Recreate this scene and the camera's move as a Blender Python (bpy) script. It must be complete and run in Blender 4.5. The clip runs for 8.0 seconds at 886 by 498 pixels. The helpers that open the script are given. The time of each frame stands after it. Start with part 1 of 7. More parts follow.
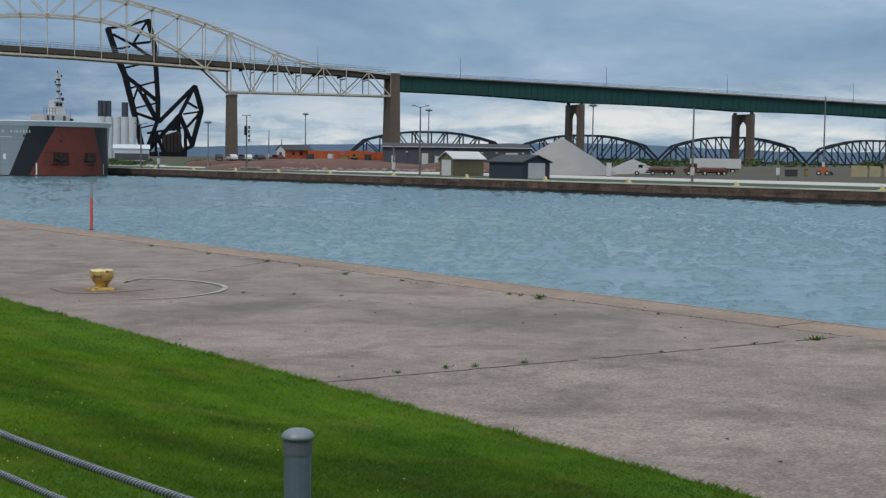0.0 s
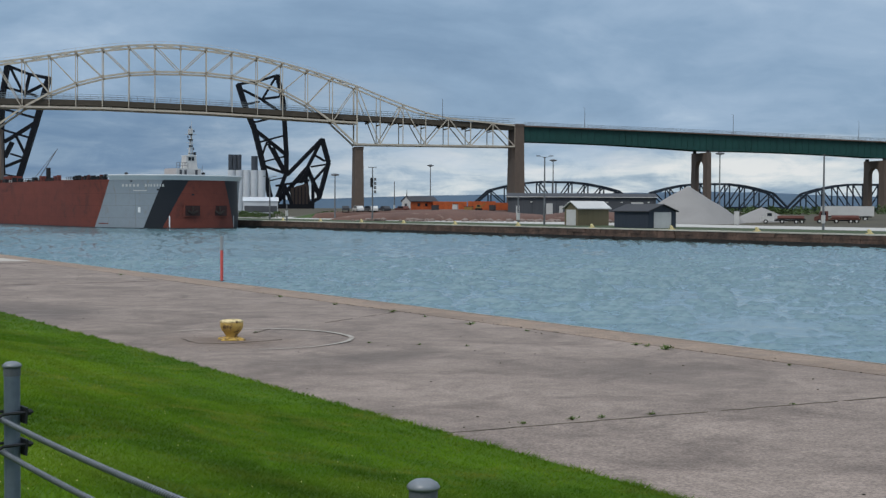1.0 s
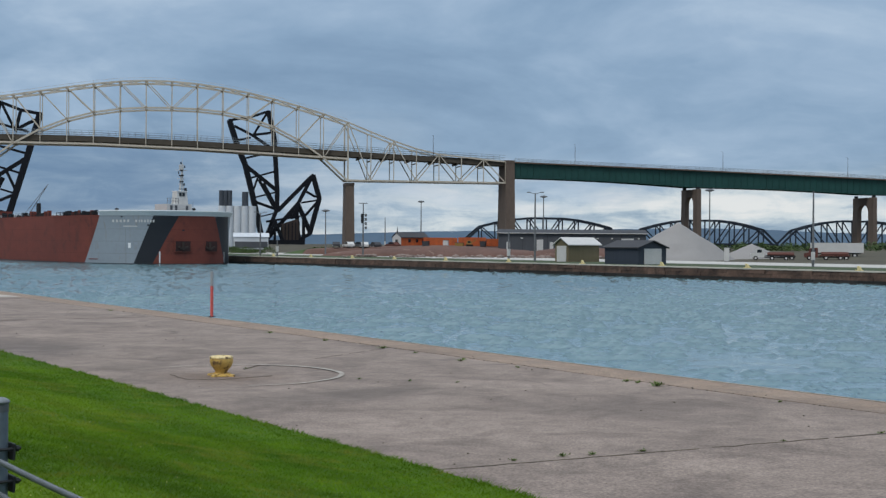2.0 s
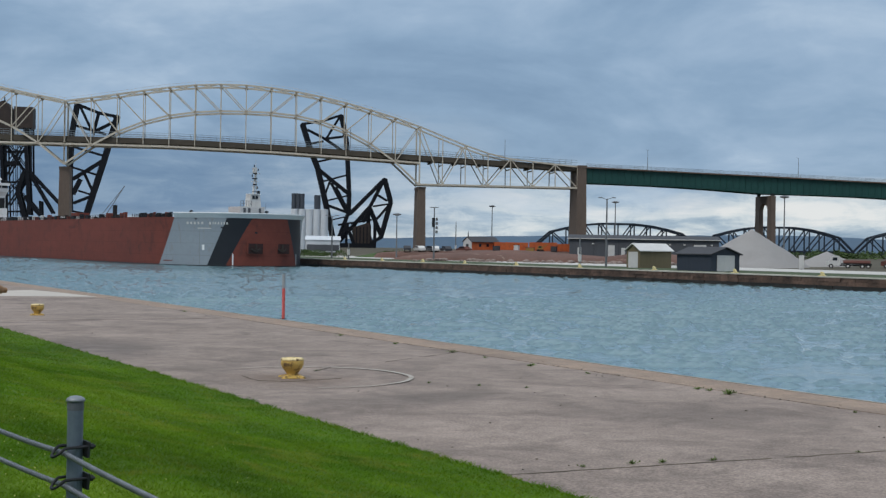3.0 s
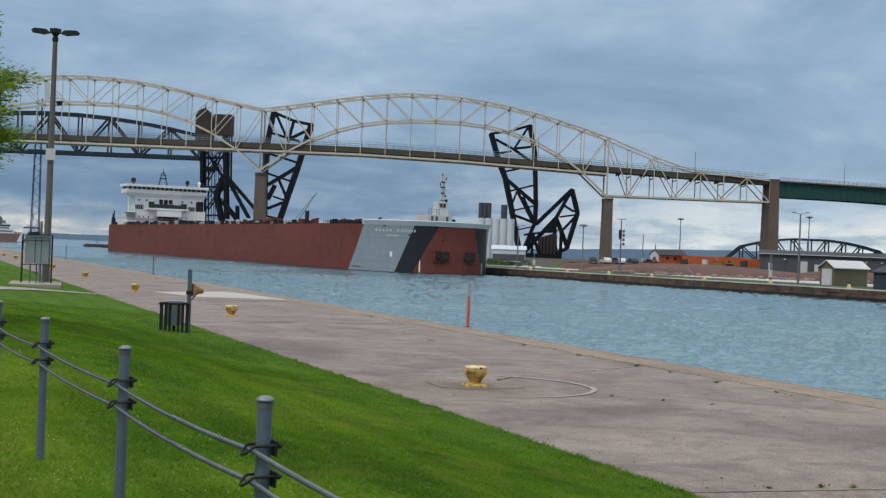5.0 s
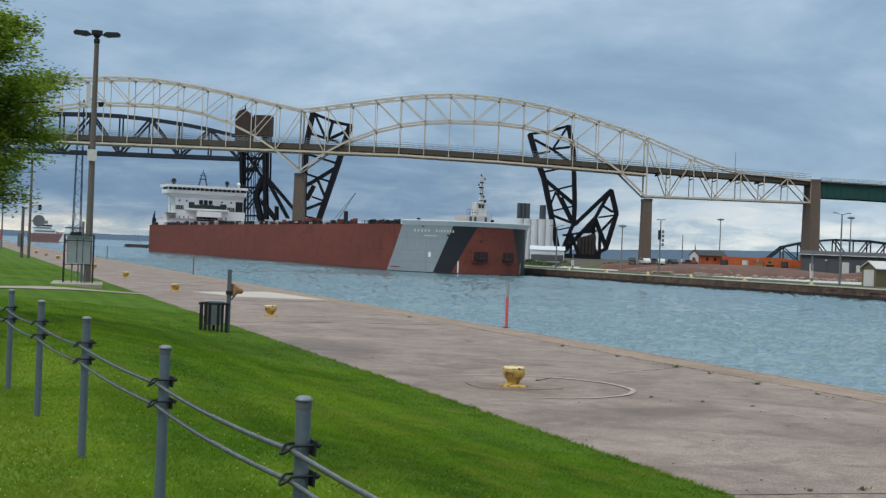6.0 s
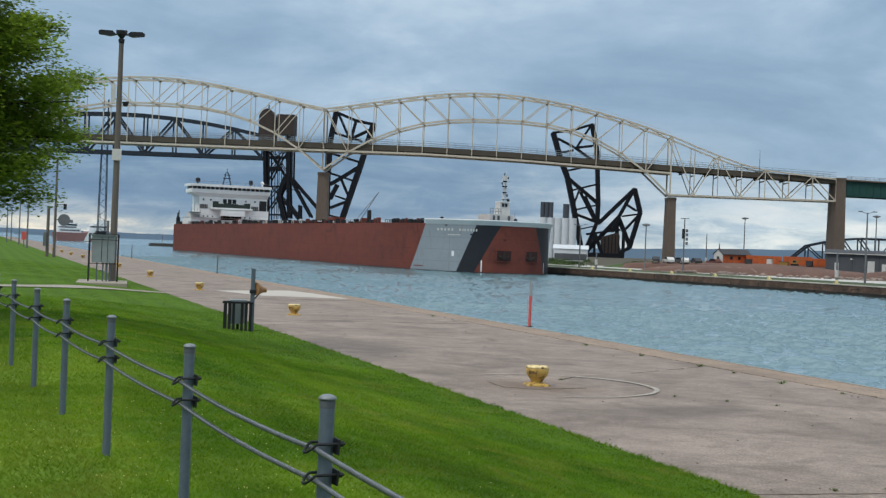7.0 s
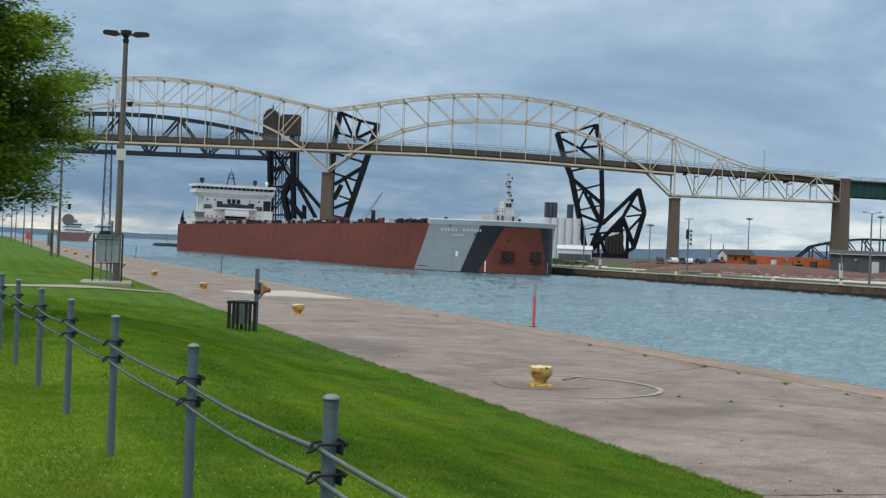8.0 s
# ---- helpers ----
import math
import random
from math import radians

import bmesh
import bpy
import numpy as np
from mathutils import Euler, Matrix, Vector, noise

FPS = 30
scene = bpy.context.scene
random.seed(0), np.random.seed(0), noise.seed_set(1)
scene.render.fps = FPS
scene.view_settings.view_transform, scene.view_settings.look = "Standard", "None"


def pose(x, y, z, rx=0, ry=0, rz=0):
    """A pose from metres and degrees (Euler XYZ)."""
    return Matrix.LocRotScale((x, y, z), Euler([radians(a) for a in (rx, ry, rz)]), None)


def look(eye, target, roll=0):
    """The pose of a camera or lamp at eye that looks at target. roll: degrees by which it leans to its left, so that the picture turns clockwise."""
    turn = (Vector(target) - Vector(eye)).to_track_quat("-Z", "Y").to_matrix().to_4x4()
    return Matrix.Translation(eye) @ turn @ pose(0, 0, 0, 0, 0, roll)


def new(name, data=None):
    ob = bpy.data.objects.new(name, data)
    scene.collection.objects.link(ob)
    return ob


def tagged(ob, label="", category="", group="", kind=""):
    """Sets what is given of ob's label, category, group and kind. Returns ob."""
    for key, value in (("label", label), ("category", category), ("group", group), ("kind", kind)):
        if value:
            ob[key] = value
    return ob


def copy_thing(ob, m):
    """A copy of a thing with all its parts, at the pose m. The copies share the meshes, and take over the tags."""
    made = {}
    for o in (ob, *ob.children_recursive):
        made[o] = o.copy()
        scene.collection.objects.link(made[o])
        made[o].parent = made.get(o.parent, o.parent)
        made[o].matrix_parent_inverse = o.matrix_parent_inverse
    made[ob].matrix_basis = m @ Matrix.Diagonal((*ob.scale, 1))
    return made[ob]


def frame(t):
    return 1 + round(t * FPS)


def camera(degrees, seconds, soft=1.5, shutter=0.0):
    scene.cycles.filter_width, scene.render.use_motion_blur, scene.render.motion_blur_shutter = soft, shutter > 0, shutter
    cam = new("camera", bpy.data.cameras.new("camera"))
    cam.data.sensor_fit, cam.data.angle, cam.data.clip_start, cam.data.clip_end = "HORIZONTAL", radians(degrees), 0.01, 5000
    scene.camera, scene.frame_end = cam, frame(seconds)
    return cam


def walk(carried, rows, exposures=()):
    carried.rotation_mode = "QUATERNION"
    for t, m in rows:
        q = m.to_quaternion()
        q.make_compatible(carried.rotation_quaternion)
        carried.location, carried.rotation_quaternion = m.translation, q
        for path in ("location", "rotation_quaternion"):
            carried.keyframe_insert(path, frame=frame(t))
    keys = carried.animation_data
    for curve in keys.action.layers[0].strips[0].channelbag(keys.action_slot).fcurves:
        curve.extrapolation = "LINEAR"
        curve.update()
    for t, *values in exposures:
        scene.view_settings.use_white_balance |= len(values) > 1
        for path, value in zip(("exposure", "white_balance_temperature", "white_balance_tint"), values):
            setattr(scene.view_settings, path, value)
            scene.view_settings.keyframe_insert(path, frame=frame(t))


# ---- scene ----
EYE = (0.0, 0.0, 2.6)
cam = camera(36.57, 8.0, soft=1.35)
# seconds, yaw, pitch and roll: the camera turns where it stands
ROWS = [
    (0.0, -41.814, -3.895, 0.800),
    (0.5, -38.236, -2.936, 0.333),
    (1.0, -36.462, -1.800, 0.324),
    (1.2, -36.34, -1.440, 0.33),
    (2.3, -36.94, -0.022, 0.44),
    (2.5, -36.337, -0.022, 0.448),
    (3.0, -33.834, -0.102, 0.948),
    (3.5, -31.099, -0.135, 1.511),
    (4.0, -29.375, 0.014, 1.780),
    (4.5, -27.110, 0.137, 2.131),
    (5.0, -25.904, 0.109, 2.259),
    (6.5, -23.644, 0.028, 2.310),
    (7.0, -23.270, -0.023, 2.307),
    (7.5, -23.127, -0.020, 2.351),
    (8.0, -23.100, -0.022, 2.362),
]


def turned(yaw, pitch, roll):
    return pose(*EYE, 0, 0, yaw) @ pose(0, 0, 0, 90 + pitch) @ pose(0, 0, 0, 0, 0, roll)


walk(cam, [(t, turned(yaw, pitch, roll)) for t, yaw, pitch, roll in ROWS],
     exposures=[(0.0, -0.08, 6500, 10), (1.0, -0.06, 6500, 10), (2.5, -0.04, 6520, 10), (4.0, 0.0, 6600, 10), (5.0, 0.08, 6700, 10), (6.5, 0.18, 6800, 8), (8.0, 0.2, 6820, 8)])

WATER = -2.15
SLANT = 0.0655          # the near pier runs a little off the canal's axis


# ---------------------------------------------------------------- node helpers
def nodes_of(tree):
    n, l = tree.nodes, tree.links
    return n, l


def math_node(tree, op, a, b=None, clamp=False):
    m = tree.nodes.new("ShaderNodeMath")
    m.operation, m.use_clamp = op, clamp
    for i, v in enumerate((a, b)):
        if v is None:
            continue
        if isinstance(v, (int, float)):
            m.inputs[i].default_value = v
        else:
            tree.links.new(v, m.inputs[i])
    return m.outputs[0]


def noise_node(tree, vec, scale, detail=4.0, rough=0.55, distort=0.0):
    t = tree.nodes.new("ShaderNodeTexNoise")
    t.inputs["Scale"].default_value = scale
    t.inputs["Detail"].default_value = detail
    t.inputs["Roughness"].default_value = rough
    t.inputs["Distortion"].default_value = distort
    if vec is not None:
        tree.links.new(vec, t.inputs["Vector"])
    return t.outputs[0]


def ramp_node(tree, fac, stops):
    r = tree.nodes.new("ShaderNodeValToRGB")
    el = r.color_ramp.elements
    while len(el) < len(stops):
        el.new(0.5)
    for e, (p, c) in zip(el, stops):
        e.position, e.color = p, (*c, 1.0)
    tree.links.new(fac, r.inputs[0])
    return r.outputs[0]


def mix_node(tree, fac, a, b, blend="MIX"):
    m = tree.nodes.new("ShaderNodeMix")
    m.data_type, m.blend_type = "RGBA", blend
    for sock, v in ((m.inputs[0], fac), (m.inputs[6], a), (m.inputs[7], b)):
        if isinstance(v, (int, float)):
            sock.default_value = v
        elif isinstance(v, tuple):
            sock.default_value = (*v, 1.0)
        else:
            tree.links.new(v, sock)
    return m.outputs[2]


def scaled(tree, vec, sx, sy, sz):
    m = tree.nodes.new("ShaderNodeMapping")
    m.inputs["Scale"].default_value = (sx, sy, sz)
    tree.links.new(vec, m.inputs["Vector"])
    return m.outputs[0]


# ---------------------------------------------------------------- sky and sun
SUN_ELEVATION, SUN_AZIMUTH = radians(52), radians(-70)
world = bpy.data.worlds.new("overcast_sky")
scene.world = world
world.use_nodes = True
wt = world.node_tree
wt.nodes.clear()
w_out = wt.nodes.new("ShaderNodeOutputWorld")
w_bg = wt.nodes.new("ShaderNodeBackground")
wt.links.new(w_bg.outputs[0], w_out.inputs[0])
w_sky = wt.nodes.new("ShaderNodeTexSky")
w_sky.sky_type, w_sky.sun_disc = "NISHITA", False
w_sky.sun_elevation, w_sky.sun_rotation = SUN_ELEVATION, radians(-110)
w_geo = wt.nodes.new("ShaderNodeTexCoord")
w_dir = w_geo.outputs["Generated"]
w_sep = wt.nodes.new("ShaderNodeSeparateXYZ")
wt.links.new(w_dir, w_sep.inputs[0])
up = math_node(wt, "MAXIMUM", w_sep.outputs[2], 0.0)
# cloud deck: the direction meets a level sheet, flattened near the horizon
flat = math_node(wt, "ADD", up, 0.28)
w_cmb = wt.nodes.new("ShaderNodeCombineXYZ")
wt.links.new(math_node(wt, "DIVIDE", w_sep.outputs[0], flat), w_cmb.inputs[0])
wt.links.new(math_node(wt, "DIVIDE", w_sep.outputs[1], flat), w_cmb.inputs[1])
big = noise_node(wt, w_cmb.outputs[0], 1.7, 5.0, 0.55, 0.5)
small = noise_node(wt, w_cmb.outputs[0], 6.0, 5.0, 0.6, 0.4)
cloud_f = math_node(wt, "ADD", math_node(wt, "MULTIPLY", big, 0.76), math_node(wt, "MULTIPLY", small, 0.24))
cloud = ramp_node(wt, cloud_f, [(0.33, (0.228, 0.354, 0.525)), (0.45, (0.291, 0.432, 0.613)), (0.55, (0.365, 0.508, 0.690)), (0.65, (0.486, 0.625, 0.791)), (0.76, (0.760, 0.862, 0.946))])
# low streaks and breaks of light near the horizon
streak_a = noise_node(wt, scaled(wt, w_dir, 2.2, 2.2, 20.0), 2.6, 5.0, 0.55, 0.5)
streak_b = noise_node(wt, scaled(wt, w_dir, 3.0, 3.0, 9.5), 7.5, 8.0, 0.68, 0.5)
streak = math_node(wt, "ADD", math_node(wt, "MULTIPLY", streak_a, 0.62), math_node(wt, "MULTIPLY", streak_b, 0.38))
low = ramp_node(wt, streak, [(0.37, (0.23, 0.35, 0.485)), (0.455, (0.45, 0.57, 0.675)), (0.515, (0.72, 0.80, 0.835)), (0.60, (0.93, 0.95, 0.94))])
# the light breaks lie towards the east, the dark band towards the west
east = math_node(wt, "MULTIPLY", math_node(wt, "SUBTRACT", w_sep.outputs[0], 0.40), 5.0, True)
# to the west the dark band lifts over a pale, broken rim along the horizon
rim = wt.nodes.new("ShaderNodeMapRange")
rim.interpolation_type = "SMOOTHSTEP"
for i, v in ((1, 0.004), (2, 0.03), (3, 1.0), (4, 0.0)):
    rim.inputs[i].default_value = v
wt.links.new(w_sep.outputs[2], rim.inputs[0])
west_low = ramp_node(wt, streak, [(0.40, (0.23, 0.34, 0.48)), (0.52, (0.42, 0.50, 0.57)), (0.60, (0.92, 0.86, 0.74))])
west_dark = ramp_node(wt, streak, [(0.40, (0.128, 0.235, 0.40)), (0.50, (0.17, 0.285, 0.45)), (0.60, (0.25, 0.37, 0.525))])
west = mix_node(wt, rim.outputs[0], west_dark, west_low)
low2 = mix_node(wt, east, west, low)
def low_band(z0, z1):
    r = wt.nodes.new("ShaderNodeMapRange")
    r.interpolation_type = "SMOOTHSTEP"
    for i, v in ((1, z0), (2, z1), (3, 0.9), (4, 0.0)):
        r.inputs[i].default_value = v
    # the band's upper edge wanders with the clouds
    wt.links.new(math_node(wt, "ADD", w_sep.outputs[2], math_node(wt, "MULTIPLY", math_node(wt, "SUBTRACT", big, 0.5), 0.09)), r.inputs[0])
    return r.outputs[0]


west_f, east_f = low_band(0.06, 0.1), low_band(0.022, 0.064)
band = math_node(wt, "ADD", math_node(wt, "MULTIPLY", east_f, east), math_node(wt, "MULTIPLY", west_f, math_node(wt, "SUBTRACT", 1.0, east)))
sky_low = mix_node(wt, band, cloud, low2)
# an overcast dome is brighter overhead
dome = wt.nodes.new("ShaderNodeMapRange")
dome.interpolation_type = "SMOOTHSTEP"
for i, v in ((1, 0.3), (2, 0.85), (3, 1.0), (4, 3.15)):
    dome.inputs[i].default_value = v
wt.links.new(w_sep.outputs[2], dome.inputs[0])
gain = dome.outputs[0]
over = wt.nodes.new("ShaderNodeMapRange")
for i, v in ((1, 0.25), (2, 0.6), (3, 0.0), (4, 0.8)):
    over.inputs[i].default_value = v
wt.links.new(w_sep.outputs[2], over.inputs[0])
sky_all = mix_node(wt, over.outputs[0], sky_low, (0.375, 0.405, 0.44))
w_mul = wt.nodes.new("ShaderNodeVectorMath")
w_mul.operation = "SCALE"
wt.links.new(sky_all, w_mul.inputs[0])
wt.links.new(gain, w_mul.inputs["Scale"])
w_add = wt.nodes.new("ShaderNodeVectorMath")
w_add.operation = "MULTIPLY_ADD"
wt.links.new(w_sky.outputs[0], w_add.inputs[0])
w_add.inputs[1].default_value = (0.006, 0.006, 0.006)
wt.links.new(w_mul.outputs[0], w_add.inputs[2])
wt.links.new(w_add.outputs[0], w_bg.inputs[0])
w_bg.inputs[1].default_value = 0.86

sun = new("sun", bpy.data.lights.new("sun", "SUN"))
sun.data.energy, sun.data.angle, sun.data.color = 1.25, radians(14), (1.0, 0.94, 0.86)
sun.matrix_world = look((0, 0, 50), (50 * math.cos(SUN_ELEVATION) * math.sin(-SUN_AZIMUTH) , 50 * math.cos(SUN_ELEVATION) * math.cos(SUN_AZIMUTH), 50 - 50 * math.sin(SUN_ELEVATION)))


# ---------------------------------------------------------------- materials
def surface(name, light, dark, rough=0.8, metal=0.0, big=0.4, fine=8.0, bump=0.15, spread=0.22, stain=None, stain_at=0.62, stretch=(1, 1, 1), spec=0.4, island=False, worldly=False, soft=0.0, stain_max=1.0, speckle=0.0):
    """Two-scale mottled surface: broad patches, fine grain with relief, and stains of a third colour."""
    m = bpy.data.materials.new(name)
    m.use_nodes = True
    t = m.node_tree
    b = t.nodes["Principled BSDF"]
    if worldly:
        vec = t.nodes.new("ShaderNodeNewGeometry").outputs["Position"]
    else:
        vec = t.nodes.new("ShaderNodeTexCoord").outputs["Object"]
    vec = scaled(t, vec, *stretch)
    n1 = noise_node(t, vec, big, 5.0, 0.6, 0.4)
    n2 = noise_node(t, vec, fine, 5.0, 0.65)
    f = math_node(t, "ADD", math_node(t, "MULTIPLY", n1, 0.6), math_node(t, "MULTIPLY", n2, 0.4))
    col = ramp_node(t, f, [(0.5 - spread, dark), (0.5 + spread, light)])
    if stain:
        n3 = noise_node(t, vec, big * 2.3, 6.0, 0.7, 0.8)
        s = ramp_node(t, n3, [(stain_at - soft, (0, 0, 0)), (stain_at + 0.1 + soft, (stain_max,) * 3)])
        col = mix_node(t, s, col, stain)
    if speckle:
        n4 = noise_node(t, vec, 38.0, 2.0, 0.6)
        sp = ramp_node(t, n4, [(0.36, (1 - speckle,) * 3), (0.5, (1, 1, 1)), (0.66, (1 + speckle,) * 3)])
        col = mix_node(t, 1.0, col, sp, "MULTIPLY")
        n5 = noise_node(t, vec, 3.1, 4.0, 0.6)
        sp = ramp_node(t, n5, [(0.3, (1 - speckle * 0.5,) * 3), (0.7, (1 + speckle * 0.5,) * 3)])
        col = mix_node(t, 1.0, col, sp, "MULTIPLY")
    if island:
        rnd = t.nodes.new("ShaderNodeObjectInfo").outputs["Random"]
        k = math_node(t, "ADD", 0.88, math_node(t, "MULTIPLY", rnd, 0.24))
        v = t.nodes.new("ShaderNodeVectorMath")
        v.operation = "SCALE"
        t.links.new(col, v.inputs[0])
        t.links.new(k, v.inputs["Scale"])
        col = v.outputs[0]
    t.links.new(col, b.inputs["Base Color"])
    b.inputs["Roughness"].default_value = rough
    b.inputs["Metallic"].default_value = metal
    b.inputs["Specular IOR Level"].default_value = spec
    if bump:
        bp = t.nodes.new("ShaderNodeBump")
        bp.inputs["Strength"].default_value = bump
        bp.inputs["Distance"].default_value = 0.02
        t.links.new(n2, bp.inputs["Height"])
        t.links.new(bp.outputs[0], b.inputs["Normal"])
    return m


def water_surface():
    m = bpy.data.materials.new("canal_water")
    m.use_nodes = True
    t = m.node_tree
    b = t.nodes["Principled BSDF"]
    pos = t.nodes.new("ShaderNodeNewGeometry").outputs["Position"]
    v1 = scaled(t, pos, 0.75, 0.6, 1.0)
    v2 = scaled(t, pos, 1.7, 1.5, 1.0)
    a = noise_node(t, v1, 1.0, 4.0, 0.55, 0.5)
    c = noise_node(t, v2, 1.0, 5.0, 0.6, 0.4)
    # sparse, sharper ripples stand on an even surface
    a = math_node(t, "MAXIMUM", math_node(t, "SUBTRACT", a, 0.52), 0.0)
    c = math_node(t, "MAXIMUM", math_node(t, "SUBTRACT", c, 0.50), 0.0)
    h = math_node(t, "ADD", math_node(t, "MULTIPLY", a, 2.4), math_node(t, "MULTIPLY", c, 1.5))
    bp = t.nodes.new("ShaderNodeBump")
    bp.inputs["Strength"].default_value = 0.16
    bp.inputs["Distance"].default_value = 0.1
    t.links.new(h, bp.inputs["Height"])
    t.links.new(bp.outputs[0], b.inputs["Normal"])
    patch = noise_node(t, scaled(t, pos, 0.05, 0.03, 1), 1.0, 3.0, 0.5)
    col = ramp_node(t, patch, [(0.35, (0.115, 0.198, 0.220)), (0.65, (0.134, 0.222, 0.241))])
    t.links.new(col, b.inputs["Base Color"])
    b.inputs["Roughness"].default_value = 0.15
    b.inputs["IOR"].default_value = 1.52
    return m


M_WATER = water_surface()
M_CONC = surface("weathered_concrete", (0.325, 0.256, 0.212), (0.182, 0.141, 0.116), 0.9, big=0.40, fine=9, bump=0.5, spread=0.17, stain=(0.118, 0.09, 0.074), stain_at=0.53, soft=0.08, stain_max=0.8, speckle=0.26, worldly=True, stretch=(0.75, 0.75, 1))
def add_stain(m, cx, cy, rx, ry, colour, most):
    """An irregular patch of another colour round one spot: a soaked-in stain on concrete, uneven tone on the lawn."""
    t = m.node_tree
    pos = t.nodes.new("ShaderNodeNewGeometry").outputs["Position"]
    sep = t.nodes.new("ShaderNodeSeparateXYZ")
    t.links.new(pos, sep.inputs[0])
    dx = math_node(t, "DIVIDE", math_node(t, "SUBTRACT", sep.outputs[0], cx), rx)
    dy = math_node(t, "DIVIDE", math_node(t, "SUBTRACT", sep.outputs[1], cy), ry)
    d = math_node(t, "SQRT", math_node(t, "ADD", math_node(t, "MULTIPLY", dx, dx), math_node(t, "MULTIPLY", dy, dy)))
    d = math_node(t, "ADD", d, math_node(t, "MULTIPLY", math_node(t, "SUBTRACT", noise_node(t, pos, 1.1, 5.0, 0.65, 0.5), 0.5), 1.6))
    f = ramp_node(t, d, [(0.25, (most,) * 3), (1.0, (0, 0, 0))])
    b = t.nodes["Principled BSDF"]
    col = b.inputs["Base Color"].links[0].from_socket
    t.links.new(mix_node(t, f, col, colour), b.inputs["Base Color"])


add_stain(M_CONC, 12.0, 23.1, 1.5, 1.8, (0.13, 0.085, 0.058), 0.6)
p_dark = (0.10, 0.08, 0.068)
add_stain(M_CONC, 12.6, 19.2, 2.6, 1.4, p_dark, 0.55)
add_stain(M_CONC, 15.2, 15.0, 2.0, 2.6, p_dark, 0.4)
add_stain(M_CONC, 11.5, 33.0, 2.0, 4.0, p_dark, 0.4)
add_stain(M_CONC, 11.2, 26.0, 1.6, 1.6, (0.115, 0.09, 0.072), 0.5)
M_CAP = surface("rusty_brown_concrete", (0.345, 0.25, 0.182), (0.20, 0.145, 0.108), 0.9, big=0.5, fine=14, bump=0.4, stain=(0.235, 0.185, 0.152), stain_at=0.52, soft=0.05, stain_max=0.6, worldly=True, speckle=0.3)
add_stain(M_CAP, 18.7, 26.0, 1.2, 3.0, (0.17, 0.125, 0.095), 0.6)
add_stain(M_CAP, 17.9, 14.0, 1.0, 3.5, (0.17, 0.125, 0.095), 0.5)
M_PATCH = surface("pale_concrete", (0.50, 0.45, 0.39), (0.40, 0.36, 0.31), 0.9, big=0.5, fine=14, bump=0.2)
M_KERB = surface("grey_brown_concrete", (0.37, 0.32, 0.265), (0.25, 0.215, 0.175), 0.9, big=0.6, fine=14, bump=0.3, stain=(0.17, 0.14, 0.11), stain_at=0.6, worldly=True)
M_JOINT = surface("dirt_filled_joint", (0.16, 0.13, 0.10), (0.05, 0.042, 0.033), 0.95, big=0.9, fine=6, spread=0.12, worldly=True)
M_PAINTRING = surface("worn_white_paint", (0.46, 0.42, 0.36), (0.27, 0.235, 0.20), 0.85, big=1.6, fine=20, spread=0.12, worldly=True, stain=(0.25, 0.205, 0.17), stain_at=0.56)
M_LAWN = surface("mown_grass", (0.086, 0.158, 0.010), (0.043, 0.097, 0.006), 0.95, big=0.55, fine=9, bump=0.6, spread=0.2, stain=(0.13, 0.165, 0.03), stain_at=0.63, worldly=True, spec=0.15)
M_BLADE = surface("grass_blades", (0.128, 0.226, 0.012), (0.047, 0.12, 0.007), 0.8, big=0.42, fine=2.2, bump=0, spread=0.13, stain=(0.21, 0.22, 0.035), stain_at=0.56, soft=0.05, worldly=True, spec=0.1)
p_deep, p_straw = (0.029, 0.067, 0.005), (0.16, 0.235, 0.020)
# broad patches: darker green close by, lighter yellow-green mostly to the left
for m in (M_LAWN, M_BLADE):
    for cx, cy, rx, ry, c, most in ((5.8, 6.6, 3.6, 4.2, p_deep, 0.75), (4.2, 11.2, 1.4, 1.6, p_deep, 0.3), (4.8, 12.0, 2.0, 3.5, p_deep, 0.25),
                                    (3.3, 9.0, 1.3, 1.2, p_straw, 0.5), (5.9, 8.6, 1.2, 0.9, p_straw, 0.45), (1.2, 11.0, 1.4, 4.0, p_straw, 0.65), (2.2, 17.0, 2.0, 5.0, p_straw, 0.55), (4.8, 14.6, 1.8, 1.6, p_straw, 0.45), (6.8, 19.0, 1.5, 4.0, p_straw, 0.4)):
        add_stain(m, cx, cy, rx, ry, c, most)


def add_mowing(m, share):
    """Faint stripes that the mower leaves along the pier."""
    t = m.node_tree
    pos = t.nodes.new("ShaderNodeNewGeometry").outputs["Position"]
    sep = t.nodes.new("ShaderNodeSeparateXYZ")
    t.links.new(pos, sep.inputs[0])
    across = math_node(t, "SUBTRACT", sep.outputs[0], math_node(t, "MULTIPLY", sep.outputs[1], 0.075))
    across = math_node(t, "ADD", across, math_node(t, "MULTIPLY", noise_node(t, pos, 0.35, 3.0), 0.9))
    wave = math_node(t, "SINE", math_node(t, "MULTIPLY", across, math.tau / 1.25))
    f = ramp_node(t, math_node(t, "ADD", math_node(t, "MULTIPLY", wave, 0.5), 0.5), [(0.3, (1 - share,) * 3), (0.7, (1 + share, 1 + share, 1.0))])
    b = t.nodes["Principled BSDF"]
    t.links.new(mix_node(t, 1.0, b.inputs["Base Color"].links[0].from_socket, f, "MULTIPLY"), b.inputs["Base Color"])


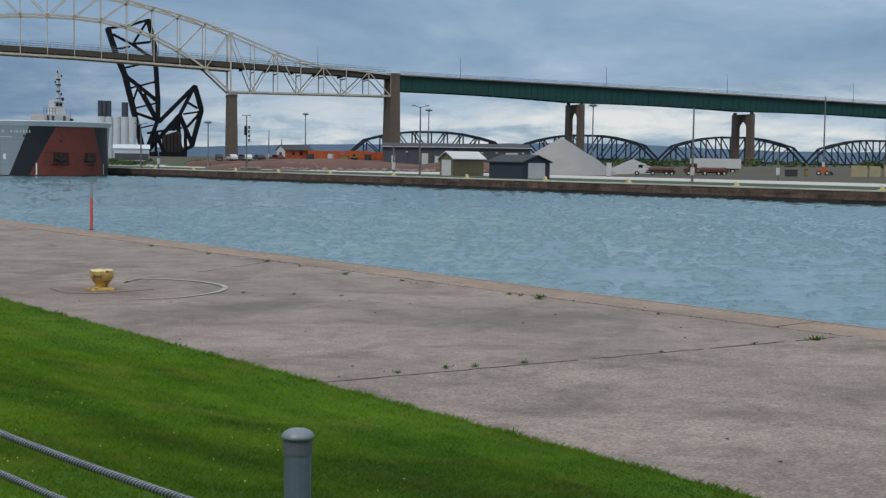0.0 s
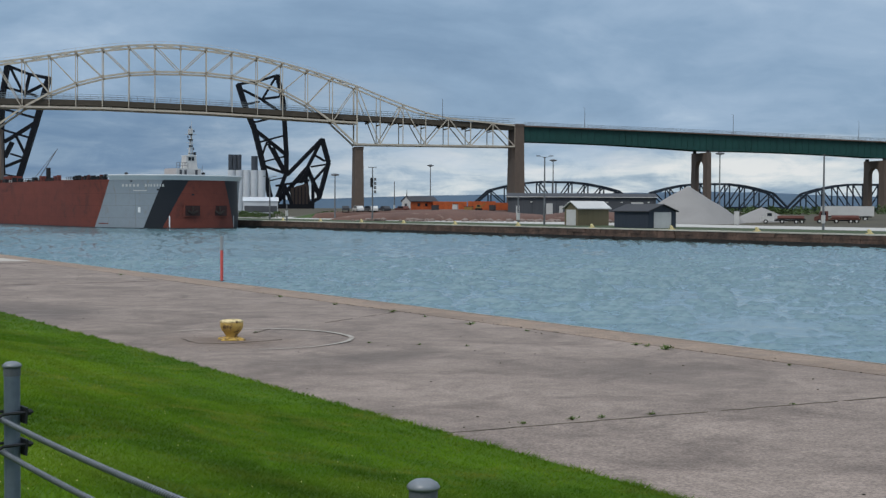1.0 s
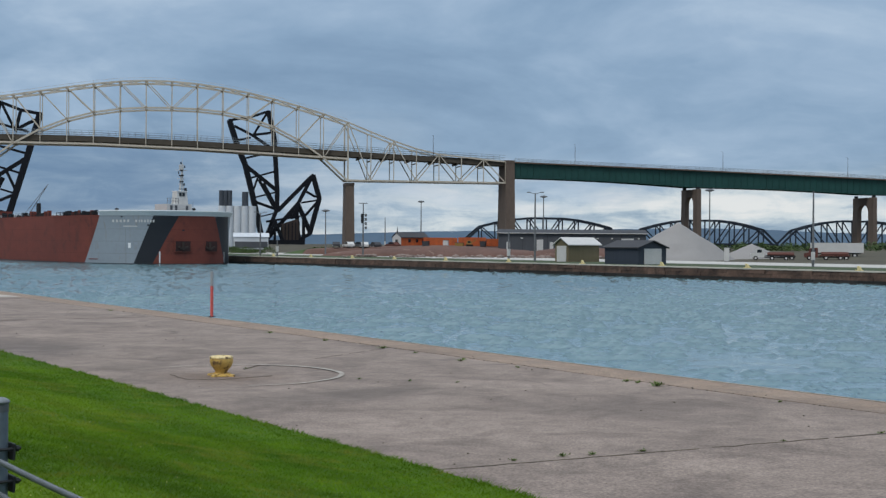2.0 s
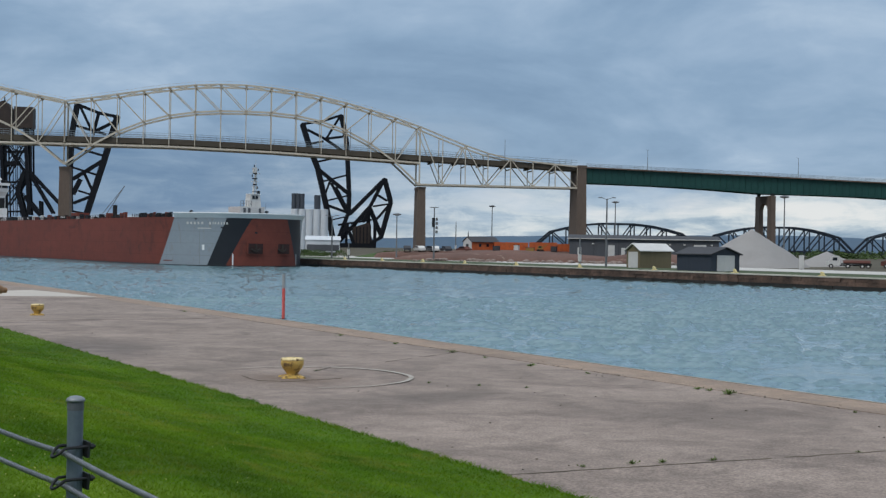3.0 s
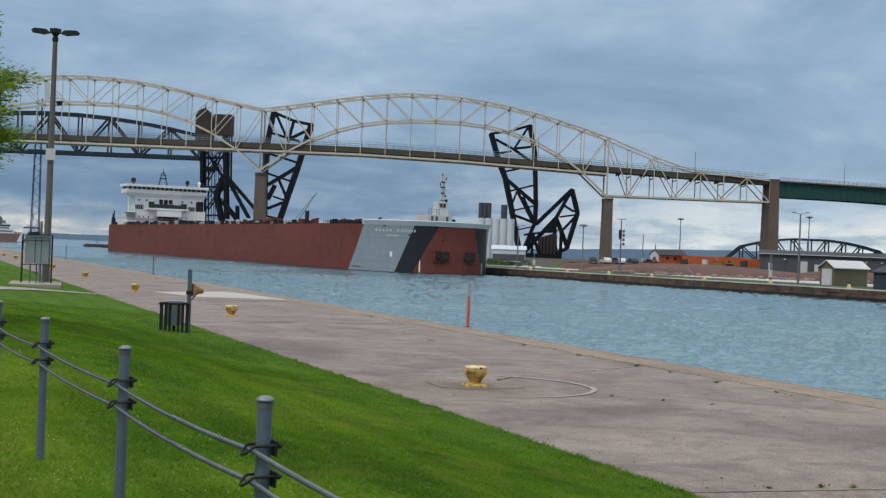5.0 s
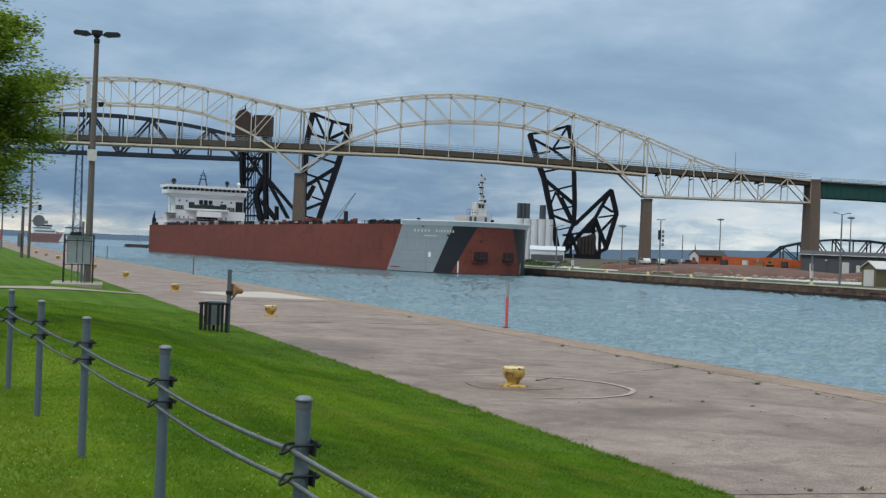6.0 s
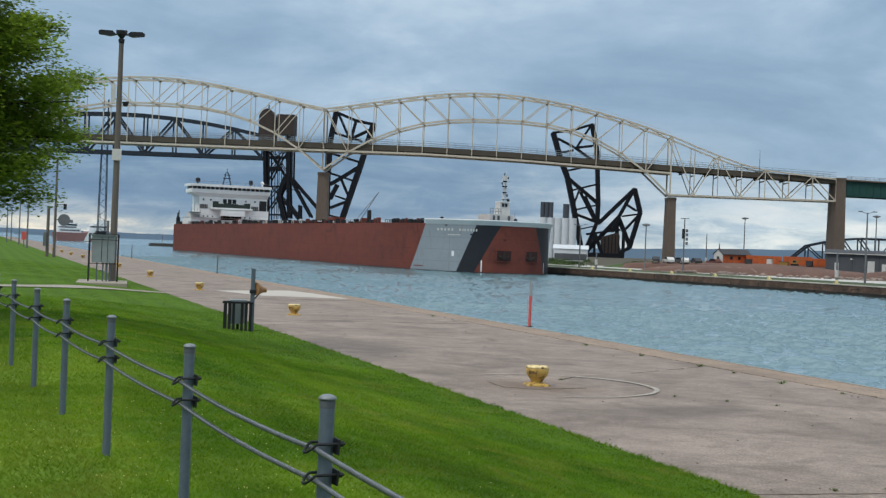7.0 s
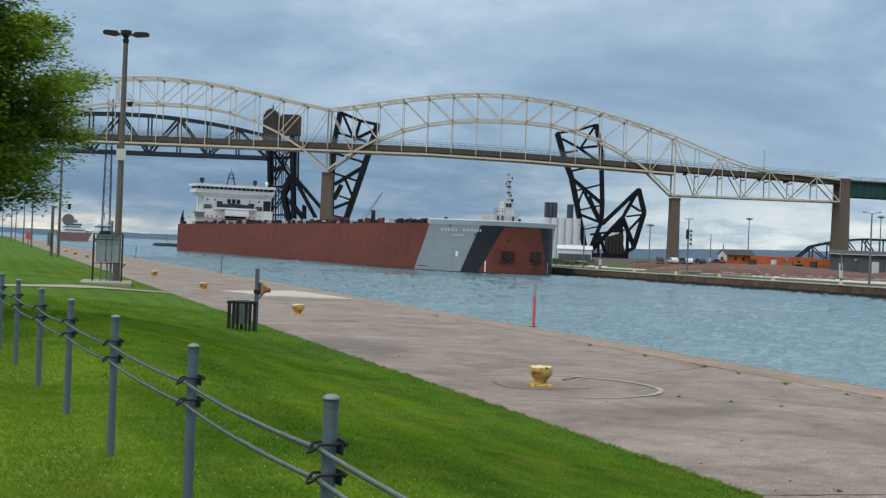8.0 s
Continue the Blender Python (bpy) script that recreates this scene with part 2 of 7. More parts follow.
for m in (M_LAWN, M_BLADE):
    add_mowing(m, 0.07)
M_WEED = surface("weed_leaves", (0.15, 0.20, 0.05), (0.05, 0.09, 0.02), 0.8, big=3, fine=20, bump=0, worldly=True)
M_GALV = surface("painted_grey_steel", (0.145, 0.18, 0.215), (0.082, 0.105, 0.13), 0.5, 0.25, big=3, fine=40, bump=0.08, stain=(0.10, 0.10, 0.10), stain_at=0.68)
M_COLLAR = surface("dark_rubber_collar", (0.115, 0.125, 0.135), (0.07, 0.077, 0.085), 0.7, big=6, fine=40)
M_CAPGREY = surface("worn_cap_metal", (0.25, 0.27, 0.285), (0.14, 0.15, 0.16), 0.4, 0.3, big=10, fine=60, bump=0.05)
M_ROPE = surface("galvanised_wire_rope", (0.33, 0.355, 0.38), (0.18, 0.195, 0.21), 0.45, 0.55, big=10, fine=80, bump=0.1)
# dark strand colour that stands in for shade in the rope's grooves
M_ROPEDARK = surface("groove_shade_strand", (0.085, 0.09, 0.098), (0.04, 0.043, 0.048), 0.6, 0.3, big=10, fine=80, bump=0.1)
M_BLACK = surface("black_iron", (0.022, 0.023, 0.025), (0.011, 0.012, 0.013), 0.6, 0.2, big=2, fine=20)
M_YELLOW = surface("chipped_yellow_paint", (0.66, 0.44, 0.12), (0.46, 0.28, 0.065), 0.55, big=4, fine=25, bump=0.2, stain=(0.13, 0.075, 0.035), stain_at=0.51)
M_YELLOWRIM = surface("worn_pale_yellow", (0.80, 0.66, 0.36), (0.66, 0.48, 0.2), 0.6, big=5, fine=25, bump=0.2, stain=(0.10, 0.055, 0.025), stain_at=0.53)
M_RED = surface("faded_red_paint", (0.72, 0.13, 0.11), (0.55, 0.085, 0.075), 0.6, big=3, fine=20)
M_CREAM = surface("cream_bridge_paint", (0.63, 0.57, 0.465), (0.43, 0.38, 0.305), 0.6, big=0.3, fine=3, bump=0.05, stain=(0.28, 0.2, 0.13), stain_at=0.7)
# darker and browner than the bridge's cream
M_GUSSET = surface("dark_gusset_plate", (0.42, 0.36, 0.28), (0.26, 0.215, 0.16), 0.7, big=0.5, fine=4, bump=0.05)
M_DECK = surface("weathered_deck_steel", (0.095, 0.077, 0.056), (0.05, 0.043, 0.033), 0.8, big=0.2, fine=2, bump=0.05)
M_RAILGREY = surface("galvanised_railing", (0.25, 0.29, 0.31), (0.17, 0.20, 0.22), 0.6, 0.2, big=0.5, fine=4, bump=0)
M_GREEN = surface("green_girder_paint", (0.014, 0.078, 0.066), (0.008, 0.048, 0.042), 0.6, big=0.15, fine=2, bump=0.03)
M_PIER = surface("brown_pier_concrete", (0.168, 0.126, 0.099), (0.10, 0.075, 0.06), 0.9, big=0.12, fine=1.5, bump=0.1, stain=(0.10, 0.085, 0.07), stain_at=0.62, stretch=(1, 1, 0.35))
M_RAILBLACK = surface("black_truss_paint", (0.010, 0.012, 0.017), (0.005, 0.006, 0.009), 0.75, big=0.3, fine=3, bump=0.03, spec=0.2)
M_TRUSSBLUE = surface("dull_blue_black_truss", (0.017, 0.027, 0.042), (0.009, 0.015, 0.024), 0.7, big=0.3, fine=3, bump=0)
M_RUST = surface("rusty_counterweight", (0.060, 0.041, 0.034), (0.026, 0.020, 0.018), 0.8, big=0.4, fine=3)
M_HULL = surface("oxide_red_hull", (0.205, 0.055, 0.038), (0.13, 0.038, 0.028), 0.75, big=0.10, fine=0.9, bump=0.04, spec=0.25, stain=(0.085, 0.03, 0.026), stain_at=0.63, stretch=(1, 0.35, 1), worldly=True)
# hull red darkened to paint the shade inside the anchor pockets
M_POCKET = surface("shaded_recess_paint", (0.05, 0.018, 0.015), (0.022, 0.010, 0.009), 0.7, big=0.5, fine=4)
M_HULLGREY = surface("grey_hull_paint", (0.275, 0.315, 0.345), (0.22, 0.25, 0.275), 0.5, big=0.15, fine=1.2, bump=0.03, stain=(0.2, 0.19, 0.18), stain_at=0.66, worldly=True)
M_HULLBLACK = surface("black_hull_paint", (0.016, 0.018, 0.023), (0.010, 0.012, 0.016), 0.5, big=0.2, fine=1.5, bump=0.03, worldly=True)
M_WHITE = surface("ship_white_paint", (0.82, 0.83, 0.82), (0.70, 0.71, 0.70), 0.55, big=0.3, fine=3, bump=0.03, stain=(0.42, 0.38, 0.33), stain_at=0.68)
M_RIM = surface("weathered_rim_paint", (0.60, 0.63, 0.63), (0.47, 0.50, 0.51), 0.55, big=0.3, fine=3, bump=0.03, stain=(0.36, 0.35, 0.33), stain_at=0.6)


def add_streaks(m, colour, most, at=0.56, wide=0.5, tall=0.05):
    """Runs of rust and scuffing drawn down a steep side, with faint plate seams."""
    t = m.node_tree
    pos = t.nodes.new("ShaderNodeNewGeometry").outputs["Position"]
    n = noise_node(t, scaled(t, pos, wide, wide, tall * 4), 1.0, 6.0, 0.7, 0.3)
    f = ramp_node(t, n, [(at, (0, 0, 0)), (at + 0.14, (most,) * 3)])
    b = t.nodes["Principled BSDF"]
    col = mix_node(t, f, b.inputs["Base Color"].links[0].from_socket, colour)
    sep = t.nodes.new("ShaderNodeSeparateXYZ")
    t.links.new(pos, sep.inputs[0])
    seam = None
    for axis, pitch, width in ((2, 2.45, 0.035), (1, 9.0, 0.012)):
        q = math_node(t, "FRACT", math_node(t, "DIVIDE", sep.outputs[axis], pitch))
        line = math_node(t, "LESS_THAN", q, width)
        seam = line if seam is None else math_node(t, "MAXIMUM", seam, line)
    k = math_node(t, "MULTIPLY", seam, math_node(t, "MULTIPLY", noise_node(t, pos, 0.15, 2.0), 0.55))
    col = mix_node(t, k, col, tuple(0.45 * c for c in colour))
    t.links.new(col, b.inputs["Base Color"])


add_streaks(M_HULL, (0.085, 0.034, 0.028), 0.6, 0.52, 0.35, 0.06)
add_streaks(M_HULLGREY, (0.215, 0.165, 0.125), 0.55, 0.56, 0.6, 0.05)
M_SCREEN = surface("dark_green_canvas", (0.03, 0.045, 0.038), (0.018, 0.028, 0.024), 0.8, big=1, fine=6)
M_PLANT = surface("dusty_machine_paint", (0.33, 0.20, 0.05), (0.2, 0.12, 0.035), 0.7, big=1, fine=8)
# red hull paint with the haze of distance mixed into it
M_HAZERED = surface("haze_paled_red_hull", (0.30, 0.15, 0.14), (0.23, 0.115, 0.105), 0.7, big=0.1, fine=1, bump=0)
M_GLASS = surface("dark_window_glass", (0.022, 0.028, 0.034), (0.012, 0.016, 0.02), 0.12, big=1, fine=4, bump=0)
M_QUAY = surface("brown_quay_stone", (0.165, 0.10, 0.071), (0.036, 0.024, 0.019), 0.95, big=0.45, fine=2.6, bump=0.8, spread=0.15, stain=(0.25, 0.18, 0.135), stain_at=0.62, island=True, worldly=True)
M_QUAYWET = surface("wet_algae_stone", (0.035, 0.03, 0.024), (0.015, 0.013, 0.011), 0.6, big=0.4, fine=2.5, bump=0.4, island=True, worldly=True)
M_QUAYCAP = surface("pale_quay_coping", (0.50, 0.46, 0.38), (0.38, 0.34, 0.28), 0.9, big=0.2, fine=2, island=True, worldly=True)
M_ISLAND = surface("rough_grass", (0.10, 0.085, 0.055), (0.05, 0.045, 0.029), 0.95, big=0.08, fine=1.2, bump=0.4, stain=(0.16, 0.13, 0.09), stain_at=0.62, worldly=True)
M_VERGE = surface("worn_verge_grass", (0.062, 0.085, 0.032), (0.033, 0.05, 0.02), 0.95, big=0.1, fine=1.5, bump=0.4, stain=(0.12, 0.10, 0.065), stain_at=0.6, worldly=True)
M_ROAD = surface("pale_gravel_road", (0.52, 0.50, 0.46), (0.40, 0.38, 0.35), 0.95, big=0.1, fine=2, worldly=True)
M_DIRT = surface("red_brown_earth", (0.165, 0.09, 0.068), (0.085, 0.048, 0.038), 0.95, big=0.12, fine=1.5, bump=0.5, stain=(0.26, 0.19, 0.15), stain_at=0.6, worldly=True)
M_ROCK = surface("broken_rock", (0.30, 0.235, 0.20), (0.15, 0.11, 0.095), 0.95, big=0.6, fine=4, bump=0.3, island=True)
M_SAND = surface("grey_gravel_heap", (0.30, 0.285, 0.27), (0.22, 0.21, 0.20), 0.95, big=0.15, fine=5, bump=0.5, worldly=True)
M_SHEDA = surface("olive_siding", (0.165, 0.135, 0.075), (0.125, 0.10, 0.055), 0.7, big=0.5, fine=4, stretch=(6, 6, 0.3))
M_SHEDB = surface("navy_siding", (0.038, 0.048, 0.065), (0.026, 0.033, 0.046), 0.7, big=0.5, fine=4, stretch=(6, 6, 0.3))
M_METALGREY = surface("grey_metal_siding", (0.088, 0.093, 0.103), (0.06, 0.064, 0.072), 0.7, big=0.2, fine=2, stretch=(4, 4, 0.3))
M_PALE = surface("pale_painted_metal", (0.62, 0.61, 0.58), (0.48, 0.47, 0.45), 0.6, big=0.5, fine=4)
M_BEIGE = surface("beige_container_paint", (0.43, 0.36, 0.22), (0.32, 0.265, 0.16), 0.7, big=0.4, fine=4, stain=(0.2, 0.13, 0.08), stain_at=0.64, worldly=True)
M_ORANGE = surface("orange_tarpaulin", (0.56, 0.125, 0.032), (0.34, 0.075, 0.025), 0.7, big=0.5, fine=3, spread=0.14, stain=(0.16, 0.07, 0.04), stain_at=0.6)
M_BRICK = surface("dark_red_cladding", (0.14, 0.05, 0.035), (0.09, 0.035, 0.028), 0.8, big=0.3, fine=3)
M_ROOF = surface("dark_roofing", (0.055, 0.055, 0.06), (0.035, 0.036, 0.04), 0.8, big=0.3, fine=3)
M_SILO = surface("grey_white_silo", (0.60, 0.63, 0.65), (0.48, 0.505, 0.53), 0.8, big=0.12, fine=1)
M_SILODARK = surface("dark_slate_tank", (0.06, 0.07, 0.085), (0.04, 0.047, 0.058), 0.6, big=0.2, fine=1)
# distance haze is mixed into the hills' blue-grey colour
M_HILL = surface("hazy_wooded_hills", (0.105, 0.15, 0.20), (0.075, 0.112, 0.155), 1.0, big=0.004, fine=0.03, bump=0, worldly=True, spec=0.0)
M_WOOD = surface("weathered_pole", (0.16, 0.135, 0.115), (0.10, 0.085, 0.072), 0.85, big=1.5, fine=12, stretch=(4, 4, 0.4))
M_POLE = surface("grey_lamp_pole", (0.20, 0.205, 0.21), (0.13, 0.135, 0.14), 0.6, 0.3, big=0.6, fine=5)
M_HORN = surface("tan_horn_paint", (0.34, 0.18, 0.075), (0.24, 0.12, 0.05), 0.5, big=4, fine=20)
M_BOXGREY = surface("grey_green_cabinet", (0.29, 0.33, 0.33), (0.21, 0.24, 0.245), 0.5, 0.1, big=2, fine=15)
M_BARK = surface("tree_bark", (0.10, 0.075, 0.055), (0.05, 0.038, 0.03), 0.95, big=3, fine=18, bump=0.6, stretch=(3, 3, 0.6))
M_LEAF = surface("maple_leaves", (0.26, 0.34, 0.05), (0.105, 0.17, 0.027), 0.7, big=0.9, fine=6, bump=0, spread=0.2, worldly=True, spec=0.3)
def lit_through(m, tint, share):
    """Lets light through thin leaves, in the leaf's own colour times a tint."""
    t = m.node_tree
    b, o = t.nodes["Principled BSDF"], t.nodes["Material Output"]
    tr = t.nodes.new("ShaderNodeBsdfTranslucent")
    t.links.new(mix_node(t, 1.0, b.inputs["Base Color"].links[0].from_socket, tint, "MULTIPLY"), tr.inputs[0])
    mx = t.nodes.new("ShaderNodeMixShader")
    mx.inputs[0].default_value = share
    t.links.new(b.outputs[0], mx.inputs[1])
    t.links.new(tr.outputs[0], mx.inputs[2])
    t.links.new(mx.outputs[0], o.inputs[0])


lit_through(M_LEAF, (1.85, 1.85, 1.4), 0.48)
lit_through(M_BLADE, (1.5, 1.48, 1.25), 0.42)
M_BUSH = surface("green_shrubs", (0.07, 0.11, 0.03), (0.03, 0.055, 0.015), 0.9, big=0.4, fine=2, bump=0.3, worldly=True)
M_TYRE = surface("black_rubber", (0.02, 0.02, 0.02), (0.012, 0.012, 0.012), 0.9)


# ---------------------------------------------------------------- mesh helpers
def link_mesh(name, bm, material, smooth=False):
    me = bpy.data.meshes.new(name)
    bmesh.ops.recalc_face_normals(bm, faces=bm.faces[:])
    bm.to_mesh(me)
    bm.free()
    me.materials.append(material)
    if smooth:
        me.shade_smooth()
    return new(name, me)


def part(name, bm, material, parent, label="", smooth=False):
    ob = link_mesh(name, bm, material, smooth)
    ob.parent = parent
    if label:
        tagged(ob, label)
    return ob


def thing(name, m, label, category, group="", kind=""):
    ob = new(name)
    ob.matrix_world = m
    return tagged(ob, label, category, group, kind)


def solid(name, bm, material, label, category, group="", kind="", smooth=False, m=None):
    ob = link_mesh(name, bm, material, smooth)
    if m is not None:
        ob.matrix_world = m
    return tagged(ob, label, category, group, kind)


def B():
    return bmesh.new()


def hexa(bm, p):
    """A block from eight corners: four below, then four above, both counter-clockwise."""
    v = [bm.verts.new(q) for q in p]
    for f in ((3, 2, 1, 0), (4, 5, 6, 7), (0, 1, 5, 4), (1, 2, 6, 5), (2, 3, 7, 6), (3, 0, 4, 7)):
        bm.faces.new([v[i] for i in f])
    return bm


def box(bm, x0, x1, y0, y1, z0, z1):
    return hexa(bm, [(x0, y0, z0), (x1, y0, z0), (x1, y1, z0), (x0, y1, z0), (x0, y0, z1), (x1, y0, z1), (x1, y1, z1), (x0, y1, z1)])


def beam(bm, a, b, w, h=None):
    """A straight bar of w by h from a to b."""
    h = w if h is None else h
    a, b = Vector(a), Vector(b)
    d = (b - a).normalized()
    s = d.cross(Vector((0, 0, 1)))
    s = Vector((1, 0, 0)) if s.length < 1e-4 else s.normalized()
    u = s.cross(d)
    s, u = s * w / 2, u * h / 2
    return hexa(bm, [a - s - u, a + s - u, a + s + u, a - s + u, b - s - u, b + s - u, b + s + u, b - s + u])


def tube(bm, a, b, r0, r1=None, n=10):
    r1 = r0 if r1 is None else r1
    a, b = Vector(a), Vector(b)
    d = (b - a).normalized()
    s = d.cross(Vector((0, 0, 1)))
    s = Vector((1, 0, 0)) if s.length < 1e-4 else s.normalized()
    u = d.cross(s)
    rings = []
    for c, r in ((a, r0), (b, r1)):
        rings.append([bm.verts.new(c + s * r * math.cos(k * math.tau / n) + u * r * math.sin(k * math.tau / n)) for k in range(n)])
    for k in range(n):
        bm.faces.new((rings[0][k], rings[0][(k + 1) % n], rings[1][(k + 1) % n], rings[1][k]))
    bm.faces.new(rings[0][::-1])
    bm.faces.new(rings[1])
    return bm


def lathe(bm, profile, n=20, centre=(0, 0, 0)):
    """Turns (radius, height) pairs round an upright axis."""
    cx, cy, cz = centre
    rings = [[bm.verts.new((cx + r * math.cos(k * math.tau / n), cy + r * math.sin(k * math.tau / n), cz + z)) for k in range(n)] for r, z in profile]
    for a, b in zip(rings, rings[1:]):
        for k in range(n):
            bm.faces.new((a[k], a[(k + 1) % n], b[(k + 1) % n], b[k]))
    bm.faces.new(rings[0][::-1])
    bm.faces.new(rings[-1])
    return bm


def prism(bm, outline, axis, lo, hi):
    """A flat outline of (p, q) pairs, drawn out along an axis (0, 1 or 2)."""
    def place(p, q, d):
        c = [p, q]
        c.insert(axis, d)
        return c
    a = [bm.verts.new(place(p, q, lo)) for p, q in outline]
    b = [bm.verts.new(place(p, q, hi)) for p, q in outline]
    n = len(a)
    bm.faces.new(a[::-1])
    bm.faces.new(b)
    for k in range(n):
        bm.faces.new((a[k], a[(k + 1) % n], b[(k + 1) % n], b[k]))
    return bm


def sheet(bm, xs, ys, height, xof=None):
    """A grid over xs and ys with a height of its own at each point."""
    g = [[bm.verts.new(((xof(x, y) if xof else x), y, height(x, y))) for x in xs] for y in ys]
    for i in range(len(ys) - 1):
        for j in range(len(xs) - 1):
            bm.faces.new((g[i][j], g[i][j + 1], g[i + 1][j + 1], g[i + 1][j]))
    return g


def loft(bm, sections):
    """One closed bar through a row of four-cornered sections."""
    rows = [[bm.verts.new(p) for p in sec] for sec in sections]
    for a, b in zip(rows, rows[1:]):
        for k in range(4):
            bm.faces.new((a[k], a[(k + 1) % 4], b[(k + 1) % 4], b[k]))
    bm.faces.new(rows[0][::-1])
    bm.faces.new(rows[-1])
    return bm


def smooth01(t):
    t = min(1.0, max(0.0, t))
    return t * t * (3 - 2 * t)


# ---------------------------------------------------------------- ground, pier, water
def lawn_edge(y):
    return 8.15 + 0.075 * y


def lawn_height(x, y):
    # the bank flattens out along the canal
    bank = 0.02 + (0.95 - 0.6 * smooth01((y - 22) / 30)) * smooth01((lawn_edge(y) - x) / 7.0)
    return bank + 0.03 * noise.noise((x * 0.25, y * 0.25, 1.0)) * smooth01((lawn_edge(y) - x) / 2.0)


def pier_edge(y):
    return 19.2 + SLANT * (y - 14.0) if y > 14 else 19.2 + 0.02 * (y - 14.0)


def steps(a, b, n, power=1.0):
    return [a + (b - a) * (k / n) ** power for k in range(n + 1)]


def build_ground():
    bm = B()
    ys = steps(-30, 60, 110) + steps(62, 640, 60, 1.5)
    def lawn_x(q, y):
        return lawn_edge(y) + 0.05 * noise.noise((y * 1.6, 3.0, 0.0)) * (1 if q == 0 else 0) + q
    sheet(bm, [-60, -40, -25, -16] + steps(-12, 0, 34), ys, lambda q, y: lawn_height(lawn_x(q, y), y), lawn_x)
    lawn = solid("lawn", bm, M_LAWN, "mown green lawn sloping down to the concrete pier", "lawn", kind="structure", smooth=True)
    # bed under the pier slabs and the pier's water face
    bm = B()
    ys = [-120, 14] + steps(30, 640, 12)
    for y0, y1 in zip(ys, ys[1:]):
        hexa(bm, [(lawn_edge(y0) - 1.0, y0, -7), (pier_edge(y0) - 0.06, y0, -7), (pier_edge(y1) - 0.06, y1, -7), (lawn_edge(y1) - 1.0, y1, -7),
                  (lawn_edge(y0) - 1.0, y0, -0.008), (pier_edge(y0) - 0.06, y0, -0.008), (pier_edge(y1) - 0.06, y1, -0.008), (lawn_edge(y1) - 1.0, y1, -0.008)])
    pier = solid("pavement", bm, M_JOINT, "concrete lock pier with dirt-filled joints and a rusty edge", "pier", kind="structure")
    # ground that carries the lawn on to the horizon, and the canal's bed
    bm = B()
    box(bm, -2500, -50, -600, 700, -8, 0.6)
    box(bm, -60, 8.0, -600, -28, -8, -0.3)
    solid("ground", bm, M_ISLAND, "level grassy ground beyond the lawn", "ground", kind="structure")
    bm = B()
    xs = [-5000, -2000, -600, 0, 18, 60, 138, 400, 1500, 5000]
    sheet(bm, xs, [-1500, -500, -100, 0, 60, 140, 260, 500, 900, 2000, 4800], lambda x, y: WATER - 0.12)
    # the still sheet lies under the waves
    solid("water", bm, M_WATER, "wind-rippled blue-grey canal water", "water", kind="structure")
    return pier


def build_slabs(pier):
    """Concrete slabs of the pier, with a brown coping along the water."""
    cross = [-40, -20, -4.5, 11.6, 43, 59, 75, 91, 107, 123, 139, 171, 203, 251, 315, 380, 460, 560, 640]
    gap = 0.02
    def slab(lo, hi, y0, y1, skew0, skew1, top, material, name):
        bm = B()
        n = max(2, int((y1 - y0) / 4))
        rows = []
        for k in range(n + 1):
            y = y0 + (y1 - y0) * k / n
            s = skew0 + (skew1 - skew0) * k / n
            a, b = lo(y), hi(y)
            rows.append([(a, y + gap + s * 0.5, 0) if k == 0 else (a, y - gap + s * 0.5, 0) if k == n else (a, y + s * 0.5, 0),
                         (b, y + gap - s * 0.5, 0) if k == 0 else (b, y - gap - s * 0.5, 0) if k == n else (b, y - s * 0.5, 0)])
        top_v = [[bm.verts.new((p[0], p[1], top)) for p in r] for r in rows]
        bot_v = [[bm.verts.new((p[0], p[1], -0.3)) for p in r] for r in rows]
        for k in range(n):
            bm.faces.new((top_v[k][0], top_v[k][1], top_v[k + 1][1], top_v[k + 1][0]))
            bm.faces.new((top_v[k][0], top_v[k + 1][0], bot_v[k + 1][0], bot_v[k][0]))
            bm.faces.new((top_v[k][1], bot_v[k][1], bot_v[k + 1][1], top_v[k + 1][1]))
        bm.faces.new((top_v[0][0], bot_v[0][0], bot_v[0][1], top_v[0][1]))
        bm.faces.new((top_v[n][0], top_v[n][1], bot_v[n][1], bot_v[n][0]))
        part(name, bm, material, pier)
    for k, (y0, y1) in enumerate(zip(cross, cross[1:])):
        skew0 = 1.5 if 10 < y0 < 13 else 0.6
        skew1 = 1.5 if 10 < y1 < 13 else 0.6
        slab(lambda y: lawn_edge(y) - 0.4, lambda y: pier_edge(y) - 1.235, y0, y1, skew0, skew1, 0.004 * (k % 3), M_CONC, "slab")
        slab(lambda y: pier_edge(y) - 1.22, lambda y: pier_edge(y) - 0.055, y0 + 0.6, y1 + 0.6, 0, 0, 0.005 + 0.003 * (k % 2), M_CAP, "coping")
        slab(lambda y: pier_edge(y) - 0.05, lambda y: pier_edge(y), y0 + 0.6, y1 + 0.6, 0, 0, 0.018 + 0.003 * (k % 2), M_KERB, "nosing")


PIER = build_ground()


# ---------------------------------------------------------------- far quay and island
QX = 138.0


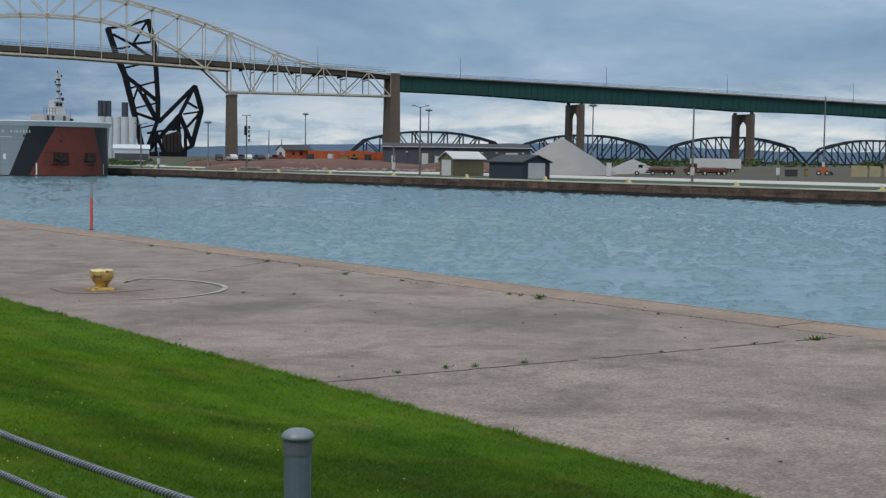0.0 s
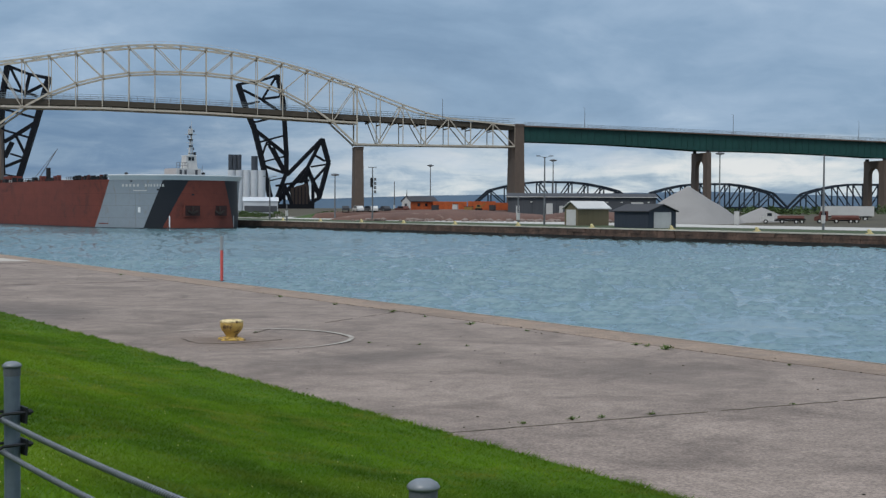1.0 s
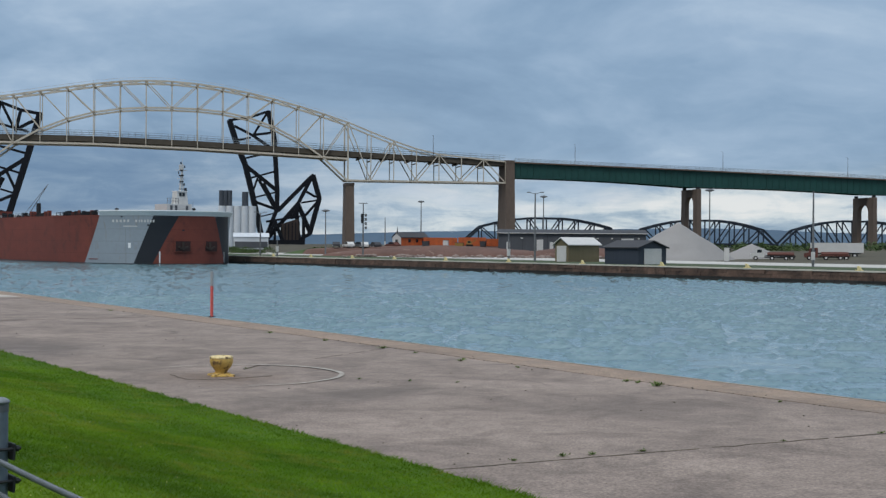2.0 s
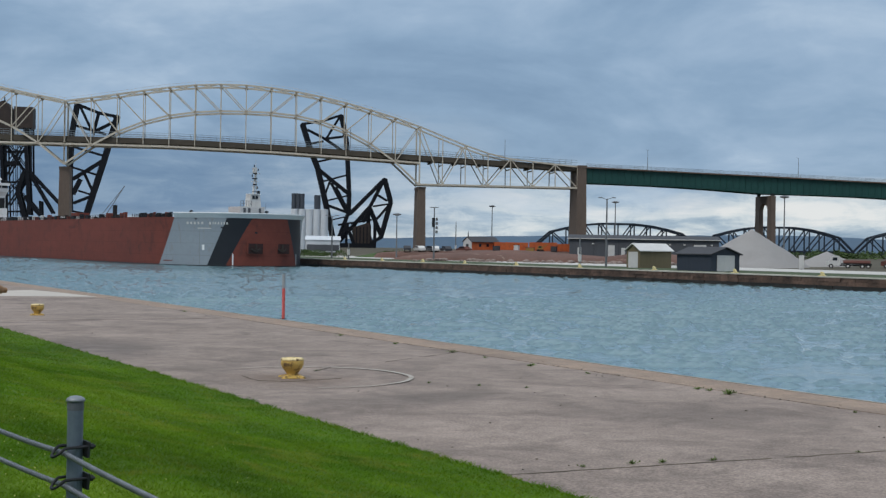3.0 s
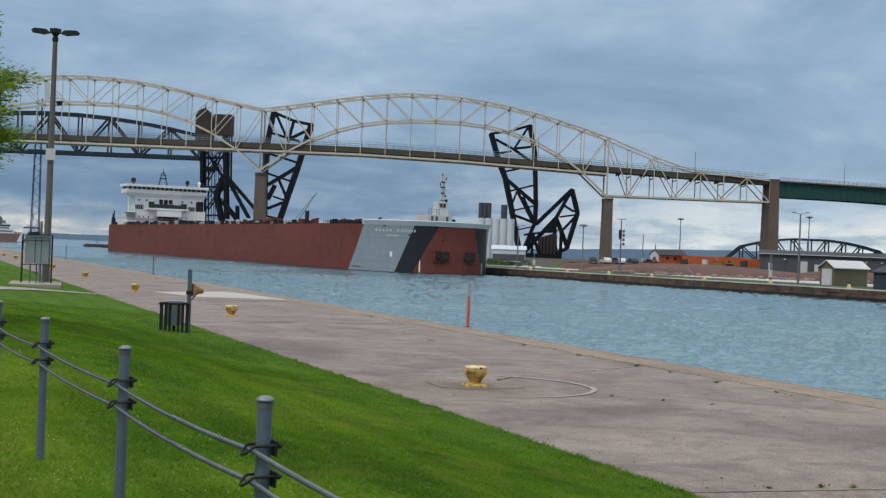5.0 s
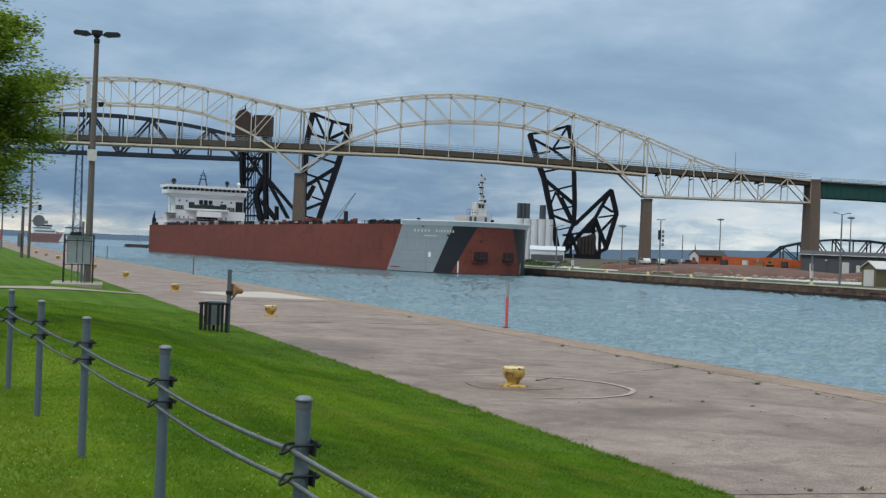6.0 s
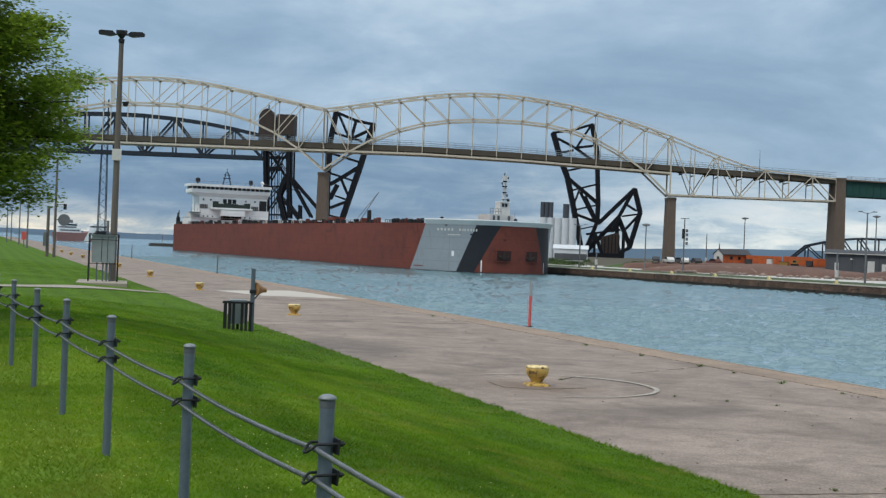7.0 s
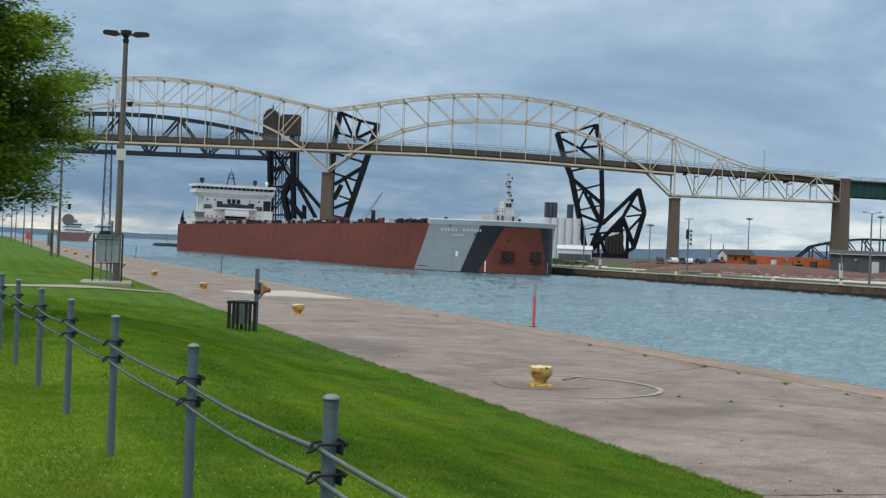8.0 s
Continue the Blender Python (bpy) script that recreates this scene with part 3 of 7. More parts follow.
def build_island():
    bm = B()
    rise = lambda x, y: -8.0 if x < QX + 0.6 else -0.5 + 2.0 * smooth01((x - 188) / 80)
    sheet(bm, [QX + 0.5, QX + 0.7, 165, 188, 198, 208, 218, 228, 238, 248, 258, 268, 300, 500, 1200, 2600], [-900, 0, 60, 120, 180, 240, 300, 360, 420, 500, 620], rise)
    solid("island_ground", bm, M_ISLAND, "flat scrubby ground of the far quay", "ground", kind="structure")
    bm = B()
    box(bm, QX + 24, QX + 50, -900, 600, -0.6, -0.44)
    solid("road", bm, M_ROAD, "pale gravel service road along the far quay", "road", kind="structure")
    bm = B()
    box(bm, QX + 1.6, QX + 23.6, -900, 600, -0.6, -0.47)
    solid("verge", bm, M_VERGE, "dark green grass verge behind the far quay", "grass verge", kind="structure")
    wall = tagged(new("quay_wall"), "brown stone quay wall with pale coping", "wall", kind="structure")
    bm = B()
    box(bm, QX + 0.35, QX + 1.2, -900, 620, -8, -0.62)
    part("backing", bm, M_QUAY, wall)
    rng = random.Random(5)
    meshes = []
    for k in range(6):
        b = B()
        lx, h = 2.3 + 0.25 * k, 0.5
        j = lambda: rng.uniform(-0.05, 0.05)
        hexa(b, [(j(), -lx / 2, 0), (0.5, -lx / 2, 0), (0.5, lx / 2, 0), (j(), lx / 2, 0), (j(), -lx / 2, h), (0.5, -lx / 2, h), (0.5, lx / 2, h), (j(), lx / 2, h)])
        me = bpy.data.meshes.new("stone")
        b.to_mesh(me)
        b.free()
        me.materials.append(M_QUAY)
        meshes.append((lx, me))
    wet = {}
    for lx, me in meshes:
        wet[me.name] = me.copy()
        wet[me.name].materials[0] = M_QUAYWET
    for row in range(3):
        y = 62.0 + rng.uniform(0, 2)
        while y < 262:
            lx, me = meshes[rng.randrange(6)]
            ob = new("stone", wet[me.name] if row == 0 else me)
            ob.parent = wall
            ob.location = (QX - 0.04 + rng.uniform(-0.05, 0.06), y + lx / 2, WATER + 0.02 + row * 0.52)
            y += lx + 0.05
    y = 40.0
    b = B()
    box(b, -0.12, 1.5, -2.98, 2.98, 0, 0.16)
    me = bpy.data.meshes.new("coping")
    b.to_mesh(me)
    b.free()
    me.materials.append(M_QUAYCAP)
    while y < 330:
        ob = new("coping", me)
        ob.parent = wall
        ob.location = (QX, y, -0.58)
        y += 6.0


build_island()


# ---------------------------------------------------------------- highway bridge
FRAME = pose(211.3, 453.2, 0, 0, 0, -25)       # x along the bridges, y away, z up
WIDE = 10.0


def deck_low(u):
    pts = [(-260, 37.6), (-24, 37.5), (13, 36.5), (50, 34.8), (69, 33.9), (128, 31.6)]
    for (a, p), (b, q) in zip(pts, pts[1:]):
        if u <= b:
            return p + (q - p) * (u - a) / (b - a)
    return pts[-1][1]


def bars(parent, name, material, joints, w, h=None):
    """One part a bar, from a list of end pairs."""
    for a, b in joints:
        part(name, beam(B(), a, b, w, h), material, parent)


def arch_span(u0, u1, top0, top1, rise, low_mid, low0, low1, full, n=14):
    """A trussed arch with hangers, from one pier to the next."""
    um, half = (u0 + u1) / 2, (u1 - u0) / 2
    span = thing("arch_bridge", FRAME, "cream steel trussed arch bridge span carrying a road deck", "bridge", "arch spans of the highway bridge")
    def top(u):
        t = (u - um) / half
        k = full[0] if t < 0 else full[1]
        s = k * (1 - t * t) + (1 - k) * (0.5 + 0.5 * math.cos(math.pi * t))
        return top0 + (top1 - top0) * (t + 1) / 2 + rise * s
    def low(u):
        t = (u - um) / half
        return low_mid + ((low0 if t < 0 else low1) - low_mid) * abs(t) ** 2.6
    us = [u0 + (u1 - u0) * k / n for k in range(n + 1)]
    for v in (0.0, WIDE):
        for nm, fn, w in (("top_chord", top, 0.62), ("arch_rib", low, 0.66)):
            for a, b in zip(us, us[1:]):
                part(nm, beam(B(), (a, v, fn(a)), (b, v, fn(b)), w, w), M_CREAM, span)
        for k, u in enumerate(us):
            if low(u) > deck_low(u) + 1:
                part("hanger", beam(B(), (u, v, deck_low(u)), (u, v, low(u)), 0.29), M_CREAM, span)
            part("post", beam(B(), (u, v, low(u)), (u, v, top(u)), 0.55 if k in (0, n) else 0.31), M_CREAM, span)
        for k in range(n):
            a, b = (us[k], us[k + 1]) if k < n / 2 else (us[k + 1], us[k])
            part("diagonal", beam(B(), (a, v, top(a)), (b, v, low(b)), 0.31), M_CREAM, span)
        for a, b in zip(us, us[1:]):
            part("tie_chord", beam(B(), (a, v, deck_low(a)), (b, v, deck_low(b)), 0.5, 0.7), M_CREAM, span)
    for k, u in enumerate(us):
        part("strut", beam(B(), (u, 0, top(u)), (u, WIDE, top(u)), 0.35), M_CREAM, span)
        if low(u) > deck_low(u) + 6:
            part("strut", beam(B(), (u, 0, low(u)), (u, WIDE, low(u)), 0.35), M_CREAM, span)
    for k in range(n):
        a, b = us[k], us[k + 1]
        part("wind_brace", beam(B(), (a, 0, top(a)), (b, WIDE, top(b)), 0.22), M_CREAM, span)
        part("wind_brace", beam(B(), (a, WIDE, top(a)), (b, 0, top(b)), 0.22), M_CREAM, span)
    # handrail along each top chord, gusset plates at the joints
    for v in (0.0, WIDE):
        bm = B()
        for a, b in zip(us, us[1:]):
            beam(bm, (a, v, top(a) + 1.2), (b, v, top(b) + 1.2), 0.07)
            beam(bm, (a, v, top(a)), (a, v, top(a) + 1.2), 0.07)
        part("handrail", bm, M_CREAM, span)
        for u in us[1:-1]:
            for z, s in ((top(u) - 0.45, 1), (low(u) + 0.2, -1)):
                part("gusset", prism(B(), [(u - 0.65, z + 0.4 * s), (u + 0.65, z + 0.4 * s), (u + 0.35, z - 0.3 * s), (u - 0.35, z - 0.3 * s)], 1, v - 0.34, v + 0.34), M_GUSSET, span)
    return span


def road_deck(u0, u1, low, material, depth, name, label):
    """Deck between the trusses with floor beams, a railing and fence posts."""
    deck = thing(name, FRAME, label, "bridge deck")
    bm = B()
    n = max(2, int((u1 - u0) / 9.3))
    us = [u0 + (u1 - u0) * k / n for k in range(n + 1)]
    loft(bm, [[(a, 0.45, low(a) + 0.95), (a, WIDE - 0.45, low(a) + 0.95), (a, WIDE - 0.45, low(a) + depth), (a, 0.45, low(a) + depth)] for a in us])
    part("slab", bm, material, deck)
    for v in (0.4, WIDE - 0.4):
        bm = B()
        for a, b in zip(us, us[1:]):
            for h in (0.55, 1.1, 2.0):
                beam(bm, (a, v, low(a) + depth + h), (b, v, low(b) + depth + h), 0.10)
            for k in range(4):
                u = a + (b - a) * k / 4
                z = low(u) + depth
                beam(bm, (u, v, z - 0.2), (u, v, z + 2.0), 0.09)
        part("railing", bm, M_RAILGREY, deck)
    bm = B()
    for a in us:
        beam(bm, (a, 0.2, low(a) + 0.55), (a, WIDE - 0.2, low(a) + 0.55), 0.4, 0.9)
    part("floor_beams", bm, material, deck)
    return deck


def side_truss(u0, u1):
    """Deck truss that drops from the arch to the girder pier."""
    span = thing("side_truss", FRAME, "cream steel approach truss below and above the road deck", "bridge")
    n = 7
    us = [u0 + (u1 - u0) * k / n for k in range(n + 1)]
    tops = [47.6, 44.2, 41.0, 38.2, 36.3, 35.5, 34.7, 34.0]
    low = [25.9 + 0.3 * math.sin(k) * 0 for k in range(n + 1)]
    for v in (0.0, WIDE):
        for nm, zs, w in (("top_chord", tops, 0.55), ("bottom_chord", low, 0.6)):
            for k in range(n):
                part(nm, beam(B(), (us[k], v, zs[k]), (us[k + 1], v, zs[k + 1]), w), M_CREAM, span)
        for k in range(n + 1):
            part("post", beam(B(), (us[k], v, low[k]), (us[k], v, tops[k]), 0.32), M_CREAM, span)
        for k in range(n):
            a, b = (tops[k], low[k + 1]) if k % 2 == 0 else (low[k], tops[k + 1])
            part("diagonal", beam(B(), (us[k], v, a), (us[k + 1], v, b), 0.34), M_CREAM, span)
    bm = B()
    for k in range(n):
        beam(bm, (us[k], 0, low[k]), (us[k + 1], WIDE, low[k + 1]), 0.3)
        beam(bm, (us[k], WIDE, low[k]), (us[k + 1], 0, low[k + 1]), 0.3)
        beam(bm, (us[k], 0, low[k]), (us[k], WIDE, low[k]), 0.4)
        beam(bm, (us[k], 0, deck_low(us[k]) - 0.2), (us[k], WIDE, deck_low(us[k]) - 0.2), 0.4)
    part("wind_bracing", bm, M_CREAM, span)


def wall_pier(u, top, thick, deep, base=-1.0):
    p = thing("bridge_pier", FRAME @ pose(u, 0, base), "tall tapering brown concrete bridge pier", "pier", "piers of the highway bridge")
    h = top - base
    t, d = thick / 2, deep / 2
    c = WIDE / 2
    k = 1.18
    part("shaft", hexa(B(), [(-t * k, c - d * k, 0), (t * k, c - d * k, 0), (t * k, c + d * k, 0), (-t * k, c + d * k, 0), (-t, c - d, h - 1.0), (t, c - d, h - 1.0), (t, c + d, h - 1.0), (-t, c + d, h - 1.0)]), M_PIER, p)
    part("cap", box(B(), -t - 0.12, t + 0.12, c - d - 0.12, c + d + 0.12, h - 1.0, h), M_PIER, p)


def portal_pier(u, top, thick=1.7, base=-1.0):
    p = thing("portal_pier", FRAME @ pose(u, 0, base), "brown concrete portal pier with an arched opening", "pier", "piers of the highway bridge")
    h = top - base
    t = thick / 2
    lo, hi = -3.2, WIDE + 3.2
    leg = 4.05
    for a, b, s in ((lo, lo + leg, -1), (hi - leg, hi, 1)):
        bm = hexa(B(), [(-t * 1.15, a - (0.5 if s < 0 else 0), 0), (t * 1.15, a - (0.5 if s < 0 else 0), 0), (t * 1.15, b + (0.5 if s > 0 else 0), 0), (-t * 1.15, b + (0.5 if s > 0 else 0), 0),
                        (-t, a, h - 6.0), (t, a, h - 6.0), (t, b, h - 6.0), (-t, b, h - 6.0)])
        part("leg", bm, M_PIER, p)
    m, r = (lo + hi) / 2, (hi - lo) / 2 - leg
    arch = [(lo, h - 6.0), (m - r, h - 6.0)] + [(m - r * math.cos(q * math.pi / 10), h - 6.0 + r * 0.75 * math.sin(q * math.pi / 10)) for q in range(1, 10)] + [(m + r, h - 6.0), (hi, h - 6.0), (hi, h), (lo, h)]
    part("portal_head", prism(B(), arch, 0, -t, t), M_PIER, p)
    for v in (lo + 1.2, hi - 1.2):
        part("bearing", box(B(), -0.6, 0.6, v - 0.5, v + 0.5, h, h + 0.9), M_BLACK, p)


def girder_span(u0, u1, z0, z1, d0, d1):
    g = thing("girder_span", FRAME, "dark green steel plate girder bridge span", "bridge", "girder spans")
    n = 14
    us = [u0 + (u1 - u0) * k / n for k in range(n + 1)]
    top = lambda u: z0 + (z1 - z0) * (u - u0) / (u1 - u0)
    dep = lambda u: d0 + (d1 - d0) * (u - u0) / (u1 - u0) - 0.9 * math.sin(math.pi * (u - u0) / (u1 - u0)) * 0.6
    for v in (0.3, WIDE - 0.3):
        part("web_plate", loft(B(), [[(a, v - 0.1, top(a) - dep(a)), (a, v + 0.1, top(a) - dep(a)), (a, v + 0.1, top(a)), (a, v - 0.1, top(a))] for a in us]), M_GREEN, g)
        part("flange", loft(B(), [[(a, v - 0.4, top(a) - dep(a) - 0.1), (a, v + 0.4, top(a) - dep(a) - 0.1), (a, v + 0.4, top(a) - dep(a) + 0.06), (a, v - 0.4, top(a) - dep(a) + 0.06)] for a in us]), M_GREEN, g)
        for a, b in zip(us, us[1:]):
            for k in range(2):
                u = a + (b - a) * k / 2
                part("stiffener", box(B(), u - 0.06, u + 0.06, v - 0.28, v + 0.28, top(u) - dep(u) + 0.06, top(u)), M_GREEN, g)
    bm = B()
    loft(bm, [[(a, -0.9, top(a)), (a, WIDE + 0.9, top(a)), (a, WIDE + 0.9, top(a) + 0.5), (a, -0.9, top(a) + 0.5)] for a in us])
    part("slab", bm, M_PIER, g)
    for v in (-0.8, WIDE + 0.8):
        bm = B()
        for a, b in zip(us, us[1:]):
            for h in (0.9, 1.35):
                beam(bm, (a, v, top(a) + 0.3 + h), (b, v, top(b) + 0.3 + h), 0.12)
            for k in range(3):
                u = a + (b - a) * k / 3
                beam(bm, (u, v, top(u) + 0.4), (u, v, top(u) + 1.65), 0.1)
        part("railing", bm, M_RAILGREY, g)


def bridge_lamp(u, z, h=8.0):
    p = thing("bridge_lamp", FRAME @ pose(u, -0.7, z), "thin grey lamp post on the bridge railing", "street lamp", "lamps on the bridge")
    part("pole", tube(B(), (0, 0, 0), (0, 0, h), 0.13, 0.07, 6), M_POLE, p)
    part("arm", tube(B(), (0, 0, h), (0, 1.8, h + 0.3), 0.06, 0.05, 6), M_POLE, p)


PZ, PA, PB, PC, PD, PE = -61.4, 68.3, 129.4, 204.8, 281.2, 357.5
arch_span(PZ, PA, 53.0, 47.5, 10.6, 51.2, 30.2, 25.6, (0.57, 0.9))
arch_span(PZ - 129.7, PZ, 53.8, 53.0, 9.1, 52.8, 31.5, 30.2, (0.7, 0.57))
road_deck(PZ - 129.7, PB, deck_low, M_DECK, 2.9, "road_deck", "brown weathered road deck with grey railings")
side_truss(PA, PB)
wall_pier(PZ, 29.4, 3.6, 7.0)
wall_pier(PA + 1.0, 25.0, 3.0, 8.5)
wall_pier(PB + 1.7, 34.6, 3.4, 11.0)
wall_pier(PZ - 129.7, 30.0, 3.6, 7.0)
portal_pier(PC + 2.6, 24.6)
portal_pier(PD + 2.3, 22.4)
portal_pier(PE + 2.3, 21.0)
girder_span(PB + 3.5, PC, 33.6, 31.9, 5.6, 6.4)
girder_span(PC, PD, 31.9, 29.8, 6.4, 6.1)
girder_span(PD, PE, 29.8, 27.3, 6.1, 5.0)
girder_span(PE, PE + 90, 27.3, 24.4, 5.0, 4.6)
for u, z in ((100.8, 35.4), (157.0, 33.2), (218.4, 31.6), (272.6, 30.2), (332.5, 28.4), (42.0, 38.5)):
    bridge_lamp(u, z)


# ---------------------------------------------------------------- cargo ship
CX, HB = 121.25, 16.0
BOW_Y, BOW_L = 278.0, 32.0
STERN_Y = 500.0
SHEER = 7.75


def bow_plan(th, out=0.0):
    c, s = math.cos(th), math.sin(th)
    x = CX - (HB + out) * math.copysign(abs(c) ** 0.8, c)
    y = BOW_Y - (BOW_L + out) * abs(s) ** 0.75
    return x, y


def hull_band(ship, name, low, high, material, label=""):
    """Part of the bow's skin between two slanting edges: (angle at the water, angle at the deck) each."""
    bm = B()
    n, m = 16, 8
    g = []
    for j in range(m + 1):
        f = j / m
        z = WATER - 1.0 + (SHEER - WATER + 1.0) * f
        q = (z - WATER) / (SHEER - WATER)
        a = low[0] + (low[1] - low[0]) * q
        b = high[0] + (high[1] - high[0]) * q
        row = []
        for i in range(n + 1):
            x, y = bow_plan(min(math.pi, max(0.0, a + (b - a) * i / n)), 0.35 * max(0, q) ** 3)
            row.append(bm.verts.new((x - CX, y - BOW_Y, z)))
        g.append(row)
    for j in range(m):
        for i in range(n):
            if (g[j][i].co - g[j][i + 1].co).length + (g[j + 1][i].co - g[j + 1][i + 1].co).length > 1e-4:
                bm.faces.new((g[j][i], g[j][i + 1], g[j + 1][i + 1], g[j + 1][i]))
    bmesh.ops.remove_doubles(bm, verts=bm.verts[:], dist=1e-4)
    return part(name, bm, material, ship, label, smooth=True)


def build_ship():
    ship = thing("cargo_ship", pose(CX, BOW_Y, 0), "long red laker cargo ship with a grey and black banded bow", "ship")
    L = STERN_Y - BOW_Y
    bm = B()
    for x in (-HB, HB):
        sheet_y = [0] + steps(10, L, 26)
        prev = None
        for y in sheet_y:
            col = [bm.verts.new((x, y, z)) for z in (WATER - 1, WATER + 0.6, 2.5, SHEER)]
            if prev:
                for k in range(3):
                    bm.faces.new((prev[k], prev[k + 1], col[k + 1], col[k]))
            prev = col
    a = [bm.verts.new(p) for p in ((-HB, L, WATER - 1), (HB, L, WATER - 1), (HB, L, SHEER), (-HB, L, SHEER))]
    bm.faces.new(a)
    part("hull_side", bm, M_HULL, ship)
    E = ((0.0, 0.0), (0.342, 0.549), (0.943, 1.18), (1.163, 1.464), (2.066, 1.819), (2.36, 2.136), (math.pi, math.pi))
    names = (("hull_side", M_HULL, ""), ("bow_band", M_HULLGREY, "grey painted bow band"), ("bow_band", M_HULLBLACK, "black slanting bow stripe"), ("bow_front", M_HULL, "oxide red blunt bow"),
             ("bow_band", M_HULLBLACK, "black slanting bow stripe"), ("bow_band", M_HULLGREY, "grey painted bow band"))
    for k, (nm, mt, lb) in enumerate(names):
        hull_band(ship, nm, E[k], E[k + 1], mt, lb)
    # dark wet strip along the water
    bm = B()
    pts = [(-HB - 0.03, L)] + [tuple(Vector(bow_plan(math.pi * k / 40, 0.04)) - Vector((CX, BOW_Y))) for k in range(41)] + [(HB + 0.03, L)]
    lo = [bm.verts.new((x, y, WATER - 0.5)) for x, y in pts]
    hi = [bm.verts.new((x, y, WATER + 0.22)) for x, y in pts]
    for k in range(len(pts) - 1):
        bm.faces.new((lo[k], lo[k + 1], hi[k + 1], hi[k]))
    part("boot_topping", bm, M_HULLBLACK, ship, "dark wet waterline strip")
    # deck plates
    bm = B()
    outline = [(0.1 - HB, L - 0.1)] + [tuple(Vector(bow_plan(math.pi * k / 40, -0.1)) - Vector((CX, BOW_Y))) for k in range(41)] + [(HB - 0.1, L - 0.1)]
    prism(bm, outline, 2, SHEER - 0.9, SHEER - 0.6)
    part("main_deck", bm, M_HULL, ship)
    # white flared rim round the forecastle
    bm = B()
    rows = []
    prof = ((0.36, SHEER - 0.1), (0.55, SHEER + 0.3), (0.8, SHEER + 0.8), (0.7, SHEER + 1.0), (0.1, SHEER + 1.0), (0.0, SHEER - 0.1))
    for k in range(49):
        th = 0.55 + (math.pi - 1.1) * k / 48
        rows.append([bm.verts.new((*(Vector(bow_plan(th, o)) - Vector((CX, BOW_Y))), z)) for o, z in prof])
    for a, b in zip(rows, rows[1:]):
        for k in range(6):
            bm.faces.new((a[k], b[k], b[(k + 1) % 6], a[(k + 1) % 6]))
    bm.faces.new(rows[0])
    bm.faces.new(rows[-1][::-1])
    part("forecastle_rim", bm, M_RIM, ship, "white flared forecastle rim", smooth=False)
    bm = B()
    prism(bm, [tuple(Vector(bow_plan(0.5 + (math.pi - 1.0) * k / 40)) - Vector((CX, BOW_Y))) for k in range(41)], 2, SHEER + 0.55, SHEER + 0.8)
    part("forecastle_deck", bm, M_HULLGREY, ship)
    # anchor pockets with anchors, in the blunt front
    for th in (1.499, 1.757):
        x, y = bow_plan(th, 0.06)
        x, y = x - CX, y - BOW_Y
        # a raised block; the depth of the pocket is only in its dark colour
        pocket = part("anchor_pocket", box(B(), x - 1.72, x + 1.72, y - 0.16, y + 0.5, 0.45, 2.65), M_POCKET, ship, "anchor pocket in a dark red that paints its recess shade")
        bm = B()
        for q in ((-1.78, -1.62, 0.38, 2.72), (1.62, 1.78, 0.38, 2.72)):
            box(bm, x + q[0], x + q[1], y - 0.2, y + 0.3, q[2], q[3])
        for q in ((0.38, 0.52), (2.58, 2.72)):
            box(bm, x - 1.62, x + 1.62, y - 0.2, y + 0.3, *q)
        part("pocket_frame", bm, M_HULL, pocket)
        bm = B()
        beam(bm, (x, y - 0.3, 1.0), (x, y - 0.3, 2.4), 0.32)
        beam(bm, (x - 1.0, y - 0.3, 1.5), (x, y - 0.3, 0.95), 0.34)
        beam(bm, (x + 1.0, y - 0.3, 1.5), (x, y - 0.3, 0.95), 0.34)
        part("anchor", bm, M_RUST, pocket, "rust-brown anchor")
    # draught marks, painted bars for the name and a round emblem on the grey band
    def decal(th0, th1, z0, z1, material, name, lift=0.05):
        bm = B()
        n = 4
        lo, hi = [], []
        for k in range(n + 1):
            th = th0 + (th1 - th0) * k / n
            for z, keep in ((z0, lo), (z1, hi)):
                q = (z - WATER) / (SHEER - WATER)
                x, y = bow_plan(th, lift + 0.35 * q ** 3)
                keep.append(bm.verts.new((x - CX, y - BOW_Y, z)))
        for k in range(n):
            bm.faces.new((lo[k], lo[k + 1], hi[k + 1], hi[k]))
        part(name, bm, material, ship)
    decal(1.243, 1.258, -1.8, 0.5, M_WHITE, "draught_mark")
    decal(2.045, 2.058, -1.8, 0.4, M_WHITE, "draught_mark")
    a = 0.70
    for w in (0.055, 0.055, 0.055, 0.055, 0.055, 0.0, 0.05, 0.03, 0.045, 0.045, 0.04, 0.04, 0.04):
        if w:
            decal(a, a + w * 0.42, 6.3, 6.8, M_PALE, "name_bar")
        a += w * 0.80 if w else 0.05
    decal(0.83, 0.99, 5.42, 5.6, M_PALE, "port_name_bar")
    decal(0.885, 0.915, 1.15, 2.2, M_WHITE, "bow_emblem")
    decal(0.40, 0.52, -1.25, -1.05, M_HULL, "rust_mark")
    # hawse holes are flat: black decals paint their dark insides
    for th, z in ((1.105, 5.55), (0.80, 7.25), (1.49, 4.6)):
        decal(th, th + 0.025, z, z + 0.3, M_HULLBLACK, "hawse_hole_shade")
    return ship


SHIP = build_ship()


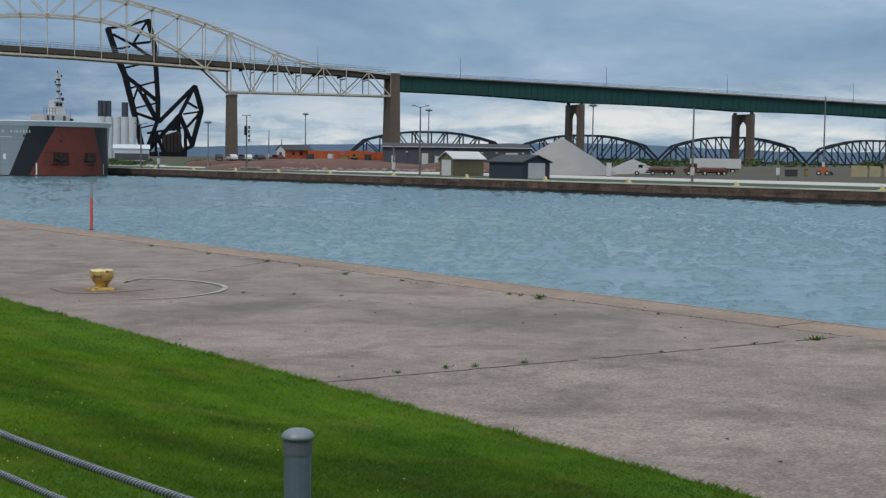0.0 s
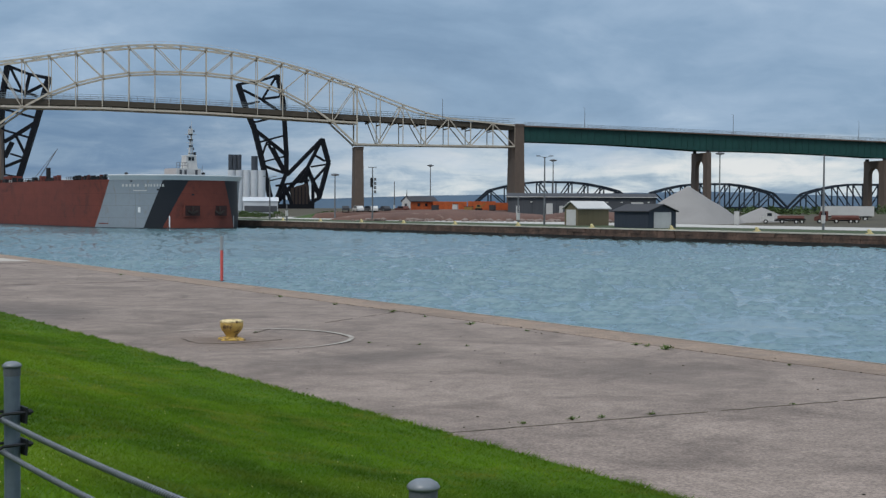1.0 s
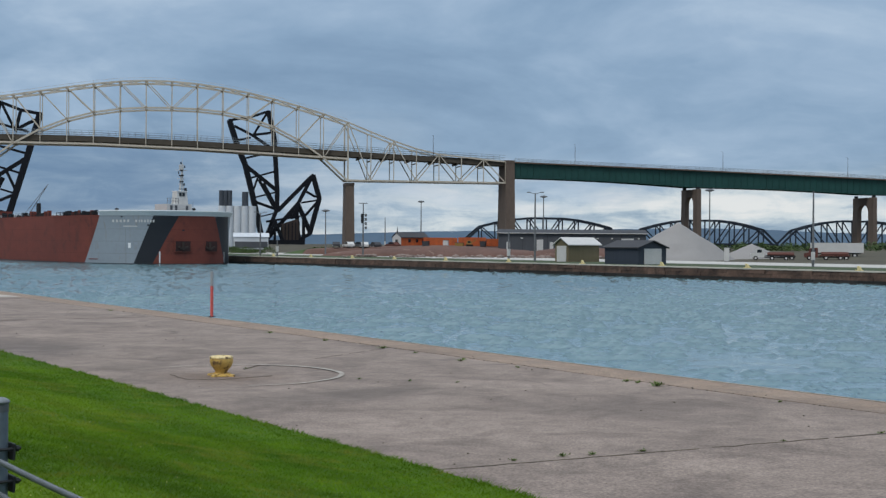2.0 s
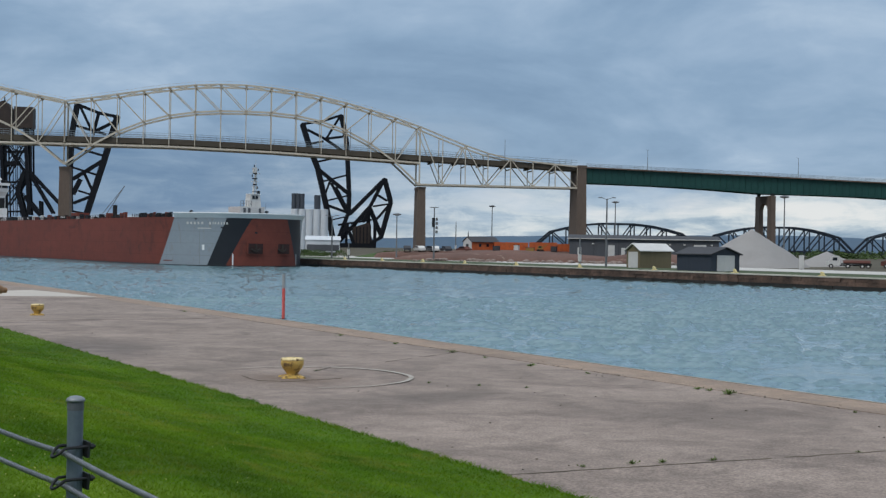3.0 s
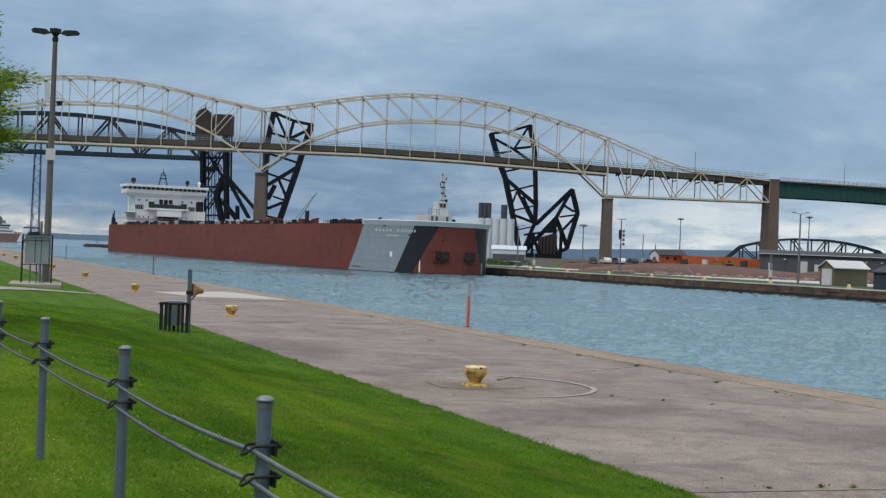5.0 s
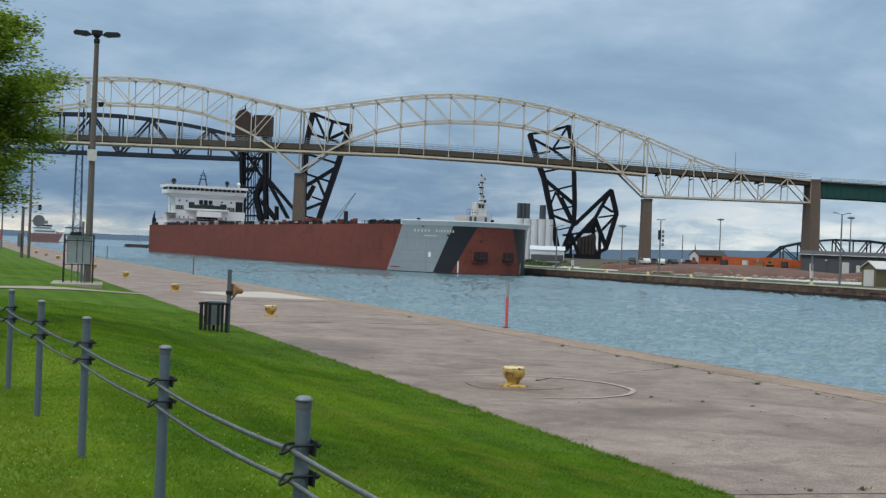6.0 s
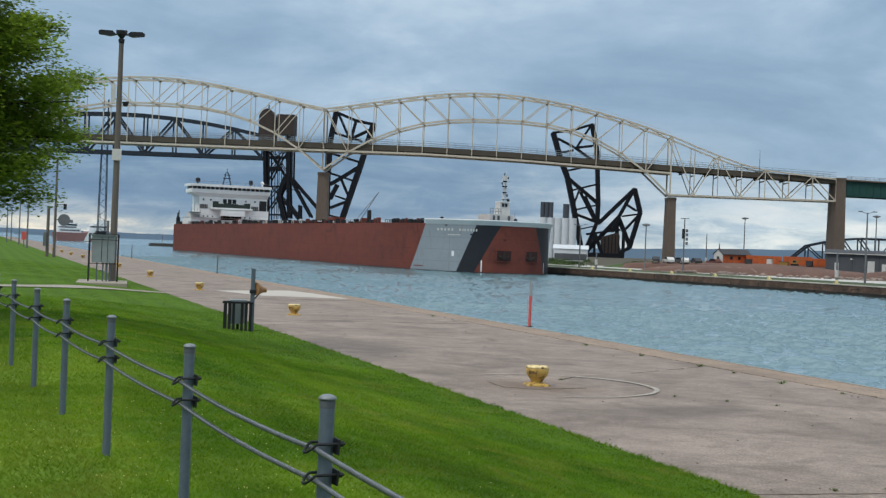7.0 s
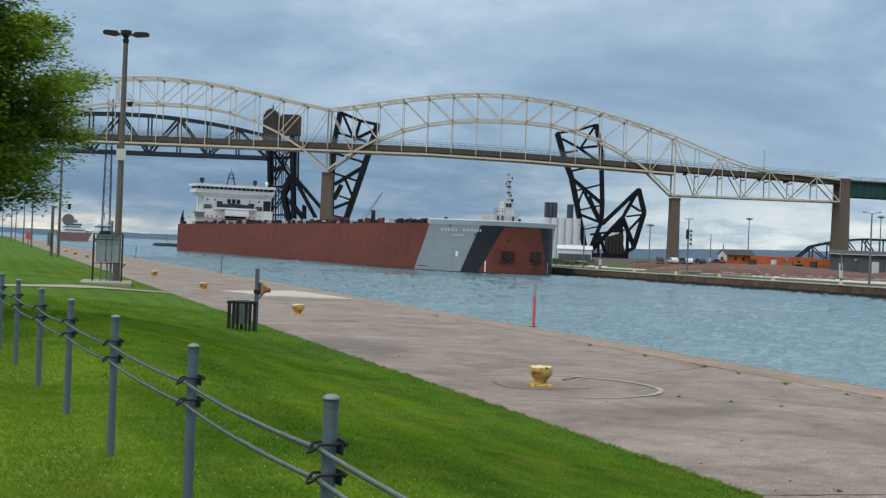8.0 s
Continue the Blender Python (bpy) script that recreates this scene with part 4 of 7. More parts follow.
def ship_fittings(ship):
    # forward house and mast on the forecastle
    z0 = SHEER + 0.8
    x, y = 125.6 - CX, 262 - BOW_Y
    house = part("forward_house", box(B(), x - 2.7, x + 3.0, y - 1, y + 5, z0, z0 + 1.9), M_PALE, ship, "small white forward deckhouse")
    tower = part("mast_tower", hexa(B(), [(x - 0.05, y, z0 + 1.9), (x + 2.65, y, z0 + 1.9), (x + 2.65, y + 2.6, z0 + 1.9), (x - 0.05, y + 2.6, z0 + 1.9), (x + 0.12, y + 0.1, z0 + 4.6), (x + 2.35, y + 0.1, z0 + 4.6), (x + 2.35, y + 2.3, z0 + 4.6), (x + 0.12, y + 2.3, z0 + 4.6)]), M_PALE, ship, "tapering cream mast tower")
    for dx in (-2.0, -0.9, 1.6):
        part("door", box(B(), x + dx, x + dx + 0.55, y - 1.04, y - 0.9, z0 + 0.1, z0 + 1.6), M_METALGREY, house)
    part("tower_cap", box(B(), x + 0.05, x + 2.5, y - 0.1, y + 2.4, z0 + 4.6, z0 + 4.75), M_WHITE, tower)
    for dx in (0.55, 1.3):
        part("window", box(B(), x + dx, x + dx + 0.55, y - 0.03, y + 0.3, z0 + 3.6, z0 + 4.35), M_GLASS, tower)
    bm = B()
    mx = x + 1.2
    tube(bm, (mx, y + 1, z0 + 4.7), (mx + 0.55, y + 1, z0 + 10.6), 0.26, 0.13, 8)
    tube(bm, (mx + 0.7, y + 1, z0 + 4.7), (mx + 0.6, y + 1, z0 + 9.8), 0.14, 0.1, 6)
    for h, w in ((6.2, 0.7), (7.4, 0.9), (9.2, 1.3), (10.2, 0.6)):
        beam(bm, (mx + 0.3 - w, y + 1, z0 + h), (mx + 0.3 + w, y + 1, z0 + h), 0.12)
    box(bm, mx - 0.1, mx + 0.7, y + 0.7, y + 1.3, z0 + 9.3, z0 + 10.4)
    tube(bm, (mx + 0.5, y + 1, z0 + 10.2), (mx + 0.5, y + 1, z0 + 12.2), 0.06, 0.03, 6)
    part("mast", bm, M_PALE, ship, "white radar mast")
    part("radar", box(B(), mx - 0.5, mx + 1.3, y + 0.4, y + 0.6, z0 + 5.1, z0 + 5.25), M_BLACK, ship)
    part("searchlight", tube(B(), (mx + 0.9, y + 0.2, z0 + 4.7), (mx + 0.9, y + 0.2, z0 + 5.4), 0.3, 0.3, 8), M_BLACK, ship)
    for h, w in ((6.6, 0.55), (7.9, 0.7), (9.0, 0.5)):
        part("radar", box(B(), mx + 0.3 - w, mx + 0.3 + w * 0.6, y + 0.6, y + 0.8, z0 + h, z0 + h + 0.28), M_BLACK, ship)
    for h, dx in ((5.9, 0.9), (8.4, -0.4), (9.7, 1.0), (10.5, 0.1)):
        part("mast_lamp", tube(B(), (mx + dx, y + 0.8, z0 + h), (mx + dx, y + 0.8, z0 + h + 0.5), 0.16, 0.12, 6), M_BLACK, ship)
    bm = B()
    for k in range(5):
        beam(bm, (x - 2.6 + k * 0.64, y - 0.9, z0 + 1.9), (x - 2.6 + k * 0.64, y - 0.9, z0 + 3.1), 0.08)
    for h in (2.5, 3.1):
        beam(bm, (x - 2.6, y - 0.9, z0 + h), (x, y - 0.9, z0 + h), 0.08)
    part("railing", bm, M_POLE, ship)
    for dx, h in ((5.2, 0.7), (9.8, 0.75), (-8.0, 0.4)):
        part("vent", lathe(B(), [(0.18, 0), (0.18, h), (0.4, h), (0.4, h + 0.35), (0.1, h + 0.5)], 10, (dx, y + 1 + abs(dx) * 0.2, z0)), M_BLACK, ship)
    part("jackstaff", tube(B(), (9.6, y + 3.0, z0), (9.6, y + 3.0, z0 + 2.7), 0.05, 0.04, 6), M_POLE, ship)
    # hatch coamings, rails and deck gear along the main deck
    d = SHEER - 0.6
    for k in range(23):
        part("hatch", box(B(), -11, 11, 14 + k * 8.1, 19.5 + k * 8.1, d, d + 1.0), M_HULL, ship)
    bm = B()
    for k in range(112):
        yy = 4 + k * 1.75
        beam(bm, (-HB + 0.15, yy, d), (-HB + 0.15, yy, d + 1.35), 0.09)
    for h in (0.9, 1.35):
        beam(bm, (-HB + 0.15, 4, d + h), (-HB + 0.15, 199, d + h), 0.06)
    part("railing", bm, M_BLACK, ship)
    rng = random.Random(8)
    for k in range(76):
        yy = 6 + k * 2.55 + rng.uniform(-1, 1)
        h = rng.uniform(0.9, 1.9)
        part("deck_fitting", box(B(), -HB + 0.5, -HB + rng.uniform(1.0, 2.0), yy, yy + rng.uniform(0.25, 1.5), d, d + h), rng.choice((M_HULL, M_BLACK, M_BLACK, M_RUST, M_PALE)), ship)
    # rail and gear round the shoulder of the bow, up to the forecastle
    for k in range(16):
        px, py = bow_plan(0.03 + 0.027 * k, -0.9)
        px, py, h = px - CX, py - BOW_Y, rng.uniform(0.95, 1.75)
        part("deck_fitting", box(B(), px, px + rng.uniform(0.4, 1.0), py, py + rng.uniform(0.25, 1.0), d, d + h), rng.choice((M_BLACK, M_HULL, M_RUST, M_BLACK)), ship)
    bm = B()
    ring = [(*(Vector(bow_plan(0.016 * k, -0.15)) - Vector((CX, BOW_Y))), d) for k in range(33)]
    for a, b in zip(ring, ring[1:]):
        beam(bm, a, (a[0], a[1], d + 1.35), 0.09)
        for h in (0.95, 1.35):
            beam(bm, (a[0], a[1], d + h), (b[0], b[1], d + h), 0.06)
    part("railing", bm, M_BLACK, ship)
    part("deck_locker", box(B(), -14.5, -11.5, 40, 44.5, d, d + 2.2), M_HULL, ship)
    part("exhaust_stack", tube(B(), (-13.5, 17.0, d), (-13.5, 17.0, d + 3.7), 0.55, 0.5, 10), M_BLACK, ship)
    part("whip_aerial", tube(B(), (-13.0, 18.0, d), (-13.0, 18.0, d + 5.4), 0.04, 0.03, 5), M_POLE, ship)
    boom = B()
    box(boom, -2.0, 2.0, 88, 196, d + 1.1, d + 2.0)
    part("unloading_boom", boom, M_WHITE, ship, "white boom lying along the deck")


ship_fittings(SHIP)


def stern_house(ship):
    """White accommodation block at the stern: decks, bridge wings, windows and funnel."""
    y = 479 - BOW_Y
    before = set(ship.children)
    d = SHEER - 0.6
    block = part("accommodation", box(B(), -14.4, 15.9, y, y + 14, d, d + 3.1), M_WHITE, ship, "white accommodation block")
    part("second_deck", box(B(), -11.0, 15.9, y, y + 14, d + 3.1, d + 6.2), M_WHITE, ship)
    part("deck_edge", box(B(), -14.6, 16.0, y - 0.5, y + 14, d + 3.0, d + 3.14), M_PALE, ship)
    part("stair_house", box(B(), -14.1, -11.0, y + 2.0, y + 9, d + 3.14, d + 4.6), M_PALE, ship)
    upper = part("upper_house", box(B(), -11.2, 15.5, y + 1, y + 12, d + 6.2, d + 11.0), M_WHITE, ship)
    part("wing_bracket", hexa(B(), [(-11.2, y + 1, d + 10.4), (15.5, y + 1, d + 10.4), (15.5, y + 9, d + 10.4), (-11.2, y + 9, d + 10.4), (-14.5, y + 0.3, d + 11.8), (16.0, y + 0.3, d + 11.8), (16.0, y + 9, d + 11.8), (-14.5, y + 9, d + 11.8)]), M_WHITE, ship)
    bridge = part("wheelhouse", box(B(), -14.7, 16.3, y + 0.1, y + 9, d + 11.8, d + 13.1), M_WHITE, ship, "white wheelhouse with full-width wings")
    part("window_band", box(B(), -14.2, 15.9, y + 0.8, y + 8.5, d + 13.1, d + 14.0), M_ROOF, bridge)
    part("roof", box(B(), -15.0, 16.6, y - 0.9, y + 10, d + 14.0, d + 14.85), M_WHITE, bridge)
    for k in range(17):
        if k % 6 != 5:
            part("window", box(B(), -13.9 + k * 1.75, -12.45 + k * 1.75, y + 0.7, y + 1.0, d + 13.2, d + 13.9), M_GLASS, bridge)
        part("mullion", box(B(), -14.25 + k * 1.75, -14.0 + k * 1.75, y + 0.5, y + 0.9, d + 13.1, d + 14.0), M_WHITE, bridge)
    bm = B()
    # solid black block that paints the shade of a recess
    box(bm, 12.4, 15.2, y + 0.7, y + 1.2, d + 2.4, d + 9.8)
    part("side_recess_shade", bm, M_BLACK, upper)
    for x0, x1, z0, z1 in ((-11.0, -8.2, 6.3, 7.7), (9.2, 11.7, 6.3, 7.7)):
        part("louvre", box(B(), x0, x1, y - 0.1, y + 1.3, d + z0, d + z1), M_ROOF, upper)
        for q in range(4):
            part("slat", box(B(), x0 + 0.1 + q * 0.75, x0 + 0.2 + q * 0.75, y - 0.16, y - 0.1, d + z0 + 0.1, d + z1 - 0.1), M_PALE, upper)
    bm = B()
    box(bm, -7.2, 9.0, y - 1.8, y + 1.0, d + 6.2, d + 6.75)
    part("gallery", bm, M_WHITE, block)
    for q, (x0, x1, h) in enumerate(((-6.4, -4.3, 2.2), (-4.2, -2.0, 1.4), (-1.9, 0.6, 1.6), (0.7, 3.2, 1.5), (3.3, 5.8, 1.3), (5.9, 8.2, 1.9))):
        part("gallery_screen", box(B(), x0, x1, y - 1.2, y - 0.6, d + 6.75, d + 6.75 + h), M_SCREEN, block, "dark green deck screen")
    for k in range(3):
        part("window", box(B(), -2.0 + k * 1.85, -0.5 + k * 1.85, y + 0.9, y + 1.3, d + 8.4, d + 9.9), M_GLASS, upper)
    for x in (-9.6, -6.8, 7.0, 10.6):
        part("porthole", tube(B(), (x, y + 0.93, d + 9.4), (x, y + 1.1, d + 9.4), 0.35, 0.35, 10), M_GLASS, upper)
    for x in (-9.6, -8.0, -6.2, 6.6, 8.5):
        part("porthole", tube(B(), (x, y - 0.06, d + 3.6), (x, y + 0.1, d + 3.6), 0.3, 0.3, 10), M_GLASS, block)
    part("balcony", box(B(), -3.4, 5.7, y - 3.0, y, d + 3.9, d + 5.9), M_WHITE, block)
    # black panel on the wall in place of a shaded opening
    part("opening_shade", box(B(), -2.9, 5.2, y - 0.05, y + 0.3, d + 2.5, d + 3.9), M_BLACK, block)
    for k in range(4):
        part("window", box(B(), -2.0 + k * 1.6, -0.8 + k * 1.6, y - 0.06, y + 0.3, d + 1.0, d + 1.7), M_GLASS, block)
    for z in (0.2, 3.1, 6.2):
        bm = B()
        for k in range(20):
            xx = -16 + k * 1.65
            beam(bm, (xx, y - 1.6, d + z), (xx, y - 1.6, d + z + 1.1), 0.07)
        beam(bm, (-16, y - 1.6, d + z + 1.1), (15.4, y - 1.6, d + z + 1.1), 0.08)
        if z > 6:
            bm.free()
            continue
        part("railing", bm, M_PALE, ship)
    bm = B()
    box(bm, -14.6, -11.0, y - 1.0, y + 3, d + 4.6, d + 4.95)
    for k in range(4):
        beam(bm, (-14.5 + k * 1.1, y - 0.9, d + 4.95), (-14.5 + k * 1.1, y - 0.9, d + (8.4 if k == 1 else 6.2)), 0.12)
    part("side_platform", bm, M_POLE, ship)
    # radar masts, domes and stack above the wheelhouse
    bm = B()
    for a in (-1.6, 1.6):
        tube(bm, (a, y + 4, d + 14.85), (a * 0.25, y + 4, d + 19.6), 0.25, 0.16, 6)
    beam(bm, (-1.5, y + 4, d + 17.4), (1.5, y + 4, d + 17.4), 0.3)
    tube(bm, (0, y + 4, d + 19.0), (0, y + 4, d + 21.0), 0.14, 0.06, 6)
    beam(bm, (-1.3, y + 4, d + 18.6), (1.3, y + 4, d + 18.6), 0.25)
    part("radar_mast", bm, M_TRUSSBLUE, ship)
    for x, r in ((-11.8, 0.9), (9.0, 0.8)):
        part("searchlight", lathe(B(), [(0.3, 0), (0.3, 0.6), (r, 0.7), (r, 1.9), (0.4, 2.2)], 10, (x, y + 2, d + 14.85)), M_BLACK, ship)
    part("dome", lathe(B(), [(0.3, 0), (0.3, 0.7), (0.7, 1.0), (0.7, 1.5), (0.2, 2.0)], 10, (13.6, y + 2, d + 14.85)), M_WHITE, ship)
    bm = B()
    for k in range(18):
        beam(bm, (-15.5 + k * 1.82, y + 0.3, d + 14.85), (-15.5 + k * 1.82, y + 0.3, d + 15.85), 0.08)
    beam(bm, (-15.5, y + 0.3, d + 15.85), (15.5, y + 0.3, d + 15.85), 0.07)
    part("roof_rail", bm, M_POLE, ship)
    bm = B()
    for k, (dy, h) in enumerate(((20.2, 3.2), (18.8, 4.6), (17.0, 5.6), (15.2, 3.0))):
        tube(bm, (-15.2, y + dy, d), (-15.2, y + dy, d + h), 0.28, 0.2, 6)
    box(bm, -15.4, -13, y + 14.2, y + 20.6, d, d + 1.5)
    part("stern_davits", bm, M_BLACK, ship)
    for ob in set(ship.children) - before:
        ob.location = (-0.75, 0, -0.215)
        ob.scale = (0.945, 1, 1.03)


stern_house(SHIP)


# ---------------------------------------------------------------- fence, bollards and pier furniture
FENCE_X = 1.68
POST_Y = [-9.6, -7.2, -4.8, -2.4, -0.1, 2.34, 4.99, 7.43, 10.03, 12.44, 14.71, 17.14, 19.36] + [19.36 + 2.4 * k for k in range(1, 3)]


def build_post():
    p = thing("fence_post", pose(FENCE_X, POST_Y[0], 0.93), "round grey painted steel post with a domed cap", "fence post", "posts of the wire rope fence")
    part("shaft", tube(B(), (0, 0, -0.15), (0, 0, 1.046), 0.0295, 0.0295, 18), M_GALV, p, smooth=False)
    part("collar", lathe(B(), [(0.0295, 1.028), (0.0312, 1.028), (0.0312, 1.061), (0.0295, 1.061)], 18), M_COLLAR, p, "dark rubber collar")
    part("cap", lathe(B(), [(0.0355, 1.061), (0.0365, 1.066), (0.032, 1.073), (0.021, 1.080), (0.004, 1.083)], 18), M_CAPGREY, p, "pale domed cap", smooth=True)
    for z in (0.868, 0.748):
        bm = B()
        n = 12
        arc = [Vector((-0.050 - 0.036 * math.cos(a), 0.038 * math.sin(a), z + 0.022 - 0.034 * math.cos(a))) for a in [-math.pi / 2 + math.pi * k / n for k in range(n + 1)]]
        pts = [Vector((0.066, -0.038, z + 0.024))] + arc + [Vector((0.066, 0.038, z + 0.024))]
        for a, b in zip(pts, pts[1:]):
            tube(bm, a, b, 0.0062, 0.0062, 6)
        for s in (-1, 1):
            tube(bm, (0.046, 0.038 * s, z + 0.024), (0.058, 0.038 * s, z + 0.024), 0.0125, 0.0125, 6)
        hexa(bm, [(0.032, -0.052, z - 0.018), (0.040, -0.052, z - 0.018), (0.040, 0.052, z - 0.018), (0.032, 0.052, z - 0.018), (0.036, -0.052, z + 0.042), (0.044, -0.052, z + 0.042), (0.044, 0.052, z + 0.042), (0.036, 0.052, z + 0.042)])
        part("u_bolt", bm, M_BLACK, p, "black U-bolt clamp")
    return p


POST = build_post()
for y in POST_Y[1:]:
    copy_thing(POST, pose(FENCE_X, y, 0.93, 0, 0, 0))


def wire_rope(z):
    """Six strands twisted round one another, sagging a little from post to post."""
    cu = bpy.data.curves.new("wire_rope", "CURVE")
    cu.dimensions, cu.bevel_depth, cu.bevel_resolution, cu.use_fill_caps = "3D", 0.0037, 1, True
    def centre(y):
        for a, b in zip(POST_Y, POST_Y[1:]):
            if a <= y <= b:
                t = (y - a) / (b - a)
                sag = 0.022
                return z - sag * (1 + 0.25 * math.sin(a * 3.1)) * 4 * t * (1 - t)
        return z
    cu.materials.append(M_ROPE)
    cu.materials.append(M_ROPEDARK)
    near = [-9.6 + 0.06 * k for k in range(130)] + [-1.8 + 0.005 * k for k in range(1600)]
    ys = near + [near[-1] + 0.06 * k for k in range(1, int((POST_Y[-1] - near[-1]) / 0.06))]
    for s in range(6):
        sp = cu.splines.new("POLY")
        # every other strand is dark, painting the shade between strands
        sp.material_index = s % 2
        sp.points.add(len(ys) - 1)
        for p, y in zip(sp.points, ys):
            # the lay is only drawn where the rope passes close by
            a = math.tau * (min(max(y, -1.8), near[-1]) / 0.048 + s / 6)
            p.co = (FENCE_X - 0.044 + 0.0074 * math.cos(a), y, centre(y) + 0.0074 * math.sin(a), 1)
    ob = new("wire_rope", cu)
    me = bpy.data.meshes.new_from_object(ob)
    bpy.data.objects.remove(ob)
    rope = new("wire_rope", me)
    tagged(rope, "twisted galvanised wire rope slung between the fence posts", "wire rope", "ropes of the fence")


wire_rope(0.93 + 0.868)
wire_rope(0.93 + 0.748)


def build_bollard():
    p = thing("bollard", pose(12.13, 23.3, 0.0), "chipped yellow cast-iron mooring bollard on the pier", "bollard", "mooring bollards on the pier")
    part("drum", lathe(B(), [(0.13, 0.0), (0.112, 0.05), (0.115, 0.09), (0.155, 0.145), (0.2, 0.2), (0.222, 0.265), (0.222, 0.335), (0.205, 0.365), (0.17, 0.375), (0.155, 0.36), (0.02, 0.355)], 24), M_YELLOW, p, smooth=True)
    part("rim", lathe(B(), [(0.212, 0.335), (0.226, 0.345), (0.222, 0.368), (0.2, 0.385), (0.168, 0.385), (0.16, 0.372)], 24), M_YELLOWRIM, p, "pale worn rim", smooth=True)
    part("flange", lathe(B(), [(0.22, 0.0), (0.22, 0.02), (0.2, 0.035), (0.14, 0.05)], 12), M_YELLOW, p)
    for k in range(4):
        a = 0.5 + k * math.pi / 2
        c, s = math.cos(a), math.sin(a)
        part("foot", hexa(B(), [(0.12 * c - 0.06 * s, 0.12 * s + 0.06 * c, 0), (0.12 * c + 0.06 * s, 0.12 * s - 0.06 * c, 0), (0.30 * c + 0.04 * s, 0.30 * s - 0.04 * c, 0), (0.30 * c - 0.04 * s, 0.30 * s + 0.04 * c, 0),
                                (0.12 * c - 0.05 * s, 0.12 * s + 0.05 * c, 0.065), (0.12 * c + 0.05 * s, 0.12 * s - 0.05 * c, 0.065), (0.29 * c + 0.03 * s, 0.29 * s - 0.03 * c, 0.03), (0.29 * c - 0.03 * s, 0.29 * s + 0.03 * c, 0.03)]), M_YELLOW, p)
    return p


BOLLARD = build_bollard()
for k, (x, y) in enumerate(((14.16, 46.19), (15.5, 66.9), (17.0, 87.4), (18.7, 109.2), (20.0, 128.3), (21.4, 147.4), (22.6, 165.5), (24.0, 184.7), (25.3, 204))):
    copy_thing(BOLLARD, pose(x, y, 0.005, 0, 0, 30 * k))


# ---------------------------------------------------------------- railway bridges behind the highway bridge
RAILV = 75.0
LEAF_EAST_CHORDS = [
    (27.9, 54.2, 31.5, 43.0, 2.6), (31.5, 43.0, 34.7, 35.5, 2.6), (34.7, 35.5, 38.1, 21.5, 2.6), (38.1, 21.5, 42.0, 3.9, 2.6),
    (44.4, 58.3, 47.0, 47.2, 2.0), (47.0, 47.2, 48.4, 24.7, 2.0), (48.4, 24.7, 48.3, 16.7, 2.0),
]
LEAF_EAST_BRACES = [
    (28.3, 54.2, 36.6, 55.7, 0.8), (36.6, 55.7, 44.2, 58.3, 0.9), (30.0, 51.8, 37.9, 47.9, 0.8), (37.9, 47.9, 47.3, 41.6, 1.0),
    (37.9, 47.7, 43.8, 57.6, 1.1), (37.9, 48.1, 45.3, 49.2, 0.9), (31.4, 45.8, 37.0, 47.0, 0.7), (33.4, 37.8, 41.3, 39.8, 0.8),
    (34.3, 35.5, 48.2, 24.6, 1.6), (36.1, 29.5, 47.6, 32.8, 0.8), (40.1, 30.0, 37.6, 22.7, 0.8), (40.5, 29.3, 47.5, 16.6, 1.1),
    (42.6, 27.7, 47.9, 17.5, 0.9), (38.1, 21.3, 48.0, 23.9, 0.8), (38.1, 19.9, 48.1, 16.5, 1.2), (40.4, 13.1, 46.4, 14.6, 0.7),
    (48.3, 16.7, 43.6, 4.0, 1.7),
]
ARM_EAST = [
    (48.7, 15.9, 63.7, 31.4, 1.9), (44.4, 4.0, 57.4, 19.1, 1.9), (57.4, 19.1, 63.0, 30.2, 1.5), (63.7, 31.4, 66.5, 21.4, 2.0),
    (66.5, 21.4, 62.4, 6.0, 2.0), (59.0, 19.5, 65.4, 20.6, 0.9), (60.8, 24.4, 64.9, 22.0, 0.8), (60.4, 13.9, 66.2, 20.6, 1.0),
    (57.4, 18.7, 62.8, 6.4, 1.8), (56.7, 17.8, 57.0, 9.8, 1.6),
]
LEAF_WEST_CHORDS = [
    (-49.4, 55.2, -54.7, 36.0, 2.6), (-54.7, 36.0, -61.5, 13.4, 2.6), (-65.8, 59.7, -67.8, 47.7, 2.2), (-67.8, 47.7, -68.4, 32.2, 2.2),
    (-68.4, 32.2, -68.0, 14.4, 2.2),
]
LEAF_WEST_BRACES = [
    (-65.8, 59.5, -57.1, 56.2, 1.2), (-57.1, 56.2, -49.4, 54.8, 1.2), (-64.5, 58.3, -60.1, 49.2, 1.0), (-57.1, 56.2, -59.2, 47.2, 1.0),
    (-67.5, 50.9, -54.3, 47.4, 1.0), (-51.3, 52.3, -58.1, 48.7, 1.0), (-68.3, 42.0, -55.2, 38.4, 1.0), (-67.4, 28.2, -62.6, 31.2, 1.5),
    (-62.6, 31.2, -55.5, 36.0, 1.5), (-67.6, 33.2, -57.3, 30.2, 1.0), (-62.6, 30.8, -59.3, 23.8, 1.0), (-67.1, 21.9, -64.1, 28.3, 1.8),
    (-64.7, 23.4, -59.8, 21.9, 1.0), (-67.0, 18.1, -60.2, 21.0, 1.2), (-66.8, 14.8, -62.3, 14.0, 1.0),
]
TOWER_WEST_CHORDS = [
    (-96.4, 49.8, -94.4, 11.7, 1.9), (-94.0, 42.6, -92.8, 11.8, 1.0), (-86.6, 51.0, -84.3, 12.9, 2.2), (-84.2, 51.1, -83.7, 29.2, 1.2),
]
